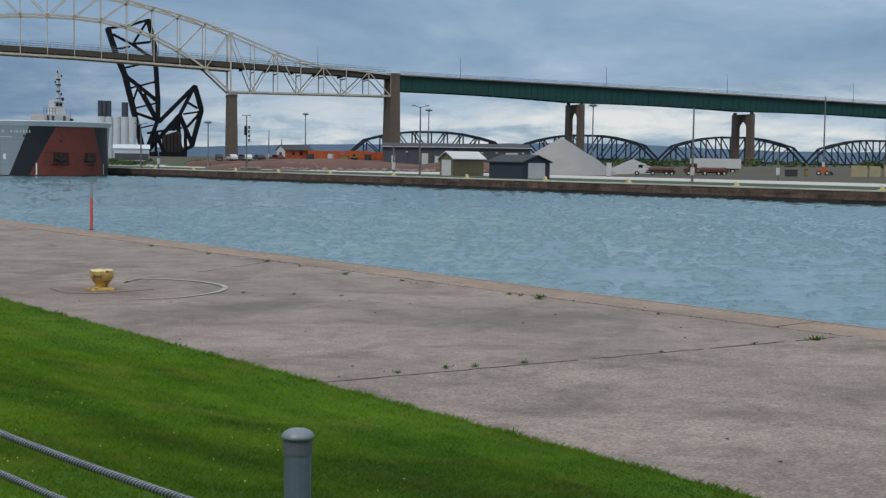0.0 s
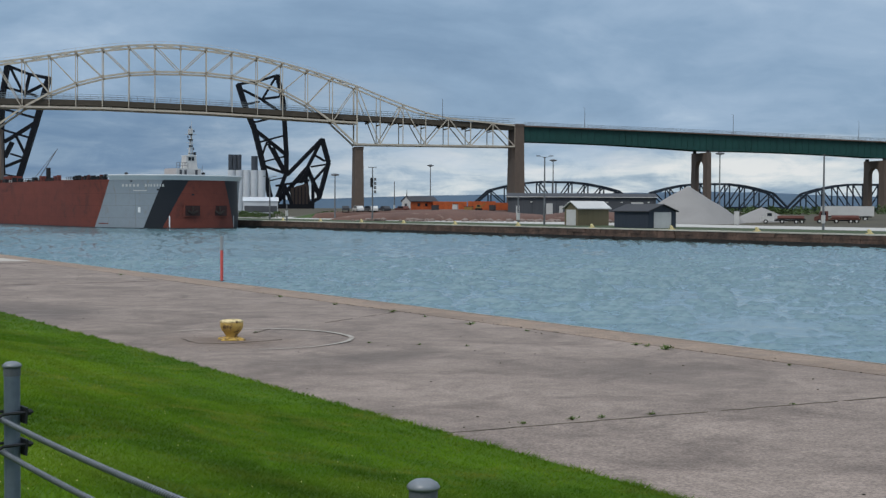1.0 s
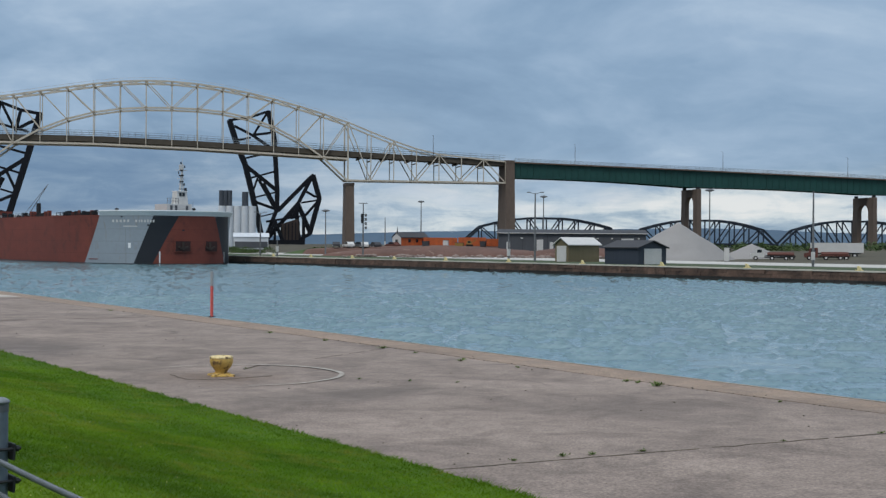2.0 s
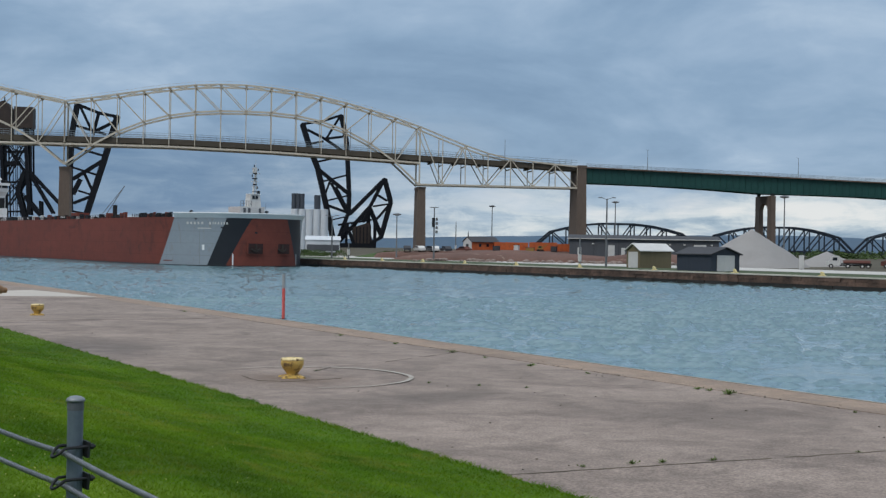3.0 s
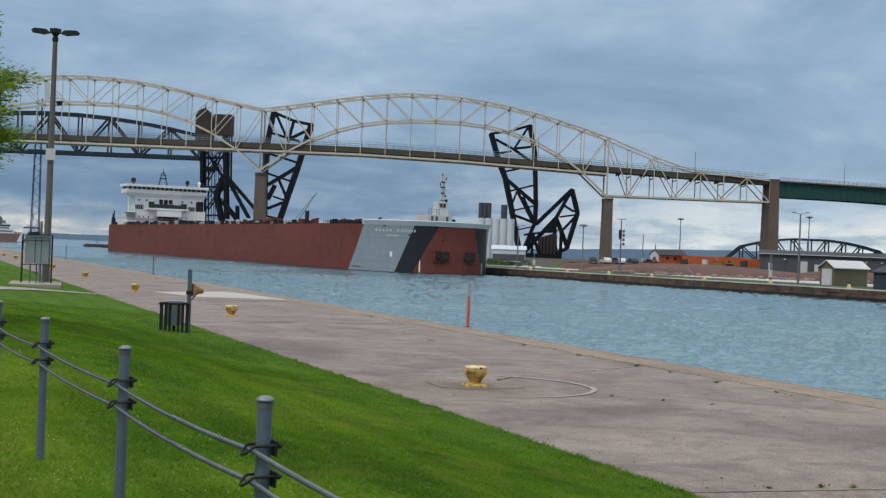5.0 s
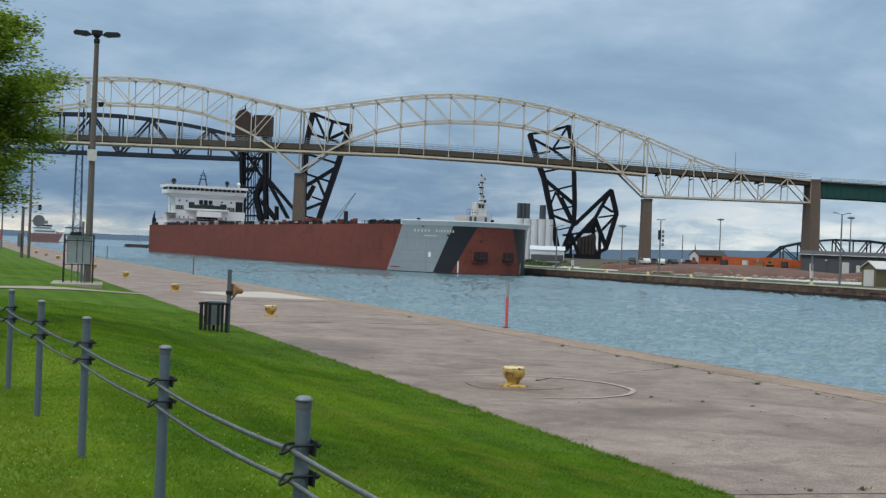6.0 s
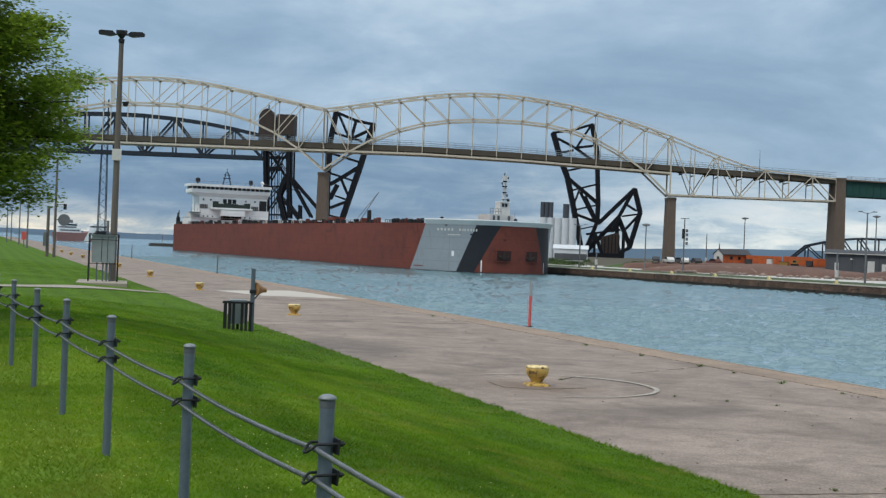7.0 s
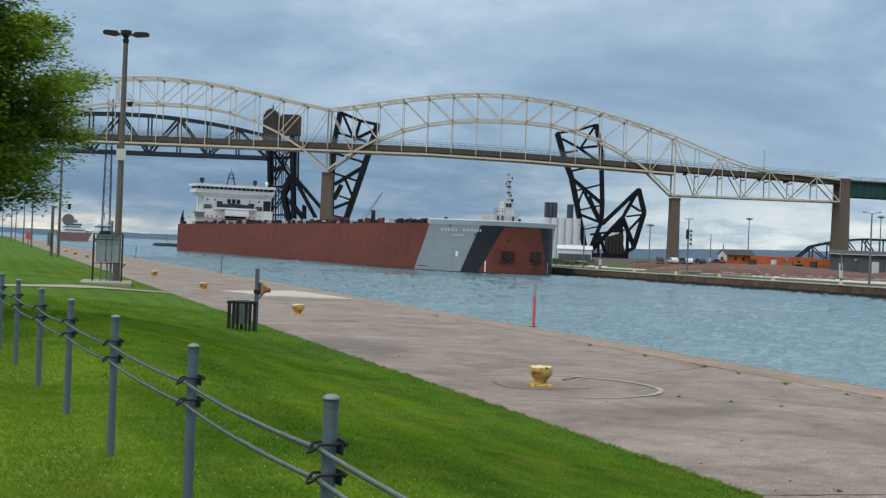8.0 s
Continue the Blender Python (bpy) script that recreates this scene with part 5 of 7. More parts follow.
TOWER_WEST_BRACES = [
    (-95.5, 38.9, -86.4, 39.2, 1.0), (-95.0, 26.3, -85.9, 26.7, 0.8), (-94.5, 14.1, -87.2, 14.4, 0.8), (-94.4, 41.8, -86.6, 30.7, 1.0),
    (-87.1, 42.0, -93.5, 28.8, 1.0), (-93.0, 16.6, -86.5, 26.6, 1.0), (-86.6, 30.7, -89.1, 22.5, 2.6), (-89.1, 22.5, -86.3, 12.0, 2.8),
    (-84.6, 30.8, -72.2, 17.5, 1.6), (-84.1, 29.2, -74.9, 13.7, 1.5), (-80.0, 18.8, -79.8, 12.7, 1.4), (-86.2, 20.2, -79.8, 12.7, 2.4),
    (-94.5, 34.0, -89.6, 34.2, 2.2),
    (-91.2, 46.5, -90.6, 12.4, 0.5), (-89.4, 46.5, -88.9, 12.4, 0.45), (-85.6, 26.0, -79.0, 24.2, 0.5), (-94.6, 20.0, -86.0, 31.0, 0.6),
    (-94.8, 32.4, -86.2, 44.5, 0.7), (-86.4, 33.0, -95.3, 45.5, 0.6), (-85.9, 20.4, -93.4, 26.3, 0.6),
]


def framework(name, label, bars_list, category="bascule bridge", shift=4.5, group="", slim=1.0):
    """A frame of heavy bars in two planes, tied across."""
    th = thing(name, FRAME @ pose(0, RAILV, 0), label, category, group)
    for a, b, c, d, w in bars_list:
        for v in (0.0, shift):
            part("chord" if w > 1.9 else "brace", beam(B(), (a, v, b), (c, v, d), w * 0.62 * slim, w * 0.8 * slim), M_RAILBLACK, th)
        if w > 1.9:
            part("cross_tie", beam(B(), (a, 0, b), (a, shift, b), 0.7), M_RAILBLACK, th)
    return th


east = framework("bascule_leaf", "raised black steel bascule bridge leaf with counterweight arm", LEAF_EAST_CHORDS + LEAF_EAST_BRACES + ARM_EAST, group="raised railway bascule leaves")
bm = B()
hexa(bm, [(51.0, -1, 3.4), (58.6, -1, 3.4), (58.6, 6, 3.4), (51.0, 6, 3.4), (50.0, -1, 10.2), (57.0, -1, 12.4), (57.0, 6, 12.4), (50.0, 6, 10.2)])
part("counterweight", bm, M_RUST, east, "rust-stained concrete counterweight")
part("pivot_base", box(B(), 37, 60, -2, 8, -1.5, 3.4), M_RAILBLACK, east)
for a, c, q, s, w in ((43.5, 2.6, 47.5, 11.6, 1.0), (47.5, 11.6, 51.0, 2.6, 1.0), (44.0, 11.2, 58.0, 13.6, 0.9), (47.5, 2.6, 47.5, 11.6, 0.8), (59.8, 3.0, 59.8, 12.4, 1.0), (54.5, 12.6, 57.6, 19.0, 1.4), (62.4, 6.0, 57.8, 3.6, 1.2)):
    for v in (-0.8, 5.2):
        part("strut", beam(B(), (a, v, c), (q, v, s), w * 0.7, w), M_RAILBLACK, east)
for q in range(5):
    part("weight_rib", box(B(), 51.4 + q * 1.5, 51.8 + q * 1.5, -1.25, -1.0, 3.4, 10.2 + q * 0.3), M_RAILBLACK, east)
framework("bascule_leaf", "raised black steel bascule bridge leaf", LEAF_WEST_CHORDS + LEAF_WEST_BRACES, group="raised railway bascule leaves")

tower = framework("lift_tower", "black steel lift bridge tower with machinery houses", TOWER_WEST_CHORDS + TOWER_WEST_BRACES, "lift bridge", 7.0, "", 0.78)
part("sheave_house", prism(B(), [(-98.6, 46), (-91.9, 46), (-91.9, 56.5), (-93.2, 58.8), (-95.2, 59.8), (-97.2, 58.8), (-98.6, 56.5)], 1, -1.5, 8), M_RUST, tower, "rounded dark sheave housing")
part("finial", tube(B(), (-95.2, 3, 59.6), (-95.2, 3, 62.6), 0.35, 0.12, 6), M_RAILBLACK, tower)
part("counterweight", box(B(), -90.8, -83.3, -1.2, 7.5, 48.8, 57.5), M_RUST, tower, "dark counterweight box")


def lift_span():
    th = thing("lift_span", FRAME @ pose(0, RAILV, 0), "raised blue-black steel truss lift span", "lift bridge")
    us = [-226 + 12.9 * k for k in range(11)]
    top = lambda u: 48.0 + 7.2 * (1 - ((u + 161) / 64) ** 2)
    lo = lambda u: 38.4
    for v in (0.0, 6.0):
        for a, b in zip(us, us[1:]):
            part("top_chord", beam(B(), (a, v, top(a)), (b, v, top(b)), 1.0, 1.3), M_TRUSSBLUE, th)
            part("bottom_chord", beam(B(), (a, v, lo(a)), (b, v, lo(b)), 1.0, 1.5), M_TRUSSBLUE, th)
        for k, u in enumerate(us):
            part("post", beam(B(), (u, v, lo(u)), (u, v, top(u)), 0.6), M_TRUSSBLUE, th)
            if k < 10:
                w = us[k + 1]
                a, b = ((u, v, lo(u)), (w, v, top(w))) if k % 2 == 0 else ((u, v, top(u)), (w, v, lo(w)))
                part("diagonal", beam(B(), a, b, 0.8), M_TRUSSBLUE, th)
    part("track_deck", box(B(), us[0], us[-1], 0.5, 5.5, 38.2, 39.4), M_TRUSSBLUE, th)


lift_span()


def camelback(u0, u1, base, crown, group="railway truss spans"):
    """Curved-top through truss of the railway bridge."""
    th = thing("railway_truss", FRAME @ pose(0, RAILV, 0), "dark blue-black camelback railway truss span", "railway bridge", group)
    n = 10
    us = [u0 + (u1 - u0) * k / n for k in range(n + 1)]
    prof = [0.0, 0.62, 0.80, 0.93, 1.0, 1.0, 1.0, 0.93, 0.80, 0.62, 0.0]
    top = [base + (crown - base) * p for p in prof]
    for v in (0.0, 5.5):
        for k in range(n):
            part("top_chord", beam(B(), (us[k], v, top[k]), (us[k + 1], v, top[k + 1]), 0.75, 0.85), M_TRUSSBLUE, th)
            if 0 < k < n:
                part("post", beam(B(), (us[k], v, base), (us[k], v, top[k]), 0.5), M_TRUSSBLUE, th)
            if 0 < k < n - 1:
                a, b = ((us[k], v, top[k]), (us[k + 1], v, base)) if k < n / 2 else ((us[k], v, base), (us[k + 1], v, top[k + 1]))
                part("diagonal", beam(B(), a, b, 0.45), M_TRUSSBLUE, th)
        part("bottom_chord", beam(B(), (u0, v, base), (u1, v, base), 0.8, 1.0), M_TRUSSBLUE, th)
    part("track_deck", box(B(), u0, u1, 0.4, 5.1, base - 0.9, base + 0.25), M_TRUSSBLUE, th)
    part("abutment", box(B(), u0 - 1.2, u0 + 1.2, -0.5, 6, -3, base - 0.9), M_PIER, th)


camelback(130.6, 204.8, 3.6, 13.9)
camelback(206.8, 279.0, 2.9, 13.7)
camelback(280.0, 358.6, 2.2, 14.1)
camelback(359.8, 438.0, 1.8, 13.9)


# ---------------------------------------------------------------- the far quay's yard
def island_z(x):
    return -0.5 + 2.0 * smooth01((x - 188) / 80)


def gable_shed(name, x0, y0, lx, ly, eave, ridge, along, wall, roof, label, door_face, door_material):
    """A small shed with a pitched roof; along: the axis of its ridge."""
    th = thing(name, pose(x0, y0, island_z(x0)), label, "shed")
    part("shell", box(B(), 0, lx, 0, ly, 0, eave), wall, th)
    o = 0.35
    if along == "y":
        part("gable", prism(B(), [(0, eave), (lx, eave), (lx / 2, ridge - 0.12)], 1, 0.0, ly), wall, th)
        for s in (0, 1):
            e = -o if s == 0 else lx + o
            part("roof_slope", hexa(B(), [(e, -o, eave - 0.15), (lx / 2, -o, ridge), (lx / 2, ly + o, ridge), (e, ly + o, eave - 0.15), (e, -o, eave + 0.0), (lx / 2, -o, ridge + 0.15), (lx / 2, ly + o, ridge + 0.15), (e, ly + o, eave + 0.0)]), roof, th)
        part("door", box(B(), lx * 0.2, lx * 0.82, -0.06, 0.05, 0.05, eave * 0.93), door_material, th)
    else:
        part("gable", prism(B(), [(0, eave), (ly, eave), (ly / 2, ridge - 0.12)], 0, 0.0, lx), wall, th)
        for s in (0, 1):
            e = -o if s == 0 else ly + o
            part("roof_slope", hexa(B(), [(-o, e, eave - 0.15), (lx + o, e, eave - 0.15), (lx + o, ly / 2, ridge), (-o, ly / 2, ridge), (-o, e, eave), (lx + o, e, eave), (lx + o, ly / 2, ridge + 0.15), (-o, ly / 2, ridge + 0.15)]), roof, th)
        part("door", box(B(), -0.06, 0.05, ly * 0.15, ly * 0.85, 0.05, eave * 0.92), door_material, th)


gable_shed("storage_shed", 154.5, 170.4, 7.2, 3.4, 3.0, 4.1, "x", M_SHEDA, M_PALE, "olive storage shed with a pale metal roof", "x", M_PALE)
gable_shed("storage_shed", 146.2, 145.4, 6.0, 7.4, 2.65, 3.6, "y", M_SHEDB, M_ROOF, "navy storage shed with a white roller door", "y", M_PALE)


def warehouse():
    th = thing("warehouse", pose(208.5, 255.5, island_z(220), 0, 0, -41.3), "long low grey metal warehouse", "warehouse")
    h = 5.0
    part("shell", box(B(), 0, 36, 0, 18, -2, h), M_METALGREY, th)
    part("roof", hexa(B(), [(-0.5, -0.5, h), (36.5, -0.5, h), (36.5, 18.5, h), (-0.5, 18.5, h), (-0.5, 9, h + 1.0), (36.5, 9, h + 1.0), (36.5, 9.2, h + 1.0), (-0.5, 9.2, h + 1.0)]), M_ROOF, th)
    part("eave_strip", box(B(), -0.5, 36.5, -0.62, -0.4, h - 0.12, h + 0.06), M_PALE, th)
    for x, w, z in ((2.0, 0.9, 2.2), (9.4, 1.6, 2.8), (12.6, 0.9, 2.2), (20.4, 0.9, 2.2), (30.0, 3.0, 3.2)):
        part("door", box(B(), x, x + w, -0.08, 0.06, 0.1, z + 0.6), M_PALE, th)
    for x in (5.5, 16.0, 24.0, 27.5, 34.0):
        part("wall_lamp", box(B(), x, x + 0.5, -0.3, 0.02, h - 1.4, h - 1.1), M_PALE, th)
    for x in (6, 12, 18, 24, 30):
        part("seam", box(B(), x - 0.06, x + 0.06, -0.05, 0.02, 0, h - 0.4), M_ROOF, th)


warehouse()


def orange_yard():
    th = thing("site_building", pose(194.6, 277.2, 1.7, 0, 0, -6), "dark-roofed orange building with a white gable end", "building")
    part("shell", box(B(), 0, 7.6, 0, 4.4, 0, 2.3), M_ORANGE, th)
    for v0, v1 in ((-0.35, 2.2), (4.75, 2.2)):
        part("roof_slope", hexa(B(), [(-0.3, v0, 2.15), (7.9, v0, 2.15), (7.9, v1, 3.45), (-0.3, v1, 3.45), (-0.3, v0, 2.3), (7.9, v0, 2.3), (7.9, v1, 3.6), (-0.3, v1, 3.6)]), M_ROOF, th)
    part("gable_end", prism(B(), [(0, 0), (4.4, 0), (4.4, 2.3), (2.2, 3.4), (0, 2.3)], 0, -0.12, -0.02), M_PALE, th)
    part("door", box(B(), -0.2, -0.12, 1.6, 2.8, 0, 1.7), M_ROOF, th)
    part("finial", tube(B(), (0.1, 2.2, 3.4), (0.1, 2.2, 5.0), 0.2, 0.04, 6), M_ROOF, th)
    for x in (2.0, 4.2, 6.2):
        part("window", box(B(), x, x + 0.7, -0.05, 0.02, 1.0, 1.8), M_GLASS, th)
    group = "orange site containers"
    for k, (x, y, w, z, mt) in enumerate(((199.5, 274.5, 8.6, 2.1, M_ORANGE), (206.5, 269.0, 7.0, 2.2, M_ORANGE), (212.0, 264.5, 6.5, 1.9, M_ORANGE))):
        c = thing("shipping_container", pose(x, y, 1.85, 0, 0, -38), "bright orange ribbed shipping container", "container", group)
        part("body", box(B(), 0, w, 0, 2.6, 0, z), mt, c)
        for q in range(int(w / 0.6)):
            part("rib", box(B(), q * 0.6 + 0.1, q * 0.6 + 0.35, -0.07, 0.01, 0.1, z - 0.1), mt, c)
    d = thing("excavator", pose(206.2, 265.6, 1.8, 0, 0, -38), "small dull yellow excavator beside the orange containers", "excavator")
    part("tracks", box(B(), 0, 2.6, 0, 1.8, 0, 0.7), M_TYRE, d)
    part("cab", hexa(B(), [(0.2, 0.1, 0.75), (2.2, 0.1, 0.75), (2.2, 1.7, 0.75), (0.2, 1.7, 0.75), (0.5, 0.2, 2.0), (1.9, 0.2, 2.0), (1.9, 1.6, 2.0), (0.5, 1.6, 2.0)]), M_PLANT, d)
    part("arm", beam(B(), (2.0, 0.9, 1.2), (3.6, 0.9, 2.4), 0.3), M_PLANT, d)
    part("cab_window", box(B(), 0.7, 1.7, 0.08, 0.14, 1.2, 1.8), M_GLASS, d)
    d.scale = (0.72, 0.72, 0.72)


orange_yard()


def heap(name, cx, cy, rx, ry, h, material, label, seed, power=1.0, turn=0.0, kind="", base=None):
    bm = B()
    n, m = 40, 12
    rows = []
    z0 = (island_z(cx) if base is None else base) - 0.6
    for j in range(m + 1):
        f = 1 - j / m
        row = []
        for k in range(n):
            a = math.tau * k / n
            w = 1 + 0.10 * noise.noise((math.cos(a) * 2 + seed, math.sin(a) * 2, f * 2))
            x, y = rx * f * w * math.cos(a), ry * f * w * math.sin(a)
            z = (h + 0.6) * (1 - f) ** power + 0.10 * h * noise.noise((x * 0.35 + seed, y * 0.35, 0.3)) * f * (1 if j else 0)
            row.append(bm.verts.new((x, y, z)))
        rows.append(row)
    for a, b in zip(rows, rows[1:]):
        for k in range(n):
            if a is rows[-2]:
                break
            bm.faces.new((a[k], a[(k + 1) % n], b[(k + 1) % n], b[k]))
    tip = bm.verts.new((0, 0, h + 0.6))
    for k in range(n):
        bm.faces.new((rows[-2][k], rows[-2][(k + 1) % n], tip))
    for v in rows[-1]:
        bm.verts.remove(v)
    return solid(name, bm, material, label, "heap", kind=kind, smooth=True, m=pose(cx, cy, z0, 0, 0, turn))


heap("gravel_mound", 197.3, 185.3, 14.5, 11.0, 7.5, M_SAND, "tall cone of pale grey gravel", 3)
heap("gravel_mound", 214.3, 181.0, 9.0, 7.0, 2.9, M_SAND, "low spreading heap of grey gravel", 9)
heap("earth_mound", 183.0, 243.0, 30.0, 9.0, 2.6, M_DIRT, "long reddish-brown earth bank", 5, 0.45, -37)
heap("earth_mound", 184.5, 257.0, 15.0, 9.0, 1.9, M_DIRT, "long reddish-brown earth bank", 15, 0.5, -37)
heap("earth_mound", 206.0, 272.5, 26.0, 14.0, 2.35, M_DIRT, "flat-topped reddish-brown earth platform", 35, 0.16, -38)
heap("earth_mound", 205.0, 222.0, 16.0, 7.0, 2.4, M_DIRT, "long reddish-brown earth bank", 25, 0.5, -39)


heap("grass_mound", 182.0, 296.0, 11.0, 7.0, 1.7, M_BUSH, "low dark green overgrown mound by the bridge pier", 45, 0.6, -35)


def rubble():
    rng = random.Random(11)
    meshes = []
    for k in range(5):
        bm = B()
        bmesh.ops.create_icosphere(bm, subdivisions=1, radius=0.5)
        for v in bm.verts:
            v.co *= rng.uniform(0.7, 1.2)
            v.co.z *= 0.7
        me = bpy.data.meshes.new("boulder")
        bm.to_mesh(me)
        bm.free()
        me.materials.append(M_ROCK)
        meshes.append(me)
    for k in range(90):
        t = rng.random()
        x, y = 154 + 44 * t + rng.uniform(-1.5, 2.5), 240 - 36 * t + rng.uniform(-2, 3)
        s = rng.uniform(0.6, 1.7)
        ob = new("boulder", meshes[k % 5])
        ob.matrix_world = pose(x, y, island_z(x) + 0.15 * s, 0, 0, rng.uniform(0, 360)) @ Matrix.Diagonal((s, s, s, 1))
        tagged(ob, "rough broken rock at the foot of the earth bank", "rock", "rubble along the earth bank")


rubble()


def wheel(parent, x, y, r, w=0.3):
    ty = part("wheel", tube(B(), (x, y - w / 2, r), (x, y + w / 2, r), r, r, 14), M_TYRE, parent)
    part("rim", tube(B(), (x, y - w / 2 - 0.02, r), (x, y + w / 2 + 0.02, r), r * 0.5, r * 0.5, 10), M_PALE, ty)


def truck(m, label, cab, body, loaded):
    th = thing("truck", m, label, "truck", "parked lorries in the yard")
    part("cab", prism(B(), [(0, 0.6), (0, 1.5), (0.9, 1.7), (1.2, 2.7), (2.9, 2.8), (2.9, 0.6)], 1, -1.1, 1.1), cab, th)
    part("windscreen", hexa(B(), [(0.93, -0.9, 1.75), (0.99, -0.9, 1.75), (0.99, 0.9, 1.75), (0.93, 0.9, 1.75), (1.12, -0.9, 2.55), (1.22, -0.9, 2.55), (1.22, 0.9, 2.55), (1.12, 0.9, 2.55)]), M_GLASS, th)
    part("side_window", box(B(), 1.4, 2.4, -1.13, -1.05, 1.75, 2.45), M_GLASS, th)
    part("chassis", box(B(), 0.3, 9.5, -0.5, 0.5, 0.55, 0.85), M_BLACK, th)
    part("bed", box(B(), 3.2, 9.6, -1.2, 1.2, 0.9, 1.15), body, th)
    if loaded:
        for k in range(4):
            part("load", tube(B(), (3.6, -0.8 + 0.5 * k, 1.35 + 0.25 * (k % 2)), (9.3, -0.8 + 0.5 * k, 1.35 + 0.25 * (k % 2)), 0.26, 0.26, 8), M_BRICK, th)
    for x in (1.1, 4.6, 7.6, 8.8):
        for y in (-1.0, 1.0):
            wheel(th, x, y, 0.5)
    th.scale = (0.88, 0.88, 0.84)


truck(pose(204.2, 172.7, island_z(204.2), 0, 0, -50), "white-cabbed flatbed lorry loaded with rusty pipes", M_PALE, M_BLACK, True)
truck(pose(209.6, 164.2, island_z(209.6), 0, 0, -50), "rusty red flatbed lorry with a pipe load", M_BRICK, M_BRICK, True)
tr = thing("box_trailer", pose(221.8, 172.2, island_z(221.8), 0, 0, -53), "pale blue-white box trailer", "trailer")
part("body", box(B(), 0, 9.2, 0, 2.5, 1.1, 3.4), M_PALE, tr)
part("skirt", box(B(), 0.5, 8.8, 0.2, 2.3, 0.8, 1.1), M_BLACK, tr)
for x in (6.5, 7.7):
    for y in (0.3, 2.2):
        wheel(tr, x, y, 0.5)
tr.scale = (1.12, 0.9, 0.86)
ldr = thing("wheel_loader", pose(222.1, 142.6, island_z(222.1), 0, 0, -56), "orange-red wheel loader parked in the yard", "loader")
part("body", prism(B(), [(0, 0.7), (0, 1.6), (1.2, 1.7), (1.3, 2.6), (2.4, 2.6), (2.6, 1.5), (3.2, 1.3), (3.2, 0.7)], 1, -0.9, 0.9), M_ORANGE, ldr)
part("bucket", prism(B(), [(3.5, 0.2), (4.4, 0.2), (4.0, 1.1), (3.5, 1.2)], 1, -1.1, 1.1), M_RUST, ldr)
for x in (0.6, 2.7):
    for y in (-0.9, 0.9):
        wheel(ldr, x, y, 0.65, 0.45)
ldr.scale = (0.72, 0.72, 0.62)
for x, y, w, z in ((217.8, 132.6, 2.8, 2.1), (219.6, 129.9, 1.9, 1.95), (221.0, 127.8, 2.6, 2.1), (222.9, 124.8, 3.2, 2.1)):
    c = thing("site_container", pose(x, y, island_z(x), 0, 0, -58), "beige steel site container", "container", "beige containers")
    part("body", box(B(), 0, w, 0, 2.4, 0, z), M_BEIGE, c)
    for q in range(int(w / 0.4)):
        part("rib", box(B(), 0.1 + q * 0.4, 0.25 + q * 0.4, -0.06, 0.0, 0.1, z - 0.1), M_BEIGE, c)
    part("door_bar", box(B(), w * 0.48, w * 0.52, -0.05, 0.01, 0.1, z - 0.1), M_ROOF, c)
for x, y, w, h, mt, lb in ((197.0, 271.6, 1.6, 1.2, M_ROOF, "dark steel skip"), (201.3, 268.6, 1.2, 1.5, M_PALE, "pale upright tank"), (203.4, 266.4, 2.0, 0.9, M_PLANT, "ochre plant trailer"), (208.3, 262.6, 1.4, 1.3, M_ROOF, "dark steel skip"), (214.2, 144.1, 2.2, 1.2, M_ROOF, "dark steel skip"), (190.7, 167.5, 0.9, 2.6, M_PALE, "pale upright tank"), (216.6, 141.4, 0.5, 1.2, M_PLANT, "dull ochre hydrant post")):
    c = thing("yard_unit", pose(x, y, island_z(x) if y < 200 else 1.75, 0, 0, -50), lb + " in the yard", "yard equipment")
    part("body", box(B(), 0, w, 0, 1.4, 0.1, h), mt, c)
    part("lid", box(B(), -0.05, w + 0.05, -0.05, 1.45, h, h + 0.1), M_ROOF, c)
    part("skid", box(B(), 0.1, w - 0.1, 0.1, 1.3, 0, 0.1), M_BLACK, c)


def parked_car(m, body):
    th = thing("parked_car", m, "small parked car seen across the canal", "car", "cars parked on the quay")
    part("body", prism(B(), [(0, 0.3), (0, 0.85), (1.0, 0.95), (1.6, 1.45), (3.2, 1.45), (3.9, 0.95), (4.3, 0.85), (4.3, 0.3)], 1, -0.85, 0.85), body, th)
    part("windows", prism(B(), [(1.15, 0.98), (1.68, 1.38), (3.1, 1.38), (3.65, 0.98)], 1, -0.87, 0.87), M_GLASS, th)
    for x in (0.8, 3.4):
        for y in (-0.75, 0.75):
            wheel(th, x, y, 0.32, 0.2)


heap("earth_mound", 187.0, 285.0, 15.0, 8.0, 2.0, M_DIRT, "levelled reddish earth bank used for parking", 55, 0.16, -35)
for k, (x, y) in enumerate(((181.6, 287.4), (183.4, 285.6), (185.6, 284.8), (187.6, 283.6), (190.0, 283.4), (193.0, 280.9))):
    parked_car(pose(x, y, 1.28, 0, 0, -120 + 17 * (k % 3)), (M_ROOF, M_PALE, M_METALGREY, M_PALE, M_ROOF, M_BRICK)[k])


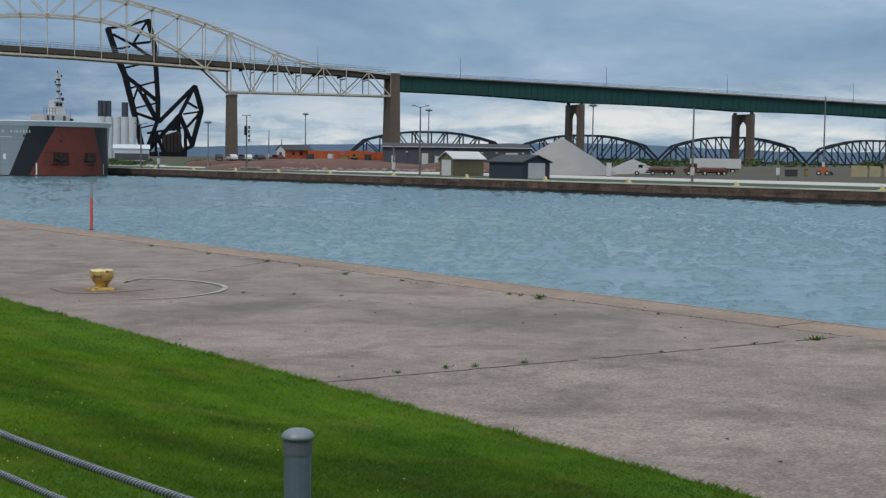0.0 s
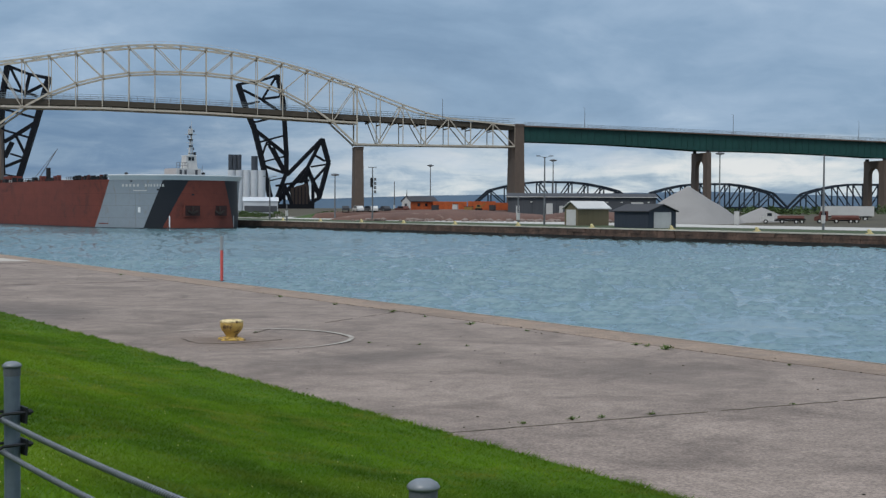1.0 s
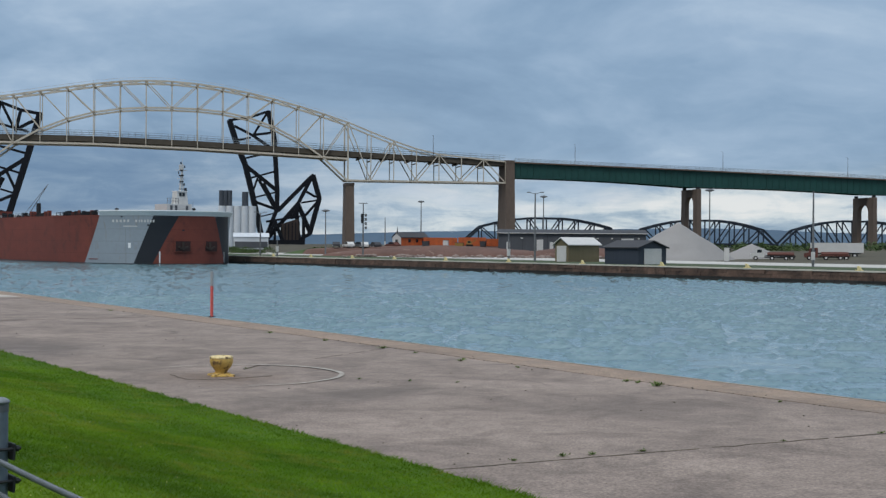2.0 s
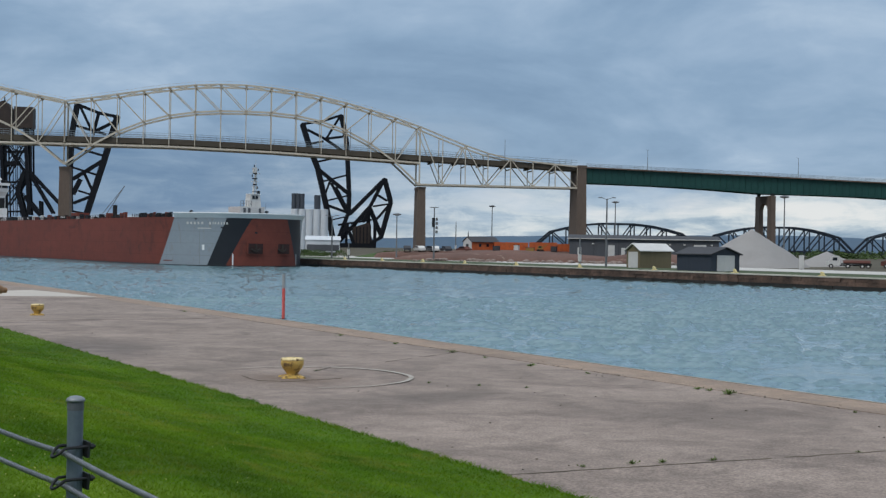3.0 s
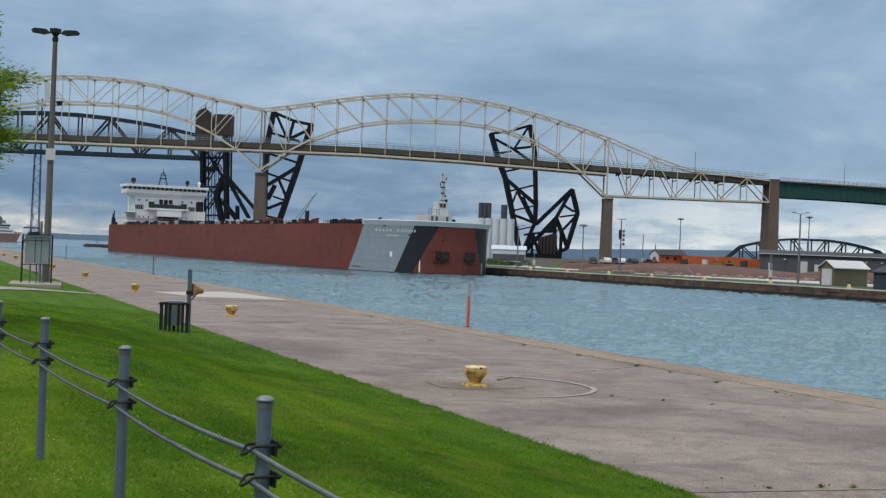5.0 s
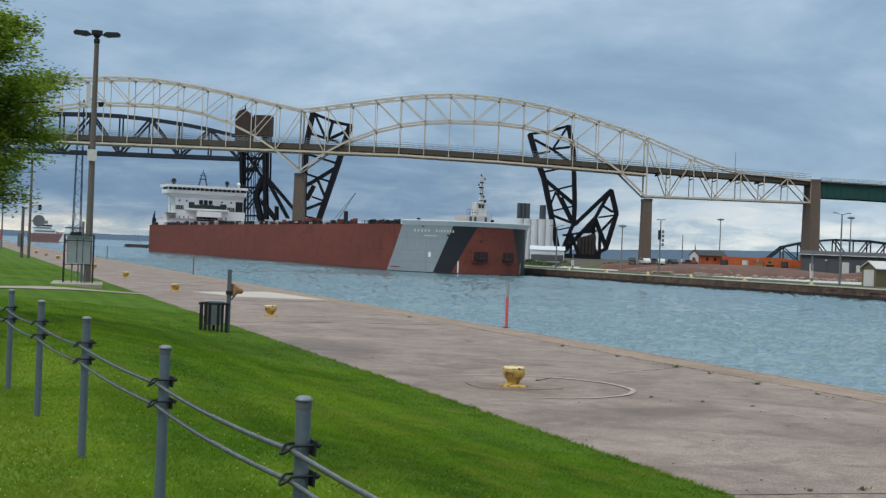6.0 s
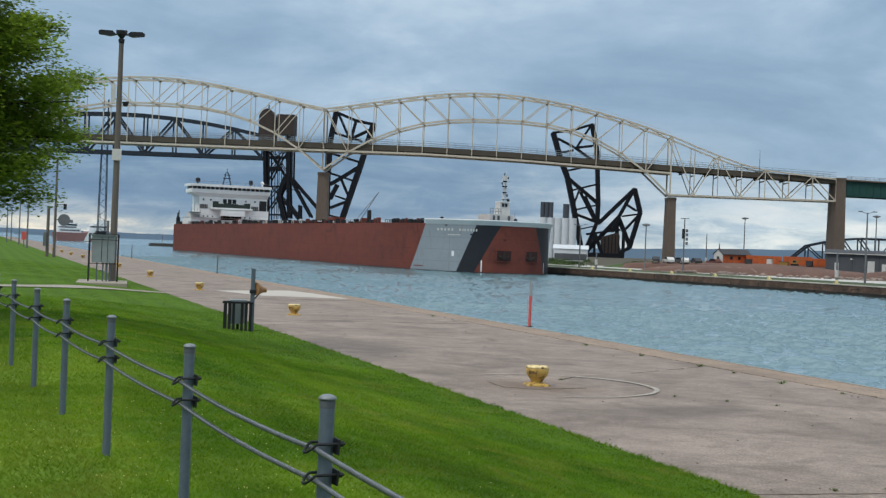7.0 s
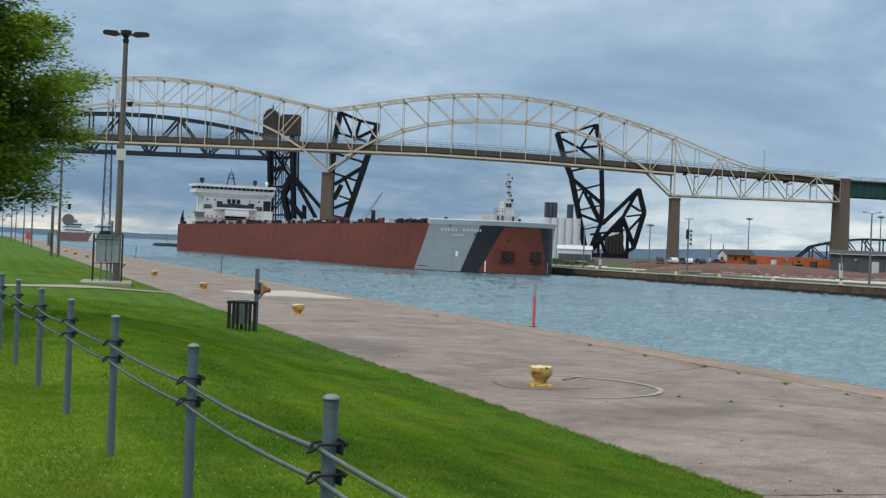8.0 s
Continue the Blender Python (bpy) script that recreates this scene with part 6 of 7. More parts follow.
def silos():
    th = thing("silo_block", pose(195.0, 372.5, 0, 0, 0, -28), "pale concrete silo block with dark tanks on top", "silo")
    for k in range(5):
        part("silo", tube(B(), (k * 2.3 - 1.0, 0, 0), (k * 2.3 - 1.0, 0, 13.6), 1.2, 1.2, 16), M_SILO, th)
    for k in range(3):
        part("tank", tube(B(), (k * 1.3 - 1.3, 0, 13.6), (k * 1.3 - 1.3, 0, 18.4), 0.72, 0.72, 14), M_SILODARK, th)
    part("tank", tube(B(), (6.0, 0, 13.6), (6.0, 0, 18.0), 1.0, 1.0, 14), M_SILODARK, th)
    b = thing("quay_shed", pose(188.0, 353.6, 0.4, 0, 0, -28), "long white shed below the silos", "shed")
    part("shell", box(B(), 0, 10, 0, 6, 0, 3.6), M_SILO, b)
    part("roof", prism(B(), [(-0.3, 3.6), (6.3, 3.6), (3, 4.8)], 0, -0.3, 10.3), M_SILO, b)
    part("band", box(B(), 0.2, 9.8, -0.06, 0.02, 0.3, 2.2), M_METALGREY, b)


silos()


def yard_lamp(x, y, h, kind, z=None):
    z = island_z(x) if z is None else z
    th = thing("yard_lamp", pose(x, y, z, 0, 0, -40), "tall grey lamp pole on the far quay", "lamp post", "lamp poles on the far quay")
    part("pole", tube(B(), (0, 0, 0), (0, 0, h), 0.2, 0.11, 8), M_POLE, th)
    if kind == "twin":
        for s in (-1, 1):
            part("arm", tube(B(), (0, 0, h - 0.15), (1.0 * s, 0, h + 0.15), 0.06, 0.05, 6), M_POLE, th)
            part("head", box(B(), min(0.8 * s, 1.5 * s), max(0.8 * s, 1.5 * s), -0.15, 0.15, h + 0.08, h + 0.24), M_POLE, th)
    elif kind == "ring":
        part("head", lathe(B(), [(0.2, h - 0.3), (1.0, h - 0.1), (1.0, h + 0.12), (0.3, h + 0.35)], 10), M_POLE, th)
    elif kind == "signal":
        part("head", box(B(), -0.9, 0.9, -0.12, 0.12, h - 0.05, h + 0.1), M_POLE, th)
        part("signal_box", box(B(), -0.45, 0.15, -0.3, 0.3, h - 4.2, h - 2.2), M_BLACK, th)
        for q in range(4):
            part("insulator", tube(B(), (0.55, 0, h - 2.2 - q * 0.9), (0.55, 0, h - 2.8 - q * 0.9), 0.25, 0.25, 8), M_POLE, th)
    else:
        part("band", tube(B(), (0, 0, 1.0), (0, 0, 2.2), 0.3, 0.3, 8), M_PALE, th)


for x, y, h, kind in ((154.8, 179.5, 12.0, "twin"), (240.0, 274.8, 14.4, "ring"), (226.2, 203, 14.3, "ring"), (161.4, 124.8, 11.1, "plain"), (231.4, 147, 15.0, "plain"),
                      (239.9, 331.3, 14.2, "ring"), (157.5, 238.5, 11.4, "signal"), (174.1, 280.3, 10.8, "ring"), (145.9, 262.2, 9.5, "twin"), (143.6, 173.2, 5.0, "plain"),
                      (190.2, 129.4, 5.1, "plain"), (237.1, 346.6, 9.6, "plain"), (141.5, 247.0, 3.5, "plain")):
    yard_lamp(x, y, h, kind)


def quay_bollard(y):
    th = thing("quay_bollard", pose(QX + 0.9, y, -0.42), "small pale yellow mooring hook on the far quay", "bollard", "bollards on the far quay")
    part("base", box(B(), -0.3, 0.3, -0.4, 0.4, 0, 0.1), M_YELLOWPALE, th)
    part("horn", prism(B(), [(-0.32, 0.1), (-0.08, 0.5), (0.14, 0.58), (0.24, 0.48), (0.17, 0.1)], 0, -0.15, 0.15), M_YELLOWPALE, th)


M_YELLOWPALE = surface("pale_yellow_paint", (0.62, 0.53, 0.26), (0.50, 0.42, 0.2), 0.7, big=2, fine=10)
for qy in (80.5, 100.5, 118.0, 133.5, 150.0, 167.5, 184.5, 200.0, 214.0, 229.0, 244.0):
    quay_bollard(qy)


def shrubs():
    rng = random.Random(4)
    vs, fs = [], []
    for k in range(34):
        x, y = (170 + rng.uniform(-3, 3), 308 + rng.uniform(-5, 12)) if k < 9 else (181.0 + rng.uniform(-4.5, 3.5), 293.5 + rng.uniform(-3.5, 3))
        r, h = rng.uniform(1.2, 3.4), rng.uniform(0.8, 1.9)
        for q in range(260):
            a, e, s = rng.uniform(0, math.tau), rng.uniform(0, 1.5), rng.uniform(0.75, 1.05)
            c = Vector((x + r * s * math.cos(a) * math.cos(e), y + r * s * math.sin(a) * math.cos(e), island_z(x) + h * s * math.sin(e)))
            d = 0.28
            b = len(vs)
            for _ in range(3):
                vs.append(c + Vector((rng.uniform(-d, d), rng.uniform(-d, d), rng.uniform(-d, d))))
            fs.append((b, b + 1, b + 2))
    me = bpy.data.meshes.new("shrubs")
    me.from_pydata([tuple(v) for v in vs], [], fs)
    me.materials.append(M_BUSH)
    tagged(new("shrubs", me), "low green shrubs below the bridges", "shrubs", kind="stuff")


shrubs()


def yard_scrub():
    rng = random.Random(14)
    vs, fs = [], []
    for k in range(150):
        t = rng.random()
        x, y = 236 + 90 * t + rng.uniform(-6, 10), 230 - 120 * t + rng.uniform(-10, 10)
        r, h = rng.uniform(1.5, 4.0), rng.uniform(0.8, 2.0)
        for q in range(90):
            a, e, s = rng.uniform(0, math.tau), rng.uniform(0, 1.5), rng.uniform(0.7, 1.05)
            c = Vector((x + r * s * math.cos(a) * math.cos(e), y + r * s * math.sin(a) * math.cos(e), island_z(x) + h * s * math.sin(e)))
            d = 0.5
            b = len(vs)
            for _ in range(3):
                vs.append(tuple(c + Vector((rng.uniform(-d, d), rng.uniform(-d, d), rng.uniform(-d, d) * 0.6))))
            fs.append((b, b + 1, b + 2))
    me = bpy.data.meshes.new("scrub")
    me.from_pydata(vs, [], fs)
    me.materials.append(M_BUSH)
    tagged(new("scrub", me), "dark low scrub behind the yard", "scrub", kind="stuff")


yard_scrub()


def far_land():
    """Low wooded hills along the horizon; their blue haze is in the material's colour."""
    def ridge(name, az0, az1, dist, lo, hi, seed):
        bm = B()
        n = 90
        rows = []
        for k in range(n + 1):
            a = radians(az0 + (az1 - az0) * k / n)
            f = math.sin(math.pi * k / n) ** 0.35
            h = (lo + (hi - lo) * (0.5 + 0.5 * noise.noise((k * 0.06 + seed, 1.7, 0))) + 2.0 * noise.noise((k * 0.6, seed, 0))) * f
            rows.append([bm.verts.new((d * math.sin(a), d * math.cos(a), z)) for d, z in ((dist, -2.6), (dist + 60, h * 0.75 - 1), (dist + 200, h), (dist + 420, h * 0.6), (dist + 600, -3))])
        for a, b in zip(rows, rows[1:]):
            for k in range(4):
                bm.faces.new((a[k], b[k], b[k + 1], a[k + 1]))
        solid(name, bm, M_HILL, "low wooded hills on the horizon, tinted blue-grey by haze", "hills", kind="structure", smooth=True)
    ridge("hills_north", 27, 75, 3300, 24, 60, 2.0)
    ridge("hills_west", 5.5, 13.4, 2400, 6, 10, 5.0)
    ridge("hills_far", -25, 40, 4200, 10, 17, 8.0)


far_land()


def distant_boat():
    th = thing("distant_ship", pose(122.3, 891, WATER, 0, 0, 8), "distant red ship paled by haze, with a white house and mast", "ship")
    part("hull", prism(B(), [(-11, 0), (19, 0), (22, 7.0), (9, 7.0), (8, 5.4), (-12, 5.4)], 1, -6, 6), M_HAZERED, th)
    part("bow_band", prism(B(), [(11, 0.2), (19.1, 0.2), (22.1, 7.1), (14, 7.1)], 1, -6.1, 6.1), M_HULLBLACK, th)
    part("bow_band", prism(B(), [(5.5, 0.2), (9.5, 0.2), (13, 7.1), (9.0, 7.1)], 1, -6.1, 6.1), M_WHITE, th)
    part("house", box(B(), -10.5, 4, -5, 5, 5.4, 8.4), M_WHITE, th)
    part("house_windows", box(B(), -9.5, 3, -5.1, -4.9, 6.4, 7.2), M_POLE, th)
    part("bridge", box(B(), -9, 1.5, -5, 5, 9.2, 11.6), M_WHITE, th)
    part("bridge_base", box(B(), -8.5, 1, -4.6, 4.6, 8.4, 9.2), M_POLE, th)
    part("windows", box(B(), -8.8, 1.3, -5.1, -4.9, 9.9, 10.8), M_GLASS, th)
    part("funnel", box(B(), -2.5, -0.5, -1.5, 1.5, 11.6, 13.6), M_POLE, th)
    part("forward_house", box(B(), 10, 21, -4, 4, 7.1, 9.2), M_WHITE, th)
    part("forward_bridge", box(B(), 12, 22, -4.4, 4.4, 10.2, 11.6), M_WHITE, th)
    part("forward_windows", box(B(), 12.5, 21, -4, 4, 9.2, 10.2), M_ROOF, th)
    part("forward_top", box(B(), 15, 20, -3, 3, 11.6, 14.2), M_WHITE, th)
    part("mast", tube(B(), (17.5, 0, 14.2), (17.5, 0, 20), 0.3, 0.15, 6), M_POLE, th)
    part("mast", tube(B(), (-6, 0, 11.6), (-6, 0, 16), 0.3, 0.15, 6), M_POLE, th)
    t = thing("lattice_mast", pose(93.4, 592.7, WATER, 0, 0, 0), "tall slender blue-grey lattice mast", "mast")
    bm = B()
    for a in ((-1.7, -1.7), (1.7, -1.7), (1.7, 1.7), (-1.7, 1.7)):
        part("leg", tube(B(), (a[0], a[1], 0), (a[0] * 0.55, a[1] * 0.55, 63.5), 0.2, 0.16, 6), M_TRUSSBLUE, t)
    for k in range(24):
        z0, z1 = k * 2.6, k * 2.6 + 2.6
        s0, s1 = 1.7 - 0.77 * z0 / 63.5, 1.7 - 0.77 * z1 / 63.5
        sg = 1 if k % 2 else -1
        part("lacing", beam(B(), (-s0 * sg, -s0, z0), (s1 * sg, -s1, z1), 0.16), M_TRUSSBLUE, t)
    bm.free()
    part("platform", box(B(), -2.4, 2.4, -2.4, 2.4, 8.0, 8.4), M_POLE, t)
    part("base", box(B(), -3, 3, -3, 3, -1, 1.2), M_PIER, t)
    w = thing("breakwater", pose(141, 687, WATER), "low dark breakwater beyond the stern", "breakwater")
    part("body", hexa(B(), [(-9, -3, -1), (12, -3, -1), (12, 3, -1), (-9, 3, -1), (-8, -2, 1.6), (12, -2, 1.6), (12, 2, 1.6), (-8, 2, 1.6)]), M_QUAYWET, w)
    part("beacon", tube(B(), (-2, 0, 1.6), (-2, 0, 6.5), 0.16, 0.1, 6), M_POLE, w)
    c = thing("crane_boom", pose(187.0, 527.8, -1.0, 0, 0, -20), "slender lattice crane boom rising behind the ship", "crane")
    for v in (-0.5, 0.5):
        part("boom", beam(B(), (-3, v, 6), (9.0, v, 26), 0.28), M_POLE, c)
        part("boom", beam(B(), (-4.4, v, 8), (9.0, v, 26), 0.18), M_POLE, c)
    part("body", box(B(), -6, 1, -1.5, 1.5, 0, 6.5), M_YELLOW, c)


distant_boat()


# ---------------------------------------------------------------- on the near pier
def edge_stake(x, y, h, red):
    th = thing("edge_marker", pose(x, y, 0.01), "thin red and grey marker stake at the pier's edge" if red else "thin grey marker stake at the pier's edge", "marker post", "marker stakes along the pier")
    part("lower_pole", tube(B(), (0, 0, 0), (0, 0, h * 0.68), 0.052, 0.052, 12), M_RED if red else M_POLE, th)
    part("upper_pole", tube(B(), (0, 0, h * 0.68), (0, 0, h), 0.055, 0.055, 12), M_PALEPIPE if red else M_POLE, th)
    part("base_plate", box(B(), -0.09, 0.09, -0.09, 0.09, 0, 0.02), M_BLACK, th)


M_PALEPIPE = surface("grey_pipe", (0.36, 0.37, 0.38), (0.26, 0.27, 0.28), 0.6, big=3, fine=20)
edge_stake(21.21, 41.47, 1.56, True)
edge_stake(24.6, 100.5, 1.5, False)
edge_stake(28.3, 157.0, 1.5, False)
edge_stake(31.0, 205.0, 1.5, True)


def bollard_ring():
    """Worn painted outline and a slab joint round the large bollard."""
    bm = B()
    c, radius = Vector((12.4, 23.32)), 2.1
    n = 140
    rows = []
    for k in range(n + 1):
        a = -0.36 + 3.7 * k / n
        # paint is worn thinner towards both ends
        w = (0.024 + 0.034 * math.sin(math.pi * k / n) ** 2) * (1 + 0.25 * noise.noise((k * 0.35, 0, 0)))
        q = Vector((math.sin(a), -math.cos(a)))
        o = c + q * (radius + 0.03 * noise.noise((k * 0.08, 2.0, 0)))
        rows.append([bm.verts.new((o.x - q.x * w, o.y - q.y * w, 0.016)), bm.verts.new((o.x + q.x * w, o.y + q.y * w, 0.016))])
    for a, b in zip(rows, rows[1:]):
        bm.faces.new((a[0], b[0], b[1], a[1]))
    solid("painted_ring", bm, M_PAINTRING, "worn pale painted ring round the yellow bollard", "floor marking", kind="structure")
    bm = B()
    def crack(a, b, w, seed):
        a, b = Vector(a), Vector(b)
        n = max(2, int((b - a).length / 0.12))
        q = Vector((a.y - b.y, b.x - a.x)).normalized()
        pts = [a.lerp(b, k / n) + q * 0.05 * noise.noise((k * 0.4, seed, 0)) for k in range(n + 1)]
        for k, (p, s) in enumerate(zip(pts, pts[1:])):
            if noise.noise((k * 0.22, seed + 5.0, 0)) > -0.28:
                beam(bm, (p.x, p.y, 0.013), (s.x, s.y, 0.013), w * (1 + 0.6 * noise.noise((k * 0.9, seed, 3))), 0.006)
    pts = [(11.35, 23.9), (11.24, 22.95), (11.7, 22.55), (12.9, 22.7)]
    for k, (a, b) in enumerate(zip(pts, pts[1:])):
        crack(a, b, 0.016, k)
    for k, (a, b) in enumerate((((15.6, 25.5), (18.6, 27.1)), ((13.1, 24.2), (13.8, 24.8)))):
        crack(a, b, 0.010 + 0.018 * k, 9 + k)
    crack((8.75, 12.32), (17.6, 10.88), 0.026, 21)
    solid("crack", bm, M_JOINT, "dark hairline cracks in the pier's concrete", "crack", kind="structure")
    bm = B()
    v = [bm.verts.new((x, y, 0.018)) for x, y in ((17.3, 61.9), (19.7, 61.0), (21.3, 60.4), (21.2, 66.0), (20.9, 69.2), (16.3, 66.7))]
    bm.faces.new(v)
    solid("repair_patch", bm, M_PATCH, "pale concrete repair patch on the pier", "patch", kind="structure")


bollard_ring()


def weed(x, y, size, seed):
    rng = random.Random(seed)
    bm = B()
    root = bm.verts.new((0, 0, 0))
    for k in range(34):
        a, l = rng.uniform(0, math.tau), size * rng.uniform(0.4, 1.0)
        e = rng.uniform(0.25, 1.25)
        ox, oy = rng.gauss(0, size * 0.5), rng.gauss(0, size * 0.35)
        d = Vector((math.cos(a) * math.cos(e), math.sin(a) * math.cos(e), math.sin(e))) * l
        s = Vector((-math.sin(a), math.cos(a), 0)) * l * 0.16
        o = Vector((ox, oy, 0))
        p = [root, bm.verts.new(o + d * 0.55 - s), bm.verts.new(o + d), bm.verts.new(o + d * 0.55 + s)]
        bm.faces.new(p)
    solid("weed", bm, M_WEED, "small green weed growing in a joint of the pier", "weed", "weeds in the pier's joints", m=pose(x, y, 0.0))


for k, (x, y, s) in enumerate(((18.05, 23.4, 0.10), (17.9, 17.3, 0.14), (18.0, 18.2, 0.08), (18.0, 17.9, 0.07), (18.55, 27.2, 0.10), (18.9, 33.4, 0.09), (17.1, 10.9, 0.12), (16.0, 11.2, 0.06), (11.0, 12.2, 0.07), (11.4, 12.1, 0.06),
                               (12.1, 11.95, 0.06), (14.6, 20.5, 0.05), (15.2, 19.8, 0.05), (14.0, 21.3, 0.05), (19.9, 47.0, 0.09), (13.2, 24.3, 0.05), (18.4, 25.6, 0.06), (18.7, 30.1, 0.08), (18.1, 21.5, 0.06), (17.8, 14.4, 0.05), (14.3, 11.5, 0.04), (10.3, 12.3, 0.05))):
    weed(x, y, s, k)
rngp = random.Random(2)
bm = B()
for k in range(420):
    y = rngp.uniform(4, 60)
    x = pier_edge(y) - 1.235 + rngp.gauss(0, 0.02) if k % 3 else rngp.uniform(lawn_edge(y) + 0.1, pier_edge(y) - 0.1)
    s = rngp.uniform(0.005, 0.014)
    box(bm, x - s, x + s, y - s, y + s, 0.004, 0.004 + s)
solid("grit", bm, M_JOINT, "dark grit and dirt scattered over the pier", "grit", kind="stuff")


def call_box():
    th = thing("call_post", pose(9.98, 36.85, 0.02, 0, 0, -15), "grey steel post with a tan loudspeaker horn", "loudspeaker post")
    part("post", box(B(), 0.02, 0.14, -0.06, 0.06, 0, 1.8), M_GALV, th)
    part("horn_bell", tube(B(), (0.17, -0.04, 1.23), (0.33, 0.06, 1.21), 0.185, 0.10, 16), M_HORN, th, "tan loudspeaker horn")
    part("horn_driver", tube(B(), (0.33, 0.06, 1.21), (0.44, 0.12, 1.20), 0.085, 0.075, 10), M_HORN, th)
    part("bracket", tube(B(), (0.14, 0, 0.95), (0.3, 0.05, 1.14), 0.02, 0.02, 8), M_GALV, th)
    part("clamp", box(B(), -0.01, 0.17, -0.09, 0.09, 1.1, 1.2), M_BLACK, th)
    b = thing("litter_bin", pose(9.68, 37.0, 0.03, 0, 0, -15), "black slatted litter bin round a grey cabinet on the lawn's edge", "litter bin")
    part("cabinet", box(B(), -0.2, 0.28, -0.2, 0.2, 0.22, 0.86), M_BOXGREY, b, "grey-green cabinet")
    part("lid", box(B(), -0.26, 0.3, -0.25, 0.25, 0.86, 0.9), M_BOXGREY, b)
    for k in range(7):
        for y in (-0.3, 0.3):
            if k in (3,) and y < 0:
                continue
            part("slat", box(B(), -0.43 + k * 0.135, -0.34 + k * 0.135, y - 0.015, y + 0.015, 0.02, 0.82), M_BLACK, b)
    for k in range(4):
        for x in (-0.43, 0.46):
            part("slat", box(B(), x - 0.015, x + 0.015, -0.26 + k * 0.15, -0.16 + k * 0.15, 0.02, 0.82), M_BLACK, b)
    bm = B()
    for y in (-0.32, 0.32):
        beam(bm, (-0.46, y, 0.82), (0.49, y, 0.82), 0.05)
    for x in (-0.46, 0.49):
        beam(bm, (x, -0.32, 0.82), (x, 0.32, 0.82), 0.05)
    part("rim", bm, M_BLACK, b)
    b.scale = (0.86, 0.9, 1.0)


call_box()


def park_lamp():
    th = thing("lamp_post", pose(11.68, 70.1, 0.25, 0, 0, -13), "tall brown lamp pole with two flat heads", "lamp post")
    part("pole", tube(B(), (0, 0, 0), (0, 0, 13.6), 0.21, 0.13, 14), M_WOOD, th)
    part("neck", lathe(B(), [(0.13, 13.5), (0.17, 13.6), (0.17, 13.75), (0.1, 13.8), (0.26, 14.02), (0.28, 14.24), (0.1, 14.28)], 12), M_BLACK, th)
    part("hub", box(B(), -0.3, 0.3, -0.22, 0.22, 14.0, 14.24), M_BLACK, th)
    for s in (-1, 1):
        part("head", prism(B(), [(0.3 * s, 14.0), (0.6 * s, 13.9), (1.25 * s, 13.98), (1.3 * s, 14.1), (1.15 * s, 14.2), (0.5 * s, 14.18)], 1, -0.22, 0.22), M_BLACK, th, "flat dark lamp head")
    part("sign_plate", box(B(), -0.26, 0.26, -0.26, -0.2, 6.85, 7.5), M_PALE, th, "white plate strapped to the pole")
    part("camera_box", tube(B(), (0.36, 0, 9.95), (0.36, 0, 10.2), 0.12, 0.19, 10), M_BLACK, th)
    part("bracket", beam(B(), (-0.3, 0, 10.35), (0.65, 0, 10.35), 0.07), M_PALE, th)
    part("antenna", box(B(), -0.42, -0.22, -0.1, 0.1, 10.2, 11.2), M_PALE, th)
    part("conduit", tube(B(), (-0.33, -0.1, 0), (-0.33, -0.1, 3.4), 0.07, 0.07, 8), M_POLE, th)
    th.scale = (0.905, 0.905, 0.905)
    c = thing("switch_cabinet", pose(11.02, 69.0, 0.25, 0, 0, -13), "grey-green switch cabinet in a pipe frame", "cabinet")
    part("body", box(B(), -0.55, 0.55, -0.22, 0.22, 0.95, 2.28), M_BOXGREY, c)
    part("hood", box(B(), -0.6, 0.6, -0.28, 0.28, 2.28, 2.36), M_BOXGREY, c)
    part("door_seam", box(B(), -0.09, -0.06, -0.235, -0.22, 1.0, 2.24), M_BLACK, c)
    part("door_seam", box(B(), 0.2, 0.23, -0.235, -0.22, 1.0, 2.24), M_ROOF, c)
    for x in (-0.7, 0.72):
        for y in (-0.32, 0.32):
            part("frame_leg", tube(B(), (x, y, 0), (x, y, 2.4), 0.024, 0.024, 8), M_BLACK, c)
    for z in (0.9, 2.1, 2.4):
        part("frame_rail", beam(B(), (-0.7, -0.32, z), (0.72, -0.32, z), 0.035), M_BLACK, c)
    for x in (-0.3, 0.0, 0.2, 0.35):
        part("conduit", tube(B(), (x, 0, 0), (x, 0, 0.96), 0.035, 0.035, 8), M_GALV, c)
    part("cable_loop", tube(B(), (-0.15, -0.05, 0.55), (0.1, -0.05, 0.5), 0.03, 0.03, 6), M_GALV, c)
    bm = B()
    box(bm, -1.23, 1.25, -2.2, 2.0, -0.3, 0.23)
    bmesh.ops.bevel(bm, geom=list(bm.edges), offset=0.03, segments=1, affect="EDGES")
    solid("plinth", bm, M_KERB, "low concrete plinth under the lamp and cabinet", "plinth", kind="structure", m=pose(11.05, 69.3, 0.02, 0, 0, -10))


park_lamp()


def cross_path():
    bm = B()
    def mid(t):
        x = 2.0 + 10.9 * t
        q = max(x, 3.6) - 8
        return x, 59.82 + 1.322 * q - 0.0385 * q ** 3
    rows = []
    for k in range(50):
        x, y = mid(k / 49)
        row = []
        for q in (-0.9, -0.3, 0.3, 0.9):
            xx, yy = x - q * 0.25, y + q
            row.append(bm.verts.new((xx, yy, lawn_height(xx, yy) + 0.03)))
        rows.append(row)
    for a, b in zip(rows, rows[1:]):
        for k in range(3):
            bm.faces.new((a[k], a[k + 1], b[k + 1], b[k]))
    solid("footpath", bm, M_KERB, "narrow concrete footpath across the lawn", "path", kind="structure")


cross_path()


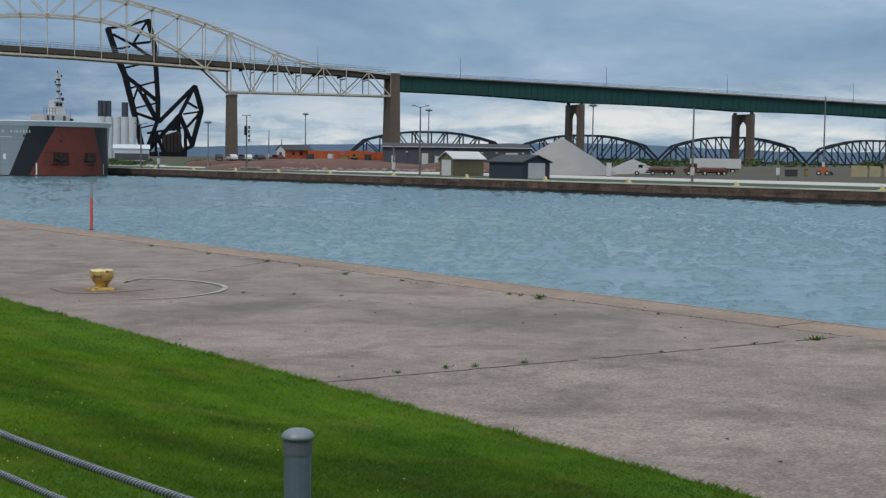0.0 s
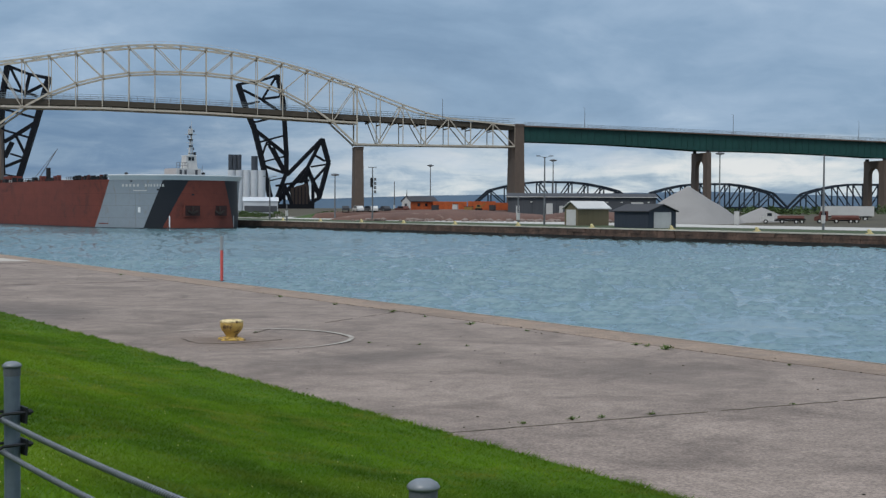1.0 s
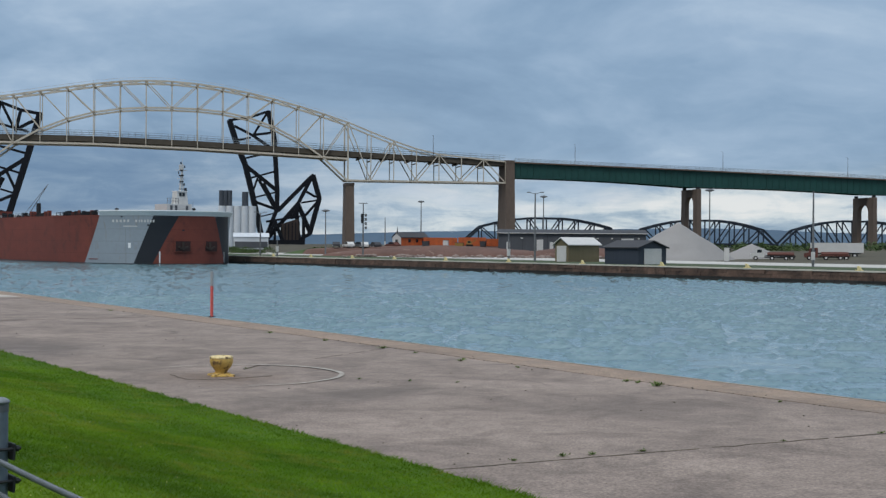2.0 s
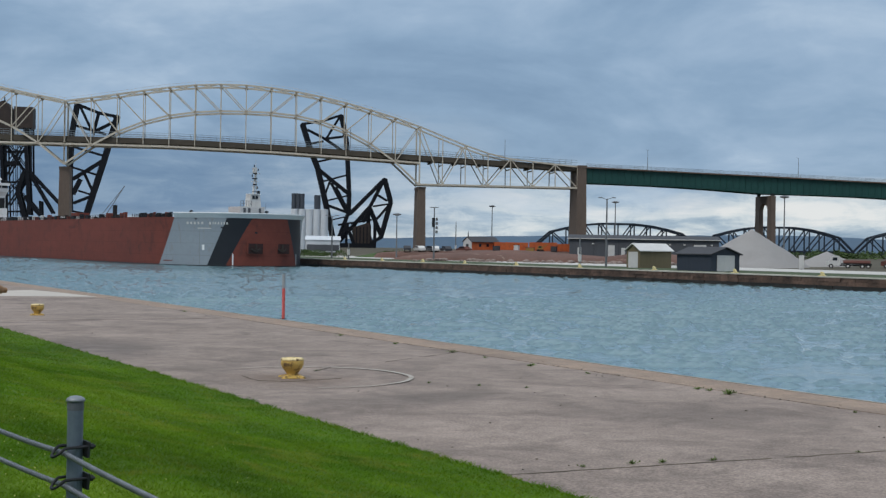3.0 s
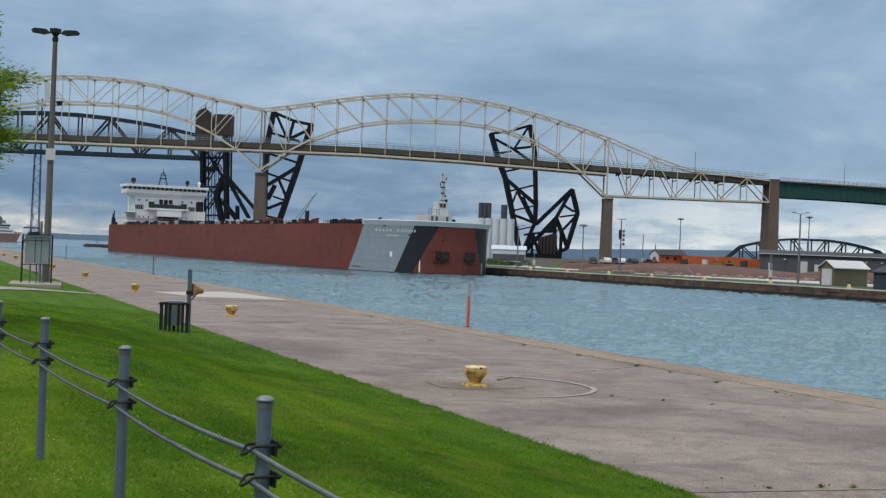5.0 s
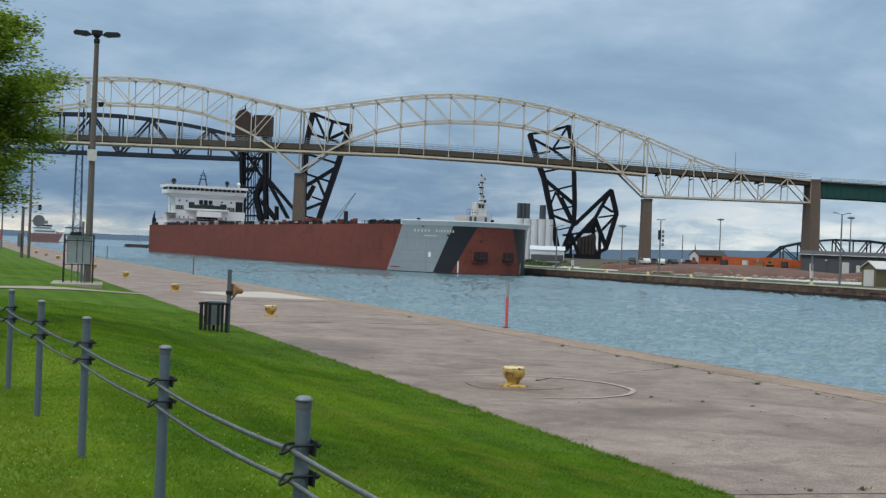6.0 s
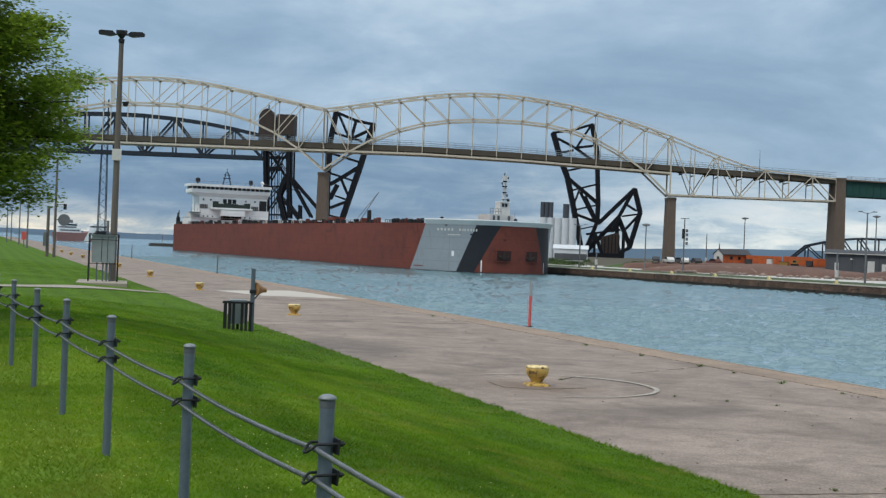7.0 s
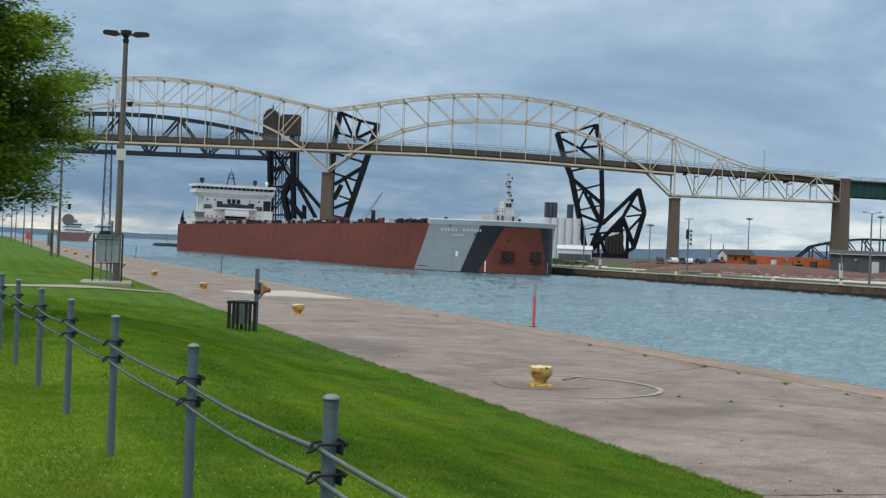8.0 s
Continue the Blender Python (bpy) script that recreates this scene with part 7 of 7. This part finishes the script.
def side_pole(x, y, h, extras):
    th = thing("park_pole", pose(x, y, 0.0), "tall grey pole along the lawn" + (" with a round sign and loudspeaker" if extras else ""), "pole", "poles along the lawn")
    part("pole", tube(B(), (0, 0, 0), (0, 0, h), 0.16 if extras else 0.14, 0.1, 10), M_POLE if not extras else M_WOOD, th)
    if extras:
        part("second_pole", tube(B(), (-0.7, 0.1, 0), (-0.7, 0.1, 5.2), 0.17, 0.15, 10), M_WOOD, th)
        part("arm", beam(B(), (0, 0, 5.6), (0.95, 0, 5.6), 0.07), M_BLACK, th)
        part("loudspeaker", box(B(), 0.8, 1.1, -0.15, 0.15, 5.1, 5.7), M_BLACK, th)
        part("round_sign", tube(B(), (0.9, -0.1, 4.0), (0.9, 0.1, 4.0), 0.62, 0.62, 20), M_POLE, th)
        part("sign_arm", beam(B(), (0, 0, 4.0), (0.9, 0, 4.0), 0.08), M_BLACK, th)
        part("meter_box", box(B(), -1.15, -0.85, -0.15, 0.25, 1.2, 2.6), M_POLE, th)
    else:
        part("head", box(B(), -0.6, 0.6, -0.15, 0.15, h, h + 0.15), M_BLACK, th)


side_pole(18.2, 146.0, 10.5, True)
for x, y, h in ((22.6, 213.8, 8.2), (27.0, 269.6, 8.0), (31.8, 336, 8.2), (27.5, 300, 8.0), (32.5, 380, 8.0)):
    side_pole(x, y, h, False)
rb = thing("life_ring_post", pose(23.6, 228.0, 0.0), "red lifebuoy cabinet on a post by the pier", "life ring")
part("cabinet", box(B(), -0.4, 0.4, -0.25, 0.25, 1.3, 2.6), M_RED, rb)
part("post", tube(B(), (0, 0, 0), (0, 0, 1.3), 0.08, 0.08, 8), M_POLE, rb)


# ---------------------------------------------------------------- tree
def build_tree(x, y, seed, height, radius, low):
    rng = random.Random(seed)
    base = lawn_height(x, y)
    th = thing("maple_tree", pose(x, y, base - 0.05), "broad green maple tree with layered leafy limbs", "tree")
    bm = B()
    pts = [Vector((0, 0, 0)), Vector((0.05, 0, 1.2)), Vector((0.0, 0.08, 2.6)), Vector((0.1, 0.05, height * 0.55)), Vector((0.05, 0.1, height * 0.92))]
    rad = [0.27, 0.21, 0.18, 0.11, 0.03]
    for k in range(4):
        tube(bm, pts[k], pts[k + 1], rad[k], rad[k + 1], 10)
    part("trunk", bm, M_BARK, th)
    def crown_width(f):
        for (a, p), (b, q) in zip(((0, 0.76), (0.22, 1.06), (0.5, 0.66), (0.75, 0.5)), ((0.22, 1.06), (0.5, 0.66), (0.75, 0.5), (1.0, 0.1))):
            if f <= b:
                return radius * (p + (q - p) * (f - a) / (b - a))
        return radius * 0.1
    pads = []
    for k in range(96):
        f = (k + 0.5) / 96
        z = low + (height - low) * f
        env = crown_width(f)
        a = k * 2.399 + rng.uniform(-0.3, 0.3)
        r = env * rng.uniform(0.78, 1.05)
        tip = Vector((r * math.cos(a), r * math.sin(a), z + rng.uniform(-0.2, 0.25)))
        root = Vector((0.03, 0.03, max(1.9, z - 0.35 * r)))
        midp = root.lerp(tip, 0.55) + Vector((0, 0, 0.12 * r))
        b = B()
        tube(b, root, midp, 0.055, 0.032, 6)
        tube(b, midp, tip, 0.032, 0.008, 5)
        part("limb", b, M_BARK, th)
        for q in range(7):
            t = 0.18 + 0.82 * (q + rng.random()) / 7
            c = root.lerp(tip, t) + Vector((rng.gauss(0, 0.22), rng.gauss(0, 0.22), rng.gauss(0, 0.14) + 0.10 * r * math.sin(math.pi * t)))
            pads.append((c, 0.34 + 0.40 * rng.random()))
    for k in range(230):
        f = rng.random() if k < 170 else 0.28 * rng.random()
        z = low + 0.2 + (height - low - 0.8) * f
        r = 0.74 * crown_width(f) * math.sqrt(rng.random())
        a = rng.uniform(0, math.tau)
        pads.append((Vector((r * math.cos(a), r * math.sin(a), z)), 0.55))
    vs, fs = [], []
    for c, s in pads:
        n = int(560 * s + 130)
        for _ in range(n):
            o = c + Vector((max(-1, min(1, rng.gauss(0, 0.5))) * s, max(-1, min(1, rng.gauss(0, 0.5))) * s, rng.gauss(0, s * 0.26)))
            a = rng.uniform(0, math.tau)
            l = rng.uniform(0.042, 0.088)
            d = Vector((math.cos(a), math.sin(a), rng.uniform(-0.5, 0.25))).normalized() * l
            sd = Vector((-math.sin(a), math.cos(a), rng.uniform(-0.5, 0.5))).normalized() * l * 0.55
            b = len(vs)
            vs.extend((o - d * 0.5, o + sd * 0.9 - d * 0.05, o + d, o - sd * 0.9 - d * 0.05))
            fs.append((b, b + 1, b + 2, b + 3))
    me = bpy.data.meshes.new("crown")
    me.from_pydata([tuple(v) for v in vs], [], fs)
    me.materials.append(M_LEAF)
    cr = new("crown", me)
    cr.parent = th
    tagged(cr, "dense layered green leaves", kind="stuff")


build_tree(0.85, 28.0, 7, 12.5, 3.45, 2.4)


# ---------------------------------------------------------------- grass blades
def grass():
    rng = np.random.default_rng(3)
    vs, fs = [], []
    total = 0
    for y0, y1, dens, hgt, wid in ((1.6, 5, 5200, 0.032, 0.0032), (5, 9, 3600, 0.032, 0.0042), (9, 15, 1700, 0.034, 0.0065), (15, 26, 900, 0.032, 0.0075), (26, 48, 330, 0.03, 0.010), (48, 110, 60, 0.03, 0.014), (-9, 34, 330, 0.03, 0.009)):
        xr = lawn_edge(y1) + 0.1
        n = int((xr - 0.0) * (y1 - y0) * dens)
        x = rng.uniform(0.0, xr, n)
        y = rng.uniform(y0, y1, n) + rng.normal(0, 0.04 * (y1 - y0), n)
        if y0 < 0:
            x = rng.uniform(-7.0, xr, n) + rng.normal(0, 1.5, n)
        keep = (x < 8.15 + 0.075 * y + 0.03 + 0.03 * np.sin(y * 7.3)) & ((x > 0.075 * y - 0.6 + rng.normal(0, 0.5, n)) | (y0 < 0))
        x, y = x[keep], y[keep]
        n = len(x)
        z = np.array([lawn_height(float(a), float(b)) for a, b in zip(x, y)])
        tuft = np.array([noise.noise((float(a) * 1.3, float(b) * 1.3, 4.0)) for a, b in zip(x, y)])
        h = 0.82 * hgt * rng.uniform(0.6, 1.25, n) * (1 + 0.25 * tuft)
        edge = (8.15 + 0.075 * y - x) < 0.12
        h = np.where(edge, h * 1.6, h)
        a = rng.uniform(0, math.tau, n)
        lean = rng.uniform(0.7, 2.3, n)
        la = rng.uniform(0, math.tau, n)
        w = wid * rng.uniform(0.6, 1.3, n)
        p0 = np.stack([x - w * np.cos(a), y - w * np.sin(a), z - 0.006], 1)
        p1 = np.stack([x + w * np.cos(a), y + w * np.sin(a), z - 0.006], 1)
        p2 = np.stack([x + lean * h * np.cos(la), y + lean * h * np.sin(la), z + h], 1)
        vs.append(np.stack([p0, p1, p2], 1).reshape(-1, 3))
        fs.append(np.arange(n * 3).reshape(n, 3) + total)
        total += n * 3
    v = np.concatenate(vs)
    f = np.concatenate(fs)
    me = bpy.data.meshes.new("grass")
    me.vertices.add(len(v))
    me.vertices.foreach_set("co", v.astype(np.float32).ravel())
    me.loops.add(len(f) * 3)
    me.loops.foreach_set("vertex_index", f.astype(np.int32).ravel())
    me.polygons.add(len(f))
    me.polygons.foreach_set("loop_start", (np.arange(len(f)) * 3).astype(np.int32))
    me.update()
    me.validate()
    me.materials.append(M_BLADE)
    tagged(new("grass", me), "short mown grass blades on the lawn", "grass", kind="stuff")


grass()


def lawn_flowers():
    rng = random.Random(21)
    bm = B()
    for k in range(420):
        y = rng.uniform(2.2, 14) if k % 3 else rng.uniform(7, 24)
        x = rng.uniform(0.08 * y, 0.08 * y + (2.6 if k % 4 else 6))
        if x > lawn_edge(y) - 0.3:
            continue
        z, r = lawn_height(x, y) + rng.uniform(0.028, 0.045), rng.uniform(0.004, 0.007)
        v = [bm.verts.new((x + r * math.cos(a), y + r * math.sin(a), z + 0.002 * math.sin(3 * a))) for a in (0, 1.26, 2.51, 3.77, 5.03)]
        bm.faces.new(v)
        tip = bm.verts.new((x, y, z - 0.01))
        bm.faces.new((v[0], v[2], tip))
    solid("lawn_flowers", bm, M_FLOWER, "tiny pale yellow clover flowers in the lawn", "flowers", kind="stuff")


M_FLOWER = surface("pale_yellow_petals", (0.62, 0.6, 0.2), (0.5, 0.48, 0.15), 0.8, bump=0)
lawn_flowers()


# ---------------------------------------------------------------- waves
def waves():
    """Wind waves on the canal, as a fine sheet a little above the still water."""
    rng = np.random.default_rng(12)
    xs = np.concatenate([np.arange(18.5, 72.0, 0.24), np.arange(72.0, 138.6, 0.4)])
    ys = np.concatenate([np.arange(2.0, 105.0, 0.27), np.arange(105.0, 330.0, 0.7), np.arange(330.0, 700.0, 1.5)])
    X, Y = np.meshgrid(xs, ys)
    def field(count, lam0, lam1, spread, wander):
        f = np.zeros_like(X)
        for k in range(count):
            lam = lam0 * (lam1 / lam0) ** rng.random()
            th = math.radians(238 + rng.normal(0, spread))
            kx, ky = math.tau / lam * math.cos(th), math.tau / lam * math.sin(th)
            bend = wander * np.sin(0.21 * X * math.sin(th) - 0.21 * Y * math.cos(th) + k)
            f += lam ** 0.8 * np.sin(kx * X + ky * Y + rng.uniform(0, math.tau) + bend)
        return f / f.std()
    swell = field(14, 1.2, 4.0, 40, 0.9)
    chop = field(30, 1.0, 2.3, 24, 1.3)
    # a low, even ripple with steep little crests here and there
    crest = np.clip((chop - 0.9) / 0.35, 0, 1) + 0.35 * np.clip((chop - 1.5) / 0.4, 0, 1)
    gust = 0.85 + 0.4 * np.sin(X * 0.07 + 1.3 * np.sin(Y * 0.045)) * np.sin(Y * 0.06 + 0.8)
    Z = WATER + 0.008 * swell + 0.006 * chop + 0.135 * crest * gust
    v = np.stack([X, Y, Z], 2).reshape(-1, 3)
    ny, nx = X.shape
    i = (np.arange(ny - 1)[:, None] * nx + np.arange(nx - 1)[None, :]).ravel()
    q = np.stack([i, i + 1, i + nx + 1, i + nx], 1)
    me = bpy.data.meshes.new("canal_waves")
    me.vertices.add(len(v))
    me.vertices.foreach_set("co", v.astype(np.float32).ravel())
    me.loops.add(len(q) * 4)
    me.loops.foreach_set("vertex_index", q.astype(np.int32).ravel())
    me.polygons.add(len(q))
    me.polygons.foreach_set("loop_start", (np.arange(len(q)) * 4).astype(np.int32))
    me.update()
    me.validate()
    me.materials.append(M_WATER)
    me.shade_smooth()
    tagged(new("water_waves", me), "choppy blue-grey water between the piers", "water", kind="structure")


waves()

# ---------------------------------------------------------------- slabs of the near pier
build_slabs(PIER)
